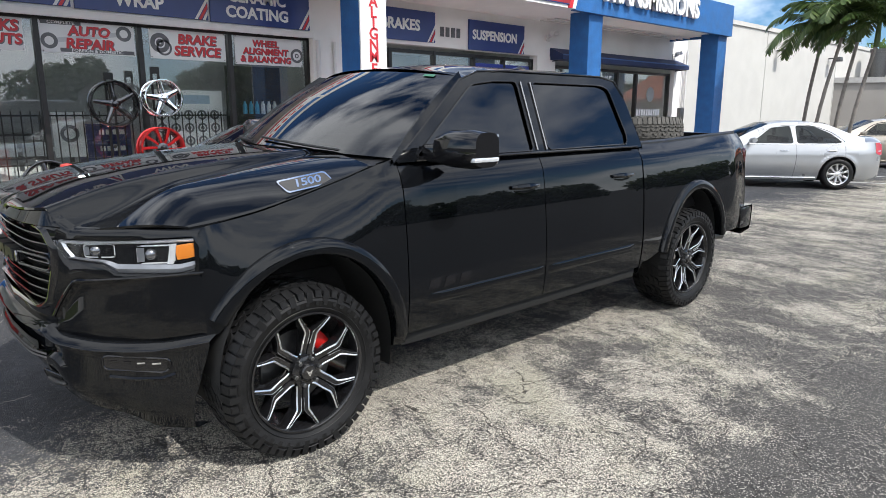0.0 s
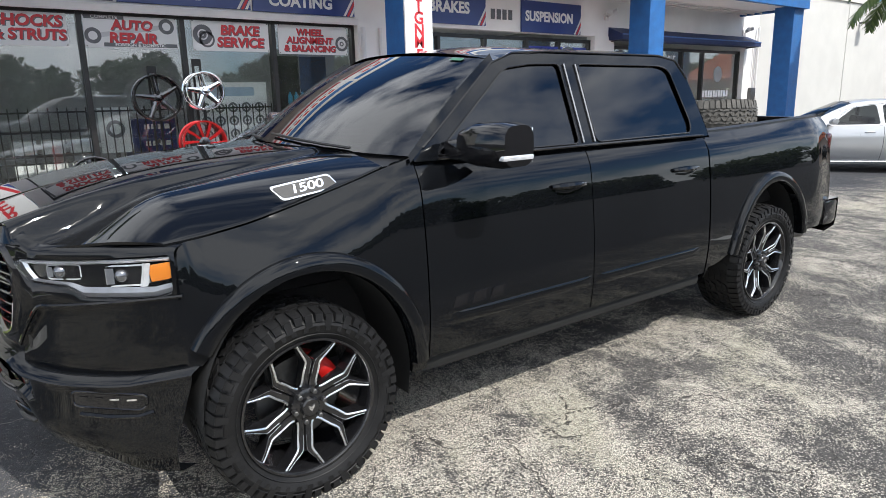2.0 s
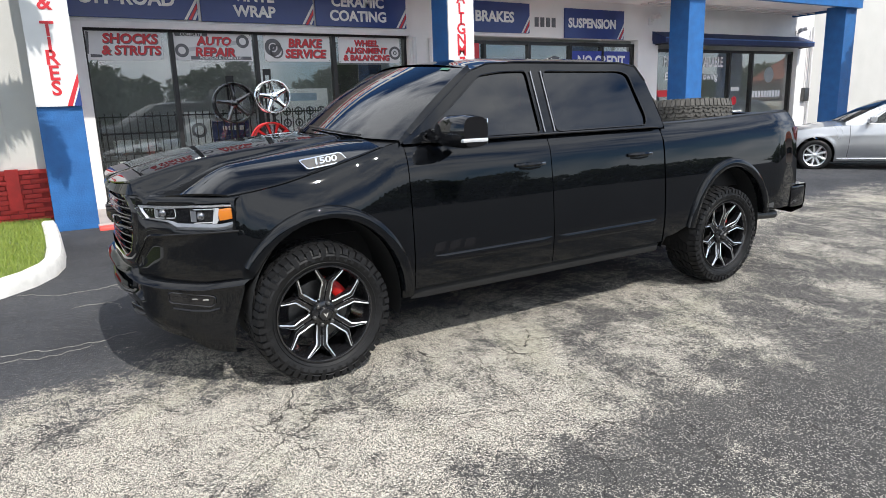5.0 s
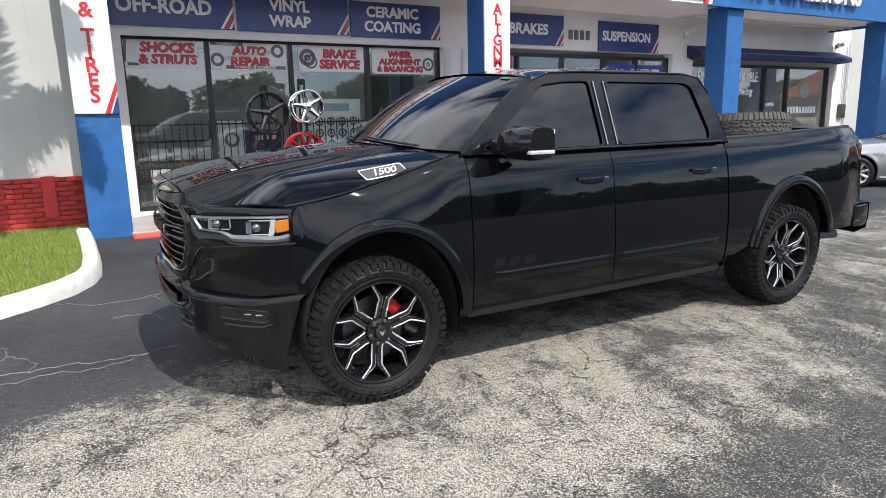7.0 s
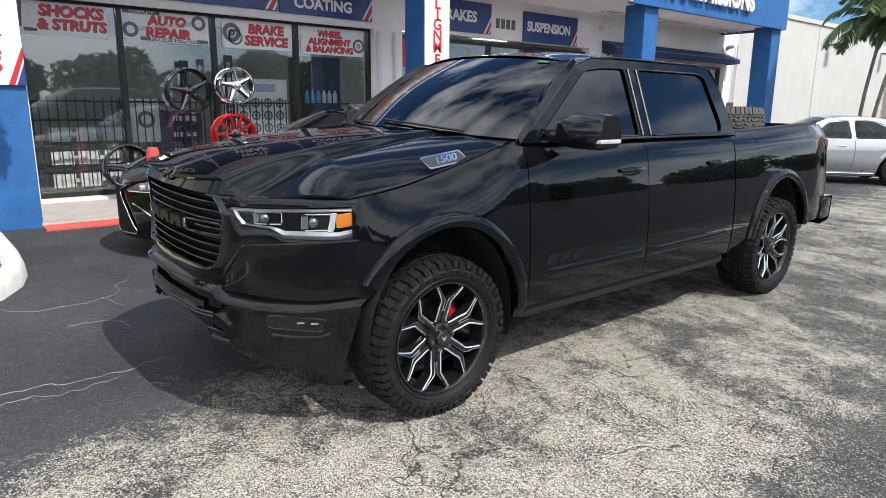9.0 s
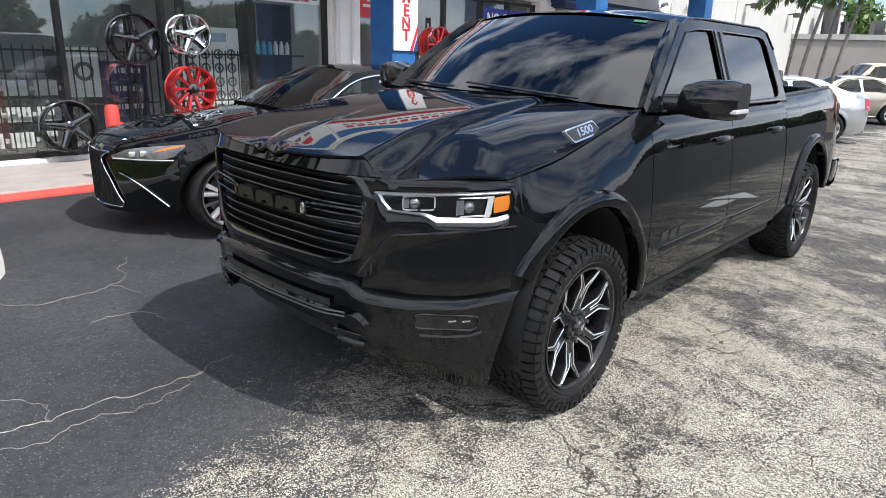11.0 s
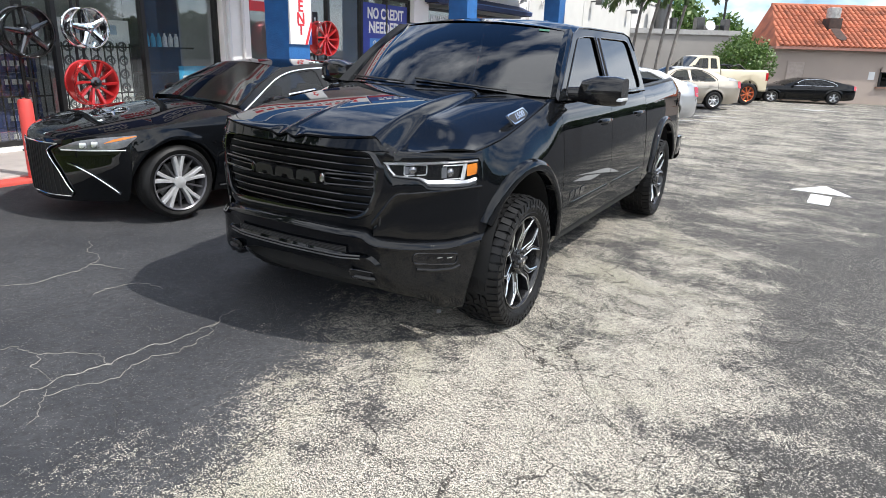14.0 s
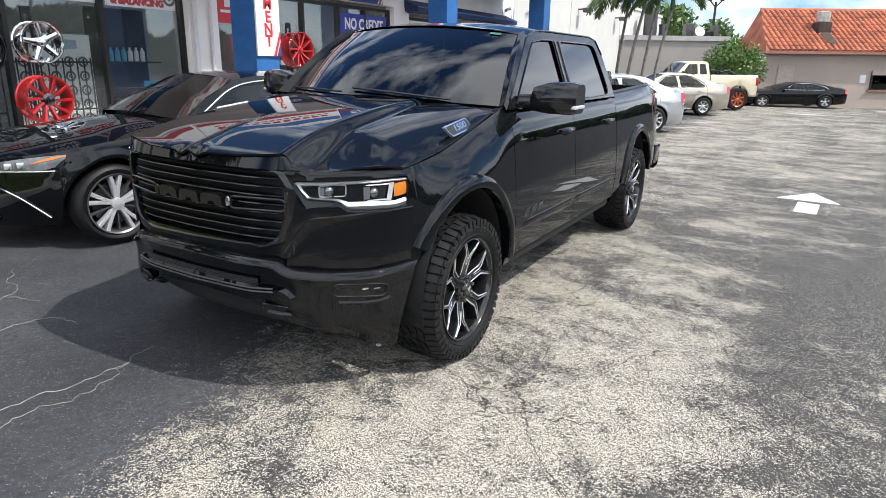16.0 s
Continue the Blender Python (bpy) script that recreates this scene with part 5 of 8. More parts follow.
        # tow hook in its opening
        lp = rounded([(0.412, 0.514), (0.555, 0.500), (0.552, 0.452), (0.48, 0.445), (0.412, 0.462)], 0.03)
        bm = bmesh.new()
        hook_o = lambda z: interp(z, [(0.44, 0.020), (0.486, 0.004), (0.575, -0.026)])
        fan(bm, [fp(a, z, hook_o(z) - 0.004) for a, z in lp])
        part("hook_rim", tube(bmesh.new(), [fp(a, z, hook_o(z) - 0.003) for a, z in lp + [lp[0]]], 0.005, 6), BLACK_GLOSS, bump)
        hk = part("tow_hook", bm, DARK_VOID, bump, "black tow hook in its opening")
        part("hook", tube(bmesh.new(), [(-0.90, side * 0.44, 0.475), (gx(0.44, 0.0), side * 0.45, 0.472), (gx(0.5, -0.006), side * 0.50, 0.468), (gx(0.54, -0.002), side * 0.54, 0.466), (-0.85, side * 0.56, 0.475)], 0.012, 8), BLACK_SATIN, hk)
        # wheel housings
        for cx, cz, r in ARCHES:
            rws = []
            for k in range(25):
                a = -0.25 + (math.pi + 0.5) * k / 24
                rws.append([(cx + r * 0.99 * math.cos(a), side * y, cz + TALL * r * 0.99 * math.sin(a)) for y in (0.985, 0.60)])
            part("wheel_housing", gridm(rws), DARK_VOID, T)
        # tail lamps
        part("tail_lamp", boxm(4.70, 4.775, min(side * 0.84, side * 0.938), max(side * 0.84, side * 0.938), 0.95, 1.30, 0.025), TAIL_RED, T, "smoked red tail lamp")
    # underbody
    part("chassis", boxm(-0.75, 4.6, -0.62, 0.62, 0.42, 0.80), DARK_VOID, T)
    part("floor_pan", boxm(0.58, 2.9, -0.9, 0.9, 0.40, 0.52), DARK_VOID, T)
    part("engine_bay", boxm(-0.84, 0.5, -0.60, 0.60, 0.62, 1.06), DARK_VOID, T)
    part("cabin", boxm(0.75, 2.85, -0.86, 0.86, 0.5, 1.30), DARK_VOID, T)
    for x in (0.0, 3.67):
        part("axle", tube(bmesh.new(), [(x, -0.85, 0.415), (x, 0.85, 0.415)], 0.06), DARK_VOID, T)
    # bed
    for side in (-1, 1):
        a, b = sorted((side * 0.80, side * 0.83))
        part("bed_inner_wall", boxm(2.96, 4.72, a, b, 0.82, 1.38), BLACK_SATIN, T)
        rws = []
        for x in np.linspace(2.93, 4.75, 12):
            zt = bed(x)
            yo = truck_w(x, zt, zt) - 0.03
            rws.append([(x, side * (yo + 0.012), zt - 0.02), (x, side * (yo + 0.01), zt + 0.012), (x, side * (yo - 0.02), zt + 0.022), (x, side * 0.81, zt + 0.018), (x, side * 0.80, zt - 0.03)])
        part("bed_rail", gridm(rws), BLACK_SATIN, T, "black plastic bed rail cap")
    part("bed_floor", boxm(2.95, 4.73, -0.82, 0.82, 0.80, 0.84), BLACK_SATIN, T)
    part("bed_front_wall", boxm(2.94, 2.97, -0.83, 0.83, 0.84, 1.38), BLACK_SATIN, T)
    part("tailgate", boxm(4.70, 4.765, -0.84, 0.84, 0.78, 1.425, 0.015), BLACK_PAINT, T)
    rows = []
    for u in np.linspace(-1, 1, 25):
        xx = 4.93 - 0.05 * abs(u) ** 12
        yy = u * 1.0
        rows.append([(xx - 0.2, yy, 0.765), (xx - 0.01, yy, 0.765), (xx, yy, 0.74), (xx, yy, 0.60), (xx - 0.02, yy, 0.53), (xx - 0.2, yy, 0.50)])
    part("rear_bumper", gridm(rows), BLACK_GLOSS, T)
    for side in (-1, 1):
        part("rear_bumper_end", boxm(4.66, 4.885, min(side * 0.88, side * 1.0), max(side * 0.88, side * 1.0), 0.545, 0.755, 0.03), BLACK_GLOSS, T)
    part("hitch", boxm(4.75, 4.95, -0.05, 0.05, 0.42, 0.52, 0.01), BLACK_SATIN, T)
    part("exhaust_tip", tube(bmesh.new(), [(4.4, -0.72, 0.46), (4.78, -0.76, 0.44)], 0.045, 12), STEEL_GREY, T)
    # wheels
    for x in (0.0, 3.67):
        truck_wheel(T, pose(x, -1.0, 0.415))
        truck_wheel(T, pose(x, 1.0, 0.415, 0, 0, 180))
    return T


truck = build_truck()

# ---- other cars ----
SILVER = plain("silver_car_paint", (0.42, 0.43, 0.445), 0.28, 0.55, 1.0, 0.04, 2)
GOLD = plain("pale_gold_car_paint", (0.37, 0.335, 0.285), 0.3, 0.5, 1.0, 0.04, 2)
CREAM = plain("cream_car_paint", (0.58, 0.51, 0.37), 0.35, 0, 0.8, 0.05, 2)
CAR_GLASS = pane("car_glass", (0.22, 0.24, 0.24), 1.55)
COPPER = plain("copper_rim", (0.62, 0.16, 0.07), 0.3, 0.7, 0, 0.1, 8)
SEAT = plain("dark_car_interior", (0.03, 0.03, 0.032), 0.8)
RED_LENS = plain("red_lens", (0.4, 0.01, 0.012), 0.15, 0, 0.8)
GREY_WHEEL = plain("machined_grey_wheel", (0.10, 0.10, 0.11), 0.35, 0.6)


def car_wheel(parent, m, R, rr, w, spokes, style, face=MILLED, dark=GREY_WHEEL):
    h = w / 2
    prof = [(-h + 0.02, rr - 0.01), (-h, rr + 0.015), (-h - 0.008, (R + rr) / 2), (-h + 0.004, R - 0.02), (-h + 0.025, R - 0.004), (0, R), (h - 0.025, R - 0.004), (h, R - 0.03), (h, rr)]
    t = part("tyre", lathe(bmesh.new(), prof, 48), RUBBER, parent, "black road tyre")
    t.matrix_basis = m @ pose(0, h - 0.01, 0)
    for k in (-1, 0, 1):
        gm = lathe(bmesh.new(), [(k * w * 0.22 - 0.004, R + 0.0005), (k * w * 0.22 + 0.004, R + 0.0005)], 48)
        part("groove", gm, DARK_VOID, t)
    rim = part("rim", lathe(bmesh.new(), [(-0.012, rr + 0.004), (-0.02, rr), (-0.01, rr - 0.014), (0.03, rr - 0.025), (0.14, rr - 0.03), (0.16, rr)], 48), face if style != "twin" else dark, parent, "alloy rim")
    rim.matrix_basis = m
    bm = bmesh.new()
    bd = bmesh.new()
    for k in range(spokes):
        a = 2 * math.pi * k / spokes + 0.3
        if style == "twin":
            for s in (-1, 1):
                polar_bar(bm, [(0.04, a + s * 0.16), (rr * 0.55, a + s * 0.13), (rr - 0.012, a + s * 0.17)], 0.013, 0.018, 0.0, -0.012, 0.05)
            polar_bar(bd, [(0.04, a + math.pi / spokes), (rr - 0.015, a + math.pi / spokes)], 0.008, 0.010, 0.02, 0.012, 0.05)
        else:
            polar_bar(bm, [(0.03, a), (rr * 0.6, a + 0.03), (rr - 0.01, a)], 0.018, 0.022, 0.0, -0.012, 0.05)
    part("spokes", bm, face, rim)
    if style == "twin":
        part("dark_spokes", bd, dark, rim)
    part("hub_cap", lathe(bmesh.new(), [(0.05, 0.06), (-0.004, 0.055), (-0.012, 0.03), (-0.014, 0.0001)], 24), face, rim)
    part("brake_disc", lathe(bmesh.new(), [(0.07, 0.05), (0.07, rr * 0.72), (0.09, rr * 0.72)], 32), STEEL_GREY, rim)


def sedan(name, label, m, paint, p, glass=CAR_GLASS):
    """A saloon: front axle at the origin, nose towards -x, wheels on z = 0."""
    T = thing(name, label, "car", m)
    wb, fo, ro, W, R = p["wb"], p["fo"], p["ro"], p["w"] / 2, p["R"]
    arch = [(0.0, R, R + 0.055), (wb, R, R + 0.055)]
    topz, beltz = p["top"], p["belt"]
    x0, x1 = -fo, wb + ro

    def halfw(x):
        w = W
        dn, dt = x - x0, x1 - x
        if dn < 0.75:
            w *= p.get("nose", 0.5) + (1 - p.get("nose", 0.5)) * math.sin(min(1, dn / 0.75) * math.pi / 2) ** 0.6
        if dt < 0.6:
            w *= 0.72 + 0.28 * math.sin(min(1, dt / 0.6) * math.pi / 2) ** 0.6
        return w

    def low(x):
        z = p.get("sill", 0.19) + 0.03 * sstep(0.5, 0.0, x1 - x) * 2
        for cx, cz, r in arch:
            d = abs(x - cx)
            if d < r:
                z = max(z, cz + math.sqrt(r * r - d * d))
        return z
    X = set(np.linspace(x0, x1, 90).round(4).tolist()) | {round(x0 + 0.4 * (k / 30) ** 2, 4) for k in range(31)}
    for cx, cz, r in arch:
        for k in range(21):
            X.add(round(cx + r * math.cos(math.pi * k / 20), 4))
        X |= {cx - r - 0.002, cx + r + 0.002}
    WT = [(0.15, 0.82), (0.22, 0.875), (0.35, 0.945), (0.55, 1.0), (0.72, 0.995), (0.82, 0.975), (0.92, 0.93), (1.05, 0.87)]

    def sec(x, side):
        zl, zs = low(x), smooth_tab(x, beltz)
        zc = smooth_tab(x, topz)
        hw = halfw(x)
        out = []
        sc = (p.get("beltref", 0.92)) / 0.92
        for k in range(13):
            z = zl + (zs - zl) * k / 12
            w = hw * smooth_tab(z / sc, WT)
            for cx, cz, r in arch:
                f = 1 - abs(math.hypot(x - cx, z - cz) - r - 0.02) / 0.06
                if f > 0:
                    w += 0.012 * f
            # crease through the handles
            w += 0.008 * math.exp(-((z - zs * 0.8) / 0.03) ** 2)
            out.append((x, side * w, z))
        we = abs(out[-1][1])
        for k in range(1, 9):
            u = 1 - k / 8
            out.append((x, side * we * u, zs + (zc - zs) * (1 - u ** 2.2)))
        out.insert(0, (x, side * (abs(out[0][1]) - 0.05), zl + 0.01))
        return out
    bm = bmesh.new()
    for side in (-1, 1):
        grid(bm, [sec(x, side) for x in sorted(X)])
    # close nose and tail
    for x in (x0, x1):
        a, b = sec(x, -1), sec(x, 1)
        grid(bm, [a, b])
    bmesh.ops.remove_doubles(bm, verts=bm.verts, dist=0.0015)
    body = part("body", bm, paint, T, "", True, 42)
    # greenhouse path: (x, z, half width)
    G = p["roof"]
    n_ws, n_bl = p["split"]

    def prof(i0, i1, steps, edge_in=0.0):
        rows = []
        for i in range(i0, i1):
            for k in range(steps + (i == i1 - 1)):
                t = k / steps
                x = G[i][0] + (G[i + 1][0] - G[i][0]) * t
                z = G[i][1] + (G[i + 1][1] - G[i][1]) * t
                w = G[i][2] + (G[i + 1][2] - G[i][2]) * t - edge_in
                rows.append([(x + (-0.10 * (1 - u * u) if i < n_ws else 0.08 * (1 - u * u) if i >= n_bl else 0) * (0.9), u * w, z + 0.035 * (1 - u * u)) for u in np.linspace(-1, 1, 13)])
        return rows
    part("windscreen", gridm(prof(0, n_ws, 6)), glass, T, "windscreen")
    part("roof_panel", gridm(prof(n_ws, n_bl, 3)), paint, T)
    part("rear_window", gridm(prof(n_bl, len(G) - 1, 6)), glass, T, "rear glass")
    zr = max(g[1] for g in G)
    zb = p["beltz"]

    def on(u, v, off=0.0, side=-1):
        t = (v - zb) / (zr - zb)
        return Vector((u, side * (W * 0.925 + (p["rw"] - W * 0.925) * t ** 0.9 if t > 0 else W * 0.925) + side * off, v))
    outline = [(G[0][0] + 0.0, zb)] + [(g[0], g[1]) for g in G] + [(G[-1][0], zb)]
    outline = [outline[0]] + [q for q in outline[1:-1] if q[1] > zb + 0.02] + [outline[-1]]
    for side in (-1, 1):
        wins = [rounded(w, 0.06) for w in p["wins"]]
        bm = ring_fill(bmesh.new(), outline, wins, lambda u, v: on(u, v, 0, side))
        part("window_surround", bm, paint, T, "", True, 60)
        # join pillar tops to the roof edge
        bm = bmesh.new()
        top = [g for g in G if g[1] > zb + 0.02]
        grid(bm, [[on(g[0], g[1], 0, side), Vector((g[0], side * g[2], g[1]))] for g in top])
        part("roof_edge", bm, paint, T)
        for w in wins:
            bm = bmesh.new()
            cx = sum(q[0] for q in w) / len(w)
            cz = sum(q[1] for q in w) / len(w)
            fan(bm, [on(cx + (u - cx) * 1.03, cz + (v - cz) * 1.03, -0.008, side) for u, v in w])
            part("side_window", bm, glass, T, "side glass")
        bm = bmesh.new()
        tr = [on(u, v, 0.004, side) for u, v in rounded(p["trim"], 0.22, 6)]
        tr.append(tr[0])
        tube(bm, tr, 0.011, 6)
        part("window_trim", bm, CHROME if p.get("chrome", True) else BLACK_GLOSS, T, "bright window trim")
        # door seams and handles
        for x in p["seams"]:
            pts = []
            for z in np.linspace(0.28, zb - 0.01, 12):
                s = sec(x, side)
                ys = [q for q in s[1:14]]
                y = abs(interp(z, [(q[2], abs(q[1])) for q in ys]))
                pts.append((x + 0.02 * math.sin((z - 0.28) * 3), side * (y + 0.0005), z))
            part("door_seam", tube(bmesh.new(), pts, 0.0045, 5), DARK_VOID, T)
        for x in p["handles"]:
            s = sec(x, side)
            z = zb * 0.88
            y = abs(interp(z, [(q[2], abs(q[1])) for q in s[1:14]]))
            part("handle", tube(bmesh.new(), [(x - 0.09, side * (y + 0.002), z), (x - 0.05, side * (y + 0.026), z + 0.004), (x + 0.05, side * (y + 0.026), z + 0.004), (x + 0.09, side * (y + 0.002), z)], 0.013, 8), paint if p.get("plain_handles") else CHROME, T)
        # sill strip
        pts = [(x, side * (W * 0.905), 0.245) for x in np.linspace(arch[0][2] + 0.05, wb - arch[1][2] - 0.05, 6)]
        part("sill_strip", tube(bmesh.new(), pts, 0.012, 6), CHROME if p.get("sillchrome") else paint, T)
        # mirror
        mx, mz = p["mirror"]
        rows = []
        for t, s in ((0, 0.03), (0.25, 0.045), (0.4, 0.075), (0.8, 0.08), (1.0, 0.06)):
            rows.append([(mx + 0.04 * t + s * 1.0 * math.cos(q), side * (W * 0.92 + 0.24 * t), mz + 0.03 * t + s * 0.8 * math.sin(q)) for q in [2 * math.pi * k / 14 for k in range(14)]])
        bm = bmesh.new()
        vv = grid(bm, rows, True)
        bm.faces.new(vv[-1])
        part("side_mirror", bm, paint, T)
        # lamps
        for nm, spec, mt in (("headlamp", p["hl"], p.get("hlmat", LAMP_WHITE)), ("tail_lamp", p["tl"], RED_LENS)):
            rows = []
            for x, z0, z1 in spec:
                s = sec(x, side)
                lst = [(q[2], abs(q[1])) for q in s[1:14]]
                q0, q1 = interp(z0, lst), interp(z1, lst)
                nx = -0.006 if nm == "headlamp" else 0.006
                rows.append([(x + nx, side * (q0 + 0.008), z0), (x + nx * 1.5, side * ((q0 + q1) / 2 + 0.012), (z0 + z1) / 2), (x + nx, side * (q1 + 0.008), z1)])
            part(nm, gridm(rows), mt, T, "clear headlamp" if nm == "headlamp" else "red tail lamp")
    for cx, cz, r in arch:
        for side in (-1, 1):
            rws = []
            for a in np.linspace(-0.2, math.pi + 0.2, 21):
                hx, hz = cx + r * 0.985 * math.cos(a), cz + r * 0.985 * math.sin(a)
                reach = min(W * 0.955, halfw(hx) * smooth_tab(max(hz, 0.15), WT) - 0.02)
                rws.append([(hx, side * y, hz) for y in (reach, W * 0.45)])
            part("wheel_housing", gridm(rws), DARK_VOID, T)
    part("underbody", boxm(x0 + 0.62, x1 - 0.45, -W * 0.70, W * 0.70, 0.17, 0.5), DARK_VOID, T)
    part("interior", boxm(G[0][0] + 0.25, G[-1][0] - 0.1, -W * 0.8, W * 0.8, 0.3, zb - 0.06), SEAT, T)
    for sx in (0.42, 0.68):
        xx = G[0][0] + (G[-1][0] - G[0][0]) * sx
        for side in (-1, 1):
            part("seat", boxm(xx, xx + 0.14, side * 0.38 - 0.23, side * 0.38 + 0.23, zb - 0.3, zb + 0.17, 0.04), SEAT, T)
    for x in (0, wb):
        car_wheel(T, pose(x, -p["track"], R), R, p["rr"], 0.225, p["spokes"], p["style"], p.get("rim", MILLED))
        car_wheel(T, pose(x, p["track"], R, 0, 0, 180), R, p["rr"], 0.225, p["spokes"], p["style"], p.get("rim", MILLED))
    return T, sec


LAMP_DARK = plain("smoked_lamp", (0.17, 0.175, 0.19), 0.25, 0.4, 0.8, 0.35, 14)
SILVER_RIM = plain("silver_wheel", (0.58, 0.59, 0.61), 0.35, 0.55, 0.4, 0.08, 30)
SED = dict(nose=0.14, hlmat=LAMP_DARK, wb=2.87, fo=0.84, ro=1.12, w=1.865, R=0.343, rr=0.260, track=0.915, spokes=5, style="twin", rim=SILVER_RIM, rw=0.60, beltz=0.93, beltref=0.92,
           top=[(-0.82, 0.705), (-0.79, 0.748), (-0.7, 0.79), (-0.5, 0.845), (0.0, 0.935), (0.70, 1.01), (2.0, 1.02), (3.1, 1.07), (3.6, 1.10), (3.88, 1.09), (3.99, 0.95)],
           belt=[(-0.82, 0.68), (-0.76, 0.735), (-0.5, 0.80), (0.0, 0.875), (0.6, 0.92), (2.0, 0.935), (3.2, 0.97), (3.7, 0.99), (3.99, 0.90)],
           roof=[(0.74, 1.0, 0.76), (1.08, 1.20, 0.67), (1.42, 1.355, 0.60), (1.7, 1.392, 0.585), (2.2, 1.395, 0.58), (2.6, 1.355, 0.585), (3.05, 1.20, 0.62), (3.42, 1.07, 0.66)], split=(2, 5),
           wins=[[(0.84, 0.955), (1.40, 1.282), (1.86, 1.335), (1.93, 0.955)], [(2.0, 0.955), (1.95, 1.335), (2.35, 1.322), (2.72, 1.19), (2.95, 1.01), (2.8, 0.96)]],
           trim=[(0.77, 0.95), (1.38, 1.302), (1.85, 1.355), (2.3, 1.345), (2.75, 1.215), (3.05, 1.01), (2.85, 0.945), (1.9, 0.94), (0.77, 0.94)],
           seams=[0.62, 1.96, 2.98], handles=[1.72, 2.72], mirror=(1.02, 1.02),
           hl=[(-0.785, 0.653, 0.668), (-0.74, 0.657, 0.705), (-0.70, 0.66, 0.733), (-0.60, 0.667, 0.762), (-0.49, 0.672, 0.780), (-0.42, 0.695, 0.788), (-0.335, 0.775, 0.795)], tl=[(3.72, 0.78, 0.92), (3.85, 0.76, 0.92), (3.95, 0.76, 0.90)])

lexm = pose(0.29, 3.55, gz(0.3, 4.5) + 0.01, 0.8, 0, -9) @ pose(0, 0.915, 0)
lex, lsec = sedan("sedan", "glossy black sedan with a spindle grille parked beside the pickup", lexm, BLACK_PAINT, SED, pane("sedan_tint", (0.22, 0.24, 0.245), 1.55, 0.0, 0.0, 4.5))
# spindle grille with a bright edge


def lnose(a, z, side=1):
    """Where the sedan's nose lies at half width a and height z."""
    lo, hi = -0.84, 0.3
    for _ in range(30):
        mid = (lo + hi) / 2
        lst = [(q[2], abs(q[1])) for q in lsec(mid, 1)[1:14]]
        if interp(z, lst) < abs(a):
            lo = mid
        else:
            hi = mid
    return hi


gp = [(0.36, 0.70), (0.29, 0.675), (0.225, 0.63), (0.335, 0.466), (0.42, 0.274), (0.40, 0.235)]
out = [(-u, v) for u, v in gp] + [(u, v) for u, v in reversed(gp)]
lexx = lambda u, v: lnose(u, v) - 0.012
rows = []
for v in np.linspace(0.235, 0.70, 17):
    hw_ = interp(v, [(q[1], q[0]) for q in reversed(gp)])
    rows.append([(lexx(u, v), u, v) for u in np.linspace(-hw_, hw_, 15)])
lg = part("grille", gridm(rows), DARK_VOID, lex, "dark spindle grille")
dense = []
for (u0, v0), (u1, v1) in zip(out, out[1:] + out[:1]):
    dense += [(u0 + (u1 - u0) * k / 6, v0 + (v1 - v0) * k / 6) for k in range(6)]
bm = tube(bmesh.new(), [(lexx(u, v) - 0.008, u, v) for u, v in dense + [dense[0]]], 0.006, 6)
part("grille_edge", bm, CHROME, lg, "bright grille edge")
for k in range(15):
    u = -0.378 + 0.054 * k
    zt = interp(abs(u), [(0, 0.68), (0.22, 0.67), (0.24, 0.60), (0.335, 0.46), (0.42, 0.28)])
    pts = [(lexx(u, z) - 0.005, u, z) for z in np.linspace(0.232, zt, 7)]
    part("grille_slat", tube(bmesh.new(), pts, 0.004, 5), BLACK_SATIN, lg)
for side in (-1, 1):
    pts = [(lnose(a, z) - 0.014, side * a, z) for a, z in ((0.43, 0.535), (0.50, 0.51), (0.56, 0.475), (0.605, 0.44), (0.65, 0.39), (0.69, 0.33), (0.718, 0.265))]
    part("bumper_blade", tube(bmesh.new(), pts, 0.008, 6), CHROME, lex, "bright bumper blade")
    rows = []
    for x, z0, z1 in ((-0.55, 0.722, 0.727), (-0.49, 0.740, 0.760), (-0.42, 0.760, 0.780), (-0.335, 0.785, 0.791)):
        lst = [(q[2], abs(q[1])) for q in lsec(x, side)[1:14]]
        rows.append([(x - 0.010, side * (interp(z0, lst) + 0.016), z0), (x - 0.010, side * (interp(z1, lst) + 0.016), z1)])
    part("amber_reflector", gridm(rows), AMBER, lex, "amber corner lens")
    pts = []
    for x, z in ((-0.775, 0.650), (-0.70, 0.655), (-0.6, 0.66), (-0.5, 0.664), (-0.42, 0.668)):
        lst = [(q[2], abs(q[1])) for q in lsec(x, side)[1:14]]
        pts.append((x - 0.012, side * (interp(z, lst) + 0.014), z))
    part("running_lamp", tube(bmesh.new(), pts, 0.006, 6), LAMP_WHITE, lex)
    for x, z in ((-0.665, 0.70), (-0.60, 0.712)):
        lst = [(q[2], abs(q[1])) for q in lsec(x, side)[1:14]]
        o = part("projector", boxm(-0.028, 0.028, -0.02, 0.02, -0.024, 0.024, 0.010), MILLED, lex)
        o.matrix_basis = pose(x - 0.008, side * (interp(z, lst) + 0.006), z, 0, 0, 35 * side)

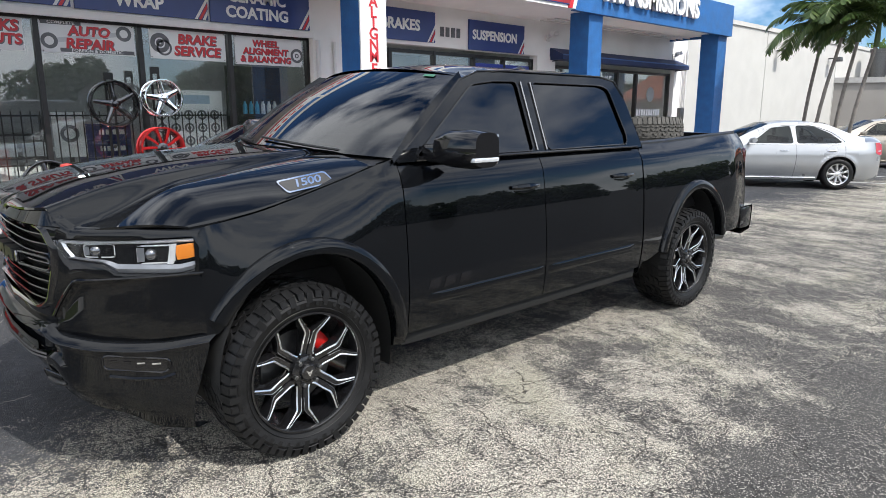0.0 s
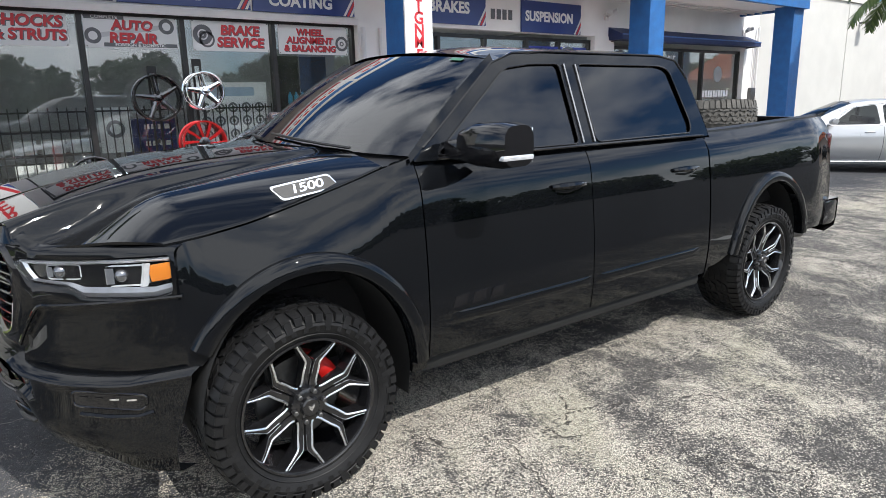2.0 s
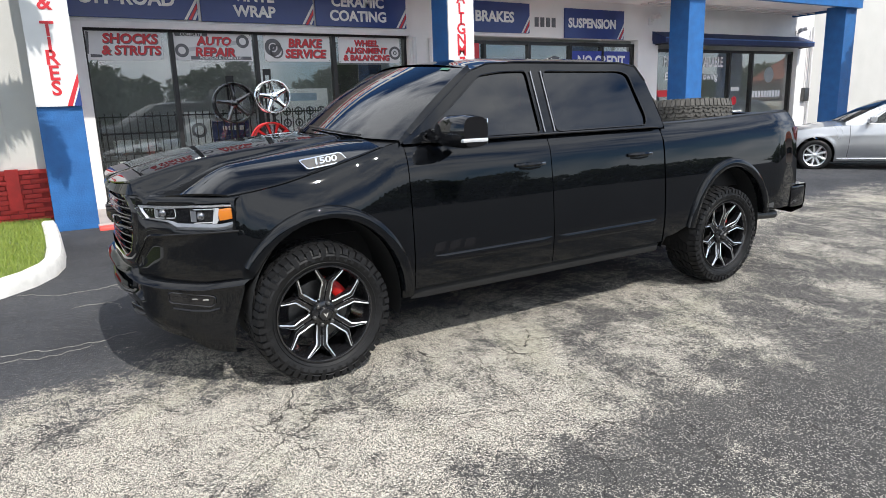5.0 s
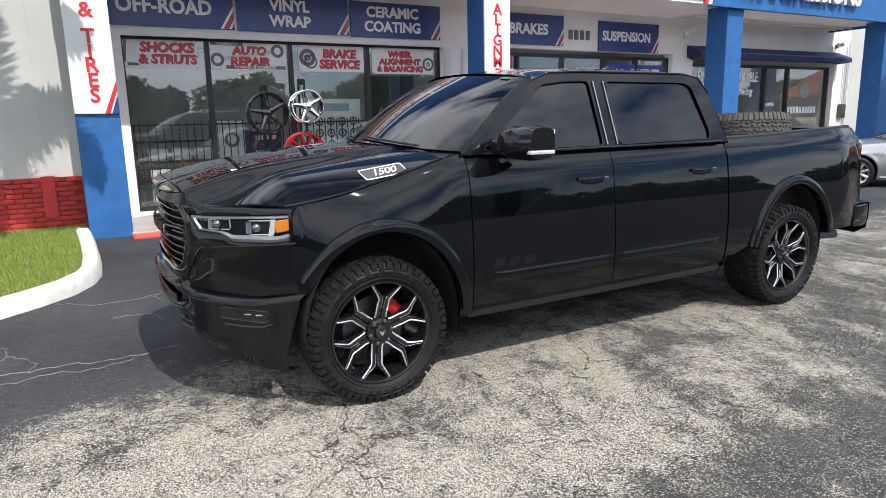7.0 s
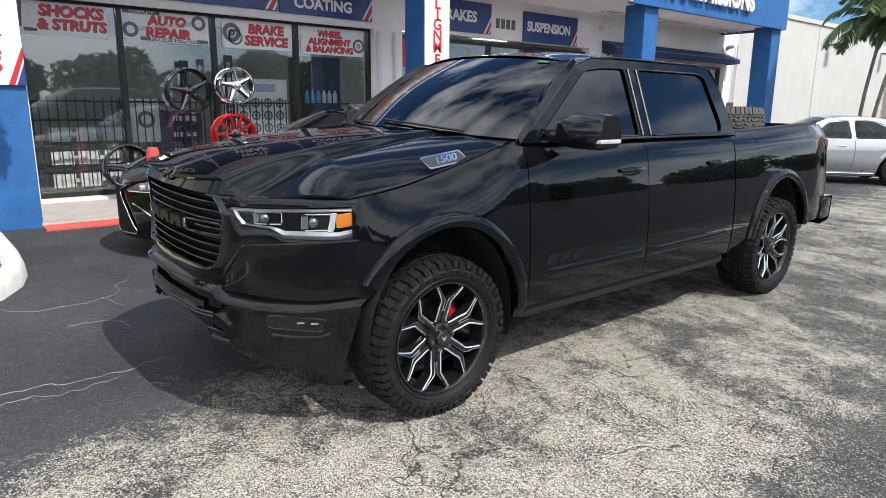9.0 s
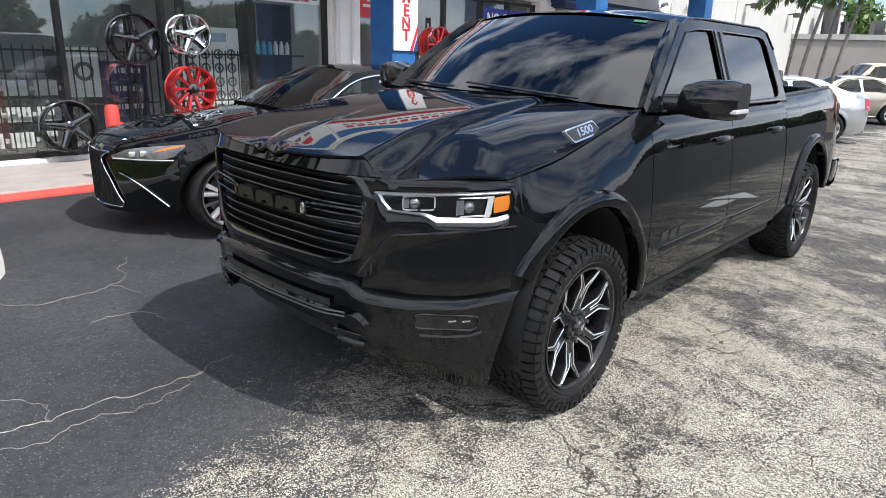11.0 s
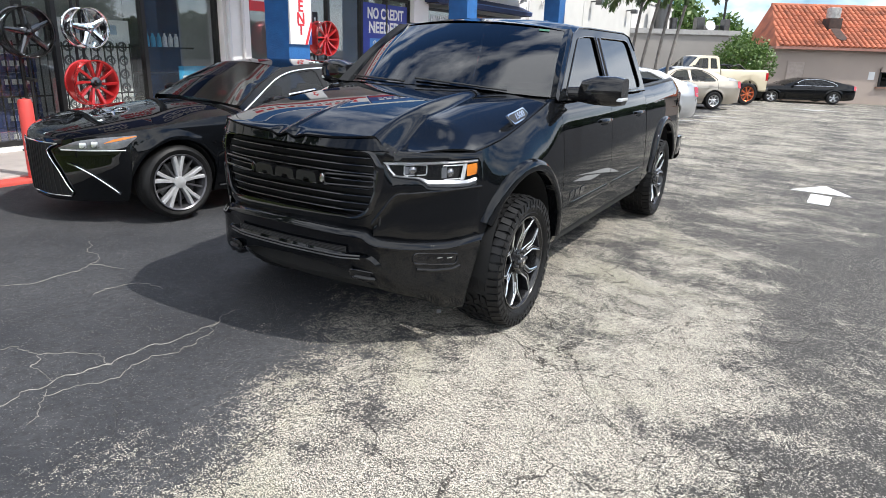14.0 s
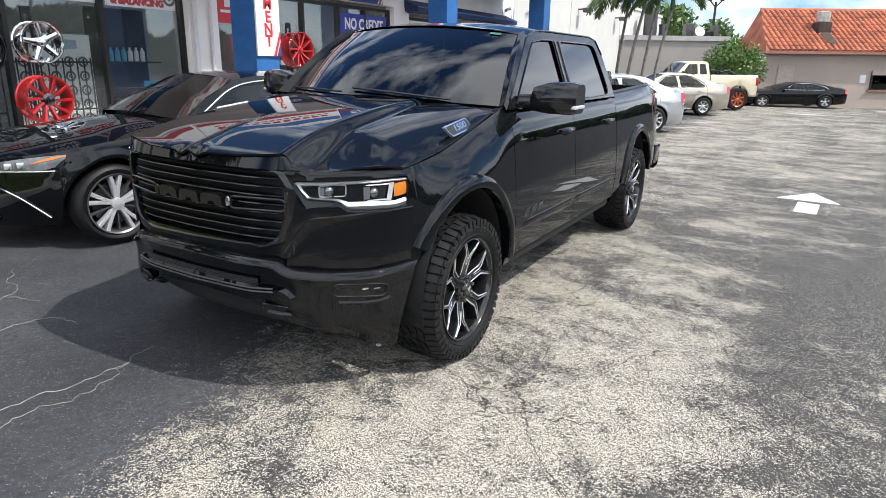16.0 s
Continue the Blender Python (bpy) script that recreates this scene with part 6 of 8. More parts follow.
CAD = dict(SED, nose=0.55, hlmat=LAMP_WHITE, wb=2.88, fo=0.86, ro=1.10, w=1.84, R=0.335, rr=0.232, spokes=9, style="plain", rim=MILLED, sillchrome=True, beltz=0.96, beltref=0.96,
           top=[(-0.86, 0.72), (-0.82, 0.80), (-0.7, 0.85), (-0.3, 0.93), (0.5, 1.03), (2.0, 1.04), (3.1, 1.10), (3.7, 1.135), (3.9, 1.12), (3.98, 0.95)],
           belt=[(-0.86, 0.70), (-0.78, 0.80), (-0.4, 0.86), (0.3, 0.94), (0.9, 0.965), (2.2, 0.985), (3.2, 1.02), (3.75, 1.04), (3.98, 0.92)],
           roof=[(0.55, 1.02, 0.74), (1.0, 1.25, 0.66), (1.4, 1.42, 0.60), (1.75, 1.465, 0.585), (2.25, 1.465, 0.58), (2.65, 1.41, 0.585), (3.05, 1.24, 0.62), (3.4, 1.11, 0.66)],
           wins=[[(1.0, 0.995), (1.45, 1.335), (1.86, 1.385), (1.93, 0.995)], [(2.0, 0.995), (1.97, 1.385), (2.35, 1.37), (2.70, 1.22), (2.95, 1.03), (2.85, 1.0)]],
           trim=[(0.92, 0.985), (1.40, 1.36), (1.85, 1.41), (2.33, 1.4), (2.74, 1.25), (3.03, 1.03), (2.85, 0.985), (1.9, 0.98), (0.92, 0.98)],
           hl=[(-0.84, 0.62, 0.76), (-0.75, 0.63, 0.80), (-0.6, 0.66, 0.84), (-0.5, 0.72, 0.85)], tl=[(3.78, 0.80, 1.02), (3.88, 0.76, 1.02), (3.95, 0.76, 0.98)], mirror=(0.98, 1.05))
sedan("sedan", "silver four-door sedan parked nose towards the shop", pose(13.135, 4.75, gz(13.4, 3.0), 0.3, 0, -52) @ Matrix.Diagonal((0.95, 0.95, 0.97, 1)), SILVER, dict(CAD, ro=0.95, tl=[(3.64, 0.80, 1.02), (3.73, 0.76, 1.02), (3.81, 0.76, 0.98)]))
GLD = dict(CAD, style="plain", spokes=7, chrome=False, plain_handles=True, sillchrome=False, R=0.32, rr=0.20)
sedan("sedan", "pale gold sedan parked beside the palms", pose(21.6, 5.05, gz(21.6, 3.2), 0, 0, -54.6), GOLD, GLD)
BLK = dict(CAD, style="twin", spokes=5, plain_handles=True, sillchrome=False,
           roof=[(0.6, 1.0, 0.74), (1.1, 1.22, 0.66), (1.5, 1.36, 0.60), (1.8, 1.39, 0.585), (2.2, 1.385, 0.58), (2.6, 1.34, 0.585), (3.1, 1.20, 0.62), (3.55, 1.07, 0.66)],
           wins=[[(1.1, 0.995), (1.5, 1.27), (1.9, 1.315), (2.0, 0.995)], [(2.07, 0.995), (2.0, 1.315), (2.4, 1.29), (2.8, 1.15), (2.95, 1.02), (2.9, 1.0)]],
           trim=[(1.0, 0.985), (1.45, 1.30), (1.9, 1.345), (2.4, 1.32), (2.85, 1.17), (3.05, 1.02), (2.85, 0.985), (1.9, 0.98), (1.0, 0.98)])
sedan("sedan", "black coupe parked along the far wall", pose(33.75, 1.45, gz(34, 0), 0, 0, -61.4) @ Matrix.Diagonal((1.06, 1, 0.86, 1)), BLACK_PAINT, BLK)


def old_pickup():
    T = thing("pickup_truck", "cream extended-cab pickup on copper wheels parked beside a sedan", "pickup truck", pose(26.3, 5.00, gz(26, 3), 0, 0, -54.6) @ Matrix.Diagonal((1.08, 1.08, 1.12, 1)))
    W, wb = 0.88, 3.25
    # lower body sections
    arch = [(0.0, 0.42, 0.46), (wb, 0.42, 0.46)]

    def low(x):
        z = 0.50
        for cx, cz, r in arch:
            d = abs(x - cx)
            if d < r:
                z = max(z, cz + math.sqrt(r * r - d * d))
        return z
    for nm, a, b, zt in (("front_body", -0.85, 2.02, None), ("bed", 2.06, 4.0, 1.28)):
        bm = bmesh.new()
        X = set(np.linspace(a, b, 40).round(3).tolist())
        for cx, cz, r in arch:
            for k in range(17):
                q = cx + r * math.cos(math.pi * k / 16)
                if a < q < b:
                    X.add(round(q, 4))
        for side in (-1, 1):
            rows = []
            for x in sorted(X):
                top = zt or interp(x, [(-0.85, 1.05), (0.4, 1.2), (0.7, 1.24), (2.02, 1.26)])
                zl = low(x)
                w = W - 0.08 * sstep(-0.6, -0.85, x)
                rows.append([(x, side * (w - 0.04), zl), (x, side * w, zl + 0.05), (x, side * (w + 0.01), (zl + top) / 2), (x, side * w, top - 0.08), (x, side * (w - 0.05), top), (x, side * (w - 0.1 if zt else 0.0), top + (0 if zt else 0.03))])
            grid(bm, rows)
        part(nm, bm, CREAM, T)
    part("nose", boxm(-0.9, -0.82, -0.8, 0.8, 0.55, 1.06, 0.03), CREAM, T)
    part("front_bumper", boxm(-1.0, -0.88, -0.86, 0.86, 0.48, 0.66, 0.03), CHROME, T)
    part("tailgate", boxm(3.95, 4.01, -0.84, 0.84, 0.6, 1.27, 0.01), CREAM, T)
    part("bed_floor", boxm(2.1, 3.95, -0.8, 0.8, 0.7, 0.75), BLACK_SATIN, T)
    part("rear_bumper", boxm(4.01, 4.12, -0.84, 0.84, 0.5, 0.64, 0.02), STEEL_GREY, T)
    G = [(0.62, 1.22, 0.78), (1.12, 1.70, 0.68), (1.3, 1.75, 0.66), (1.9, 1.76, 0.66), (2.0, 1.70, 0.66), (2.04, 1.26, 0.74)]
    rows = lambda i, j: [[(g[0], u * g[2], g[1] + 0.02 * (1 - u * u)) for u in np.linspace(-1, 1, 9)] for g in G[i:j]]
    part("windscreen", gridm(rows(0, 2)), CAR_GLASS, T)
    part("roof_panel", gridm(rows(1, 5)), CREAM, T)
    part("rear_window", gridm(rows(4, 6)), CAR_GLASS, T)
    for side in (-1, 1):
        on = lambda u, v, o=0.0: Vector((u, side * (0.83 - 0.17 * (v - 1.24) / 0.52 + o), v))
        w1 = rounded([(0.92, 1.29), (1.2, 1.65), (1.55, 1.67), (1.55, 1.29)], 0.03)
        w2 = rounded([(1.64, 1.29), (1.64, 1.67), (1.88, 1.66), (1.93, 1.29)], 0.03)
        part("window_surround", ring_fill(bmesh.new(), [(0.62, 1.24)] + [(g[0], g[1]) for g in G[1:5]] + [(2.04, 1.24)], [w1, w2], on), CREAM, T)
        for w in (w1, w2):
            bm = bmesh.new()
            fan(bm, [on(u, v, -0.01) for u, v in w])
            part("side_window", bm, CAR_GLASS, T)
        part("handle", boxm(1.42, 1.54, min(side * 0.88, side * 0.91), max(side * 0.88, side * 0.91), 1.08, 1.12, 0.008), BLACK_SATIN, T)
        part("tail_lamp", boxm(3.92, 4.02, min(side * 0.80, side * 0.895), max(side * 0.80, side * 0.895), 0.9, 1.2, 0.01), RED_LENS, T)
        part("side_mirror", boxm(0.85, 0.95, min(side * 0.88, side * 1.08), max(side * 0.88, side * 1.08), 1.25, 1.4, 0.03), BLACK_SATIN, T)
        part("door_seam", tube(bmesh.new(), [(1.62, side * 0.892, 0.56), (1.62, side * 0.892, 1.2)], 0.005, 5), DARK_VOID, T)
    for y in (-0.6, 0.6):
        part("roll_bar", tube(bmesh.new(), [(2.5, y, 0.75), (2.55, y, 1.38), (2.9, y, 1.46), (3.3, y, 1.2), (3.5, y, 0.75)], 0.035, 8), BLACK_SATIN, T)
    part("roll_bar", tube(bmesh.new(), [(2.6, -0.6, 1.42), (2.6, 0.6, 1.42)], 0.035, 8), BLACK_SATIN, T)
    part("underbody", boxm(-0.6, 3.9, -0.6, 0.6, 0.4, 0.72), DARK_VOID, T)
    part("interior", boxm(0.8, 2.0, -0.75, 0.75, 0.6, 1.2), SEAT, T)
    for x in (0, wb):
        car_wheel(T, pose(x, -0.9, 0.40), 0.40, 0.27, 0.25, 8, "plain", COPPER)
        car_wheel(T, pose(x, 0.9, 0.40, 0, 0, 180), 0.40, 0.27, 0.25, 8, "plain", COPPER)
    return T


old_pickup()

# ---- signs on the shop ----


def upright(x, y, z):
    """Pose of flat writing on a wall that faces -y."""
    return pose(x, y, z, 90)


def wall_sign(x0, x1, z0, z1, lines, size, label, squeeze=1.0, offs=None):
    t = thing("sign", label, "sign", pose(0, FY, 0), "blue signs over the windows")
    part("board", boxm(x0, x1, -0.045, -0.004, z0, z1, 0.004), SIGN_BLUE, t, "", False)
    cx = (x0 + x1) / 2 - 0.08
    n = len(lines)
    for i, ln in enumerate(lines):
        z = (z0 + z1) / 2 + ((n - 1) / 2 - i) * size * 1.0
        letters(ln, size, WHITE_TEXT, "lettering", t, upright(cx, -0.048, z), 0.003, size * 0.035, 0, squeeze)
    # diagonal stripes in the corner
    h = 0.34
    for k, mt in ((0, SIGN_WHITE), (1, SIGN_RED), (2, SIGN_WHITE)):
        o = 0.035 + 0.065 * k
        poly = [(x1 - 0.26 + o, z0 + 0.004), (x1 - 0.215 + o, z0 + 0.004), (x1 - 0.004, z0 + h - 1.5 * o + 0.0), (x1 - 0.004, z0 + h + 0.075 - 1.5 * o)]
        part("stripe", prism(bmesh.new(), poly, -0.047, -0.049, lambda u, v, d: (u, d, v)), mt, t, "", False)
    return t


wall_sign(-0.82, 1.10, 3.08, 3.68, ["OFF-ROAD"], 0.30, "blue sign board with white off-road lettering", 0.95)
wall_sign(1.15, 3.09, 3.07, 3.67, ["VINYL", "WRAP"], 0.25, "blue sign board with white vinyl wrap lettering")
wall_sign(3.13, 4.96, 3.06, 3.67, ["CERAMIC", "COATING"], 0.25, "blue sign board with white ceramic coating lettering")
wall_sign(6.3, 7.98, 3.05, 3.66, ["BRAKES"], 0.29, "blue sign board with white brakes lettering")
wall_sign(8.98, 10.82, 2.98, 3.62, ["SUSPENSION"], 0.28, "blue sign board with white suspension lettering", 0.92)
# street number over the door, as plain bars
nt_ = thing("number_sign", "row of dark bars in place of the street number", "sign", pose(0, FY, 0))
for k in range(4):
    part("bar", boxm(8.15 + 0.16 * k, 8.26 + 0.16 * k, -0.012, -0.002, 3.20, 3.40, 0.003), SIGN_GREY, nt_, "", False)

# posters inside the glass
SOFT_RED = SIGN_RED


def poster(x0, x1, z0, z1, lines, sizes, label, decor=None, cx=None):
    t = thing("poster", label, "poster", pose(0, GY - 0.012, 0), "posters in the shop window")
    part("sheet", boxm(x0, x1, -0.003, 0.0, z0, z1), SIGN_WHITE, t, "", False)
    z = z1 - 0.06
    c = cx if cx is not None else (x0 + x1) / 2
    for ln, s in zip(lines, sizes):
        z -= s * 0.42
        letters(ln, s, SIGN_GREY, "shadow_print", t, upright(c + 0.012, -0.0035, z - 0.012), 0.0005, s * 0.05, 0.12, 1.05)
        letters(ln, s, SOFT_RED, "lettering", t, upright(c, -0.005, z), 0.001, s * 0.04, 0.12, 1.05)
        z -= s * 0.50
    if decor:
        decor(t)
    for xx in (x0 + 0.02, x1 - 0.02):
        for zz in (z0 + 0.02, z1 - 0.02):
            part("grommet", boxm(xx - 0.008, xx + 0.008, -0.006, -0.003, zz - 0.008, zz + 0.008), STEEL_GREY, t, "", False)
    return t


def ring(t, x, z, r0, r1, mat=SIGN_GREY, name="wheel_print", y=-0.006):
    o = part(name, lathe(bmesh.new(), [(0, r0), (0, r1), (-0.001, r1), (-0.001, r0)], 28, closed=True), mat, t, "", False)
    o.matrix_basis = pose(x, y, z)


def deco_shock(t):
    part("shock_print", prism(bmesh.new(), [(-0.60, 2.56), (-0.56, 2.55), (-0.53, 2.88), (-0.57, 2.89)], -0.005, -0.006, lambda u, v, d: (u, d, v)), SIGN_GREY, t, "", False)
    part("shock_print", prism(bmesh.new(), [(-0.54, 2.50), (-0.38, 2.50), (-0.38, 2.54), (-0.54, 2.55)], -0.005, -0.006, lambda u, v, d: (u, d, v)), SIGN_GREY, t, "", False)


def deco_auto(t):
    part("top_band", boxm(0.73, 1.25, -0.006, -0.004, 2.85, 2.905), SIGN_GREY, t, "", False)
    letters("COMPLETE", 0.06, WHITE_TEXT, "lettering", t, upright(0.99, -0.0065, 2.878), 0.0005, 0.001, 0, 1.2)
    part("foot_band", boxm(0.95, 1.96, -0.006, -0.004, 2.475, 2.53), SIGN_GREY, t, "", False)
    letters("FOREIGN & DOMESTIC", 0.06, WHITE_TEXT, "lettering", t, upright(1.45, -0.0065, 2.502), 0.0005, 0.001, 0, 1.15)
    ring(t, 0.82, 2.62, 0.06, 0.11)
    ring(t, 1.83, 2.78, 0.06, 0.11)
    part("spanner_print", prism(bmesh.new(), [(0.88, 2.66), (0.92, 2.60), (1.8, 2.74), (1.76, 2.80)], -0.0035, -0.0045, lambda u, v, d: (u, d, v)), plain("pale_grey_print", (0.5, 0.5, 0.52), 0.5), t, "", False)


def deco_brake(t):
    ring(t, 2.36, 2.69, 0.08, 0.15)
    ring(t, 2.36, 2.69, 0.02, 0.06)
    ring(t, 2.42, 2.62, 0.09, 0.12)


def deco_wheel(t):
    ring(t, 4.78, 2.62, 0.08, 0.125)
    ring(t, 4.78, 2.62, 0.02, 0.04)


poster(-0.63, 0.51, 2.46, 2.93, ["SHOCKS", "& STRUTS"], [0.2, 0.19], "white poster with red shocks and struts lettering", deco_shock, 0.05)
poster(0.71, 1.98, 2.46, 2.91, ["AUTO", "REPAIR"], [0.19, 0.2], "white poster with red auto repair lettering", deco_auto, 1.35)
poster(2.20, 3.43, 2.45, 2.91, ["BRAKE", "SERVICE"], [0.2, 0.2], "white poster with red brake service lettering", deco_brake, 2.95)
poster(3.60, 4.89, 2.43, 2.91, ["WHEEL", "ALIGNMENT", "& BALANCING"], [0.145, 0.145, 0.14], "white poster with red alignment lettering", deco_wheel, 4.17)
# signs in the second window
t = thing("sign", "red shop sign with a white band behind glass", "sign", pose(0, GY - 0.05, 0))
part("board", boxm(5.75, 6.75, -0.01, 0.0, 2.30, 2.84), SIGN_RED, t, "", False)
part("band", boxm(5.85, 6.65, -0.013, -0.010, 2.48, 2.53), SIGN_WHITE, t, "", False)
for k, (a, b) in enumerate(((5.95, 6.2), (6.27, 6.5))):
    part("bar", boxm(a, b, -0.014, -0.010, 2.58, 2.76), SIGN_WHITE, t, "", False)
t = thing("banner", "blue banner with white no credit needed lettering", "banner", pose(0, GY - 0.05, 0))
part("sheet", boxm(9.35, 11.2, -0.006, 0.0, 1.55, 2.72), plain("bright_blue_print", (0.03, 0.05, 0.30), 0.4), t, "", False)
letters("NO CREDIT", 0.34, WHITE_TEXT, "lettering", t, upright(10.27, -0.009, 2.48), 0.001, 0.012, 0, 0.85)
letters("NEEDED", 0.36, WHITE_TEXT, "lettering", t, upright(10.2, -0.009, 2.16), 0.001, 0.012, 0, 0.95)
part("price_panel", boxm(9.6, 10.5, -0.009, -0.006, 1.62, 1.92), plain("sky_blue_print", (0.08, 0.25, 0.6), 0.4), t, "", False)
letters("$", 0.26, WHITE_TEXT, "lettering", t, upright(9.8, -0.011, 1.77), 0.001, 0.01)
# office window lettering
t = thing("window_lettering", "white lettering on the dark office window", "lettering", pose(0, GY - 0.012, 0))
letters("FINANCING AVAILABLE", 0.36, WHITE_TEXT, "lettering", t, upright(13.65, -0.002, 2.48), 0.001, 0.006, 0, 0.62)
letters("Estimates", 0.28, WHITE_TEXT, "lettering", t, upright(12.95, -0.002, 2.12), 0.001, 0.004, 0.2, 0.8)
letters("Towing", 0.28, WHITE_TEXT, "lettering", t, upright(14.25, -0.002, 2.12), 0.001, 0.004, 0.2, 0.9)
part("shield_print", prism(bmesh.new(), [(12.25, 1.78), (13.15, 1.78), (13.1, 1.62), (12.3, 1.62)], -0.003, -0.004, lambda u, v, d: (u, d, v)), SIGN_RED, t, "", False)
for k in range(9):
    part("bar", boxm(12.3 + 0.26 * k, 12.5 + 0.26 * k, -0.004, -0.002, 1.28, 1.46), WHITE_TEXT, t, "", False)
for k in range(10):
    part("number_bar", boxm(16.22 + 0.135 * k, 16.32 + 0.135 * k, -0.004, -0.002, 1.52, 1.70), WHITE_TEXT, t, "", False)
for k in range(4):
    part("number_bar", boxm(15.25 + 0.09 * k, 15.32 + 0.09 * k, -0.004, -0.002, 1.72, 1.82), WHITE_TEXT, t, "", False)
letters("OFFICE", 0.16, WHITE_TEXT, "lettering", t, upright(15.55, -0.002, 1.12), 0.001, 0.004, 0, 0.9)
ring(t, 15.4, 1.45, 0.0001, 0.12, SIGN_RED, "round_print", -0.003)
ring(t, 16.95, 2.15, 0.0001, 0.22, plain("grey_round_print", (0.25, 0.27, 0.27), 0.5), "round_print", -0.003)

# awning over the office
aw = thing("awning", "narrow navy cloth awning over the office window", "awning", pose(0, FY, 0))
part("cloth", prism(bmesh.new(), [(0.0, 3.20), (0.0, 2.90), (-0.42, 2.90), (-0.42, 3.02)], 11.85, 18.15, lambda u, v, d: (d, u, v)), AWNING_BLUE, aw, "", False)
part("bright_edge", boxm(11.85, 18.15, -0.428, -0.42, 3.0, 3.03), plain("blue_edge", (0.05, 0.12, 0.3), 0.5), aw, "", False)
for x in (11.95, 18.05):
    part("arm", tube(bmesh.new(), [(x, 0, 2.88), (x, -0.4, 2.9)], 0.015), FRAME_DARK, aw)
# small fixtures on the facade


def wall_lamp(x, y, z, label):
    t = thing("wall_lamp", label, "lamp", pose(x, y, z))
    part("base", boxm(-0.07, 0.07, -0.03, 0.0, -0.08, 0.08, 0.01), FRAME_WHITE, t)
    part("arm", tube(bmesh.new(), [(0, -0.02, 0), (0, -0.14, 0.03)], 0.018), FRAME_WHITE, t)
    for s in (-1, 1):
        o = part("lamp_head", lathe(bmesh.new(), [(0.0, 0.02), (-0.04, 0.05), (-0.15, 0.062), (-0.152, 0.0001)], 16), FRAME_WHITE, t)
        o.matrix_basis = pose(s * 0.07, -0.1, 0.03 + 0.05 * (s > 0), -20, 0, 25 * s)
    return t


wall_lamp(11.75, FY, 3.42, "white twin floodlight on the stucco wall")
wall_lamp(17.9, FY, 3.30, "white security lamp on the stucco wall")
wall_lamp(20.8, WB, 3.55, "white twin floodlight on the long white wall")
for x in (26.6, 32.5, 39.0):
    t = thing("wall_lamp", "grey floodlight bracket on the long white wall", "lamp", pose(x, WB, 4.0))
    part("bracket", boxm(-0.05, 0.05, -0.35, 0.0, 0.0, 0.06, 0.01), STEEL_GREY, t)
    part("lamp_head", boxm(-0.18, 0.18, -0.55, -0.25, -0.12, 0.08, 0.03), STEEL_GREY, t)
t = thing("meter_box", "dark grey meter box on the stucco end wall", "meter box", pose(18.45, FY - 0.02, 1.55))
part("case", boxm(-0.12, 0.12, -0.12, 0.0, -0.2, 0.2, 0.02), STEEL_GREY, t)
part("conduit", tube(bmesh.new(), [(0, -0.05, 0.2), (0, -0.05, 1.7)], 0.02), FRAME_WHITE, t)
tagged(solid("downpipe", tube(bmesh.new(), [(18.62, FY - 0.08, 0.15), (18.62, FY - 0.08, 3.5)], 0.035, 10), FRAME_WHITE, "white downpipe at the end of the shop", "pipe"))
tagged(solid("downpipe", tube(bmesh.new(), [(0, 0, 0), (0, 0, 2.75)], 0.03, 10), FRAME_WHITE, "white pipe on the stucco pier", "pipe", pose(5.46, FY - 0.06, 0.15)))
tagged(solid("downpipe", tube(bmesh.new(), [(0, 0, 0), (0, 0, 2.75)], 0.045, 10), SIGN_WHITE, "white pipe on the stucco pier", "pipe", pose(5.10, FY - 0.07, 0.15)))
# strip of raised letters on the fascia
fs = thing("fascia_sign", "raised white transmissions lettering on the blue fascia", "sign", pose(0, 6.28, 0))
letters("TRANSMISSIONS", 0.62, WHITE_TEXT, "lettering", fs, upright(13.35, -0.07, 4.22), 0.05, 0.02, 0, 0.95)
# white sign panels on the rest of the fascia
fp = thing("fascia_sign", "white sign panels with red and blue print on the fascia", "sign", pose(0, 6.28, 0))
DEEP_RED = plain("deep_red_print", (0.30, 0.012, 0.02), 0.45, 0, 0, 0.06, 5)
for x0, x1, base in ((-1.3, 2.55, SIGN_WHITE), (2.6, 6.45, SIGN_WHITE), (6.5, 10.2, SIGN_BLUE)):
    part("panel", boxm(x0, x1, -0.03, -0.002, 3.82, 4.55, 0.004), base, fp, "", False)
    part("red_band", boxm(x0 + 0.02, x1 - 0.02, -0.034, -0.03, 3.84, 3.97), DEEP_RED, fp, "", False)
    part("blue_band", boxm(x0 + 0.02, x1 - 0.02, -0.034, -0.03, 4.32, 4.54), BLUE_PAINT, fp, "", False)
    for k in range(11):
        a = x0 + 0.35 + 0.29 * k
        part("bar", boxm(a, a + 0.2, -0.034, -0.03, 4.15, 4.25), SIGN_RED if base is SIGN_WHITE else SIGN_WHITE, fp, "", False)
    for k in range(16):
        a = x0 + 0.35 + 0.2 * k
        part("bar", boxm(a, a + 0.13, -0.034, -0.03, 4.05, 4.10), SIGN_GREY if base is SIGN_WHITE else SIGN_WHITE, fp, "", False)
part("stripe", prism(bmesh.new(), [(10.2, 3.76), (10.32, 3.76), (10.56, 4.56), (10.44, 4.56)], -0.03, -0.002, lambda u, v, d: (u, d, v)), SIGN_WHITE, fp, "", False)
part("stripe", prism(bmesh.new(), [(10.08, 3.76), (10.2, 3.76), (10.44, 4.56), (10.32, 4.56)], -0.035, -0.002, lambda u, v, d: (u, d, v)), SIGN_RED, fp, "", False)

# ---- wheels on show ----


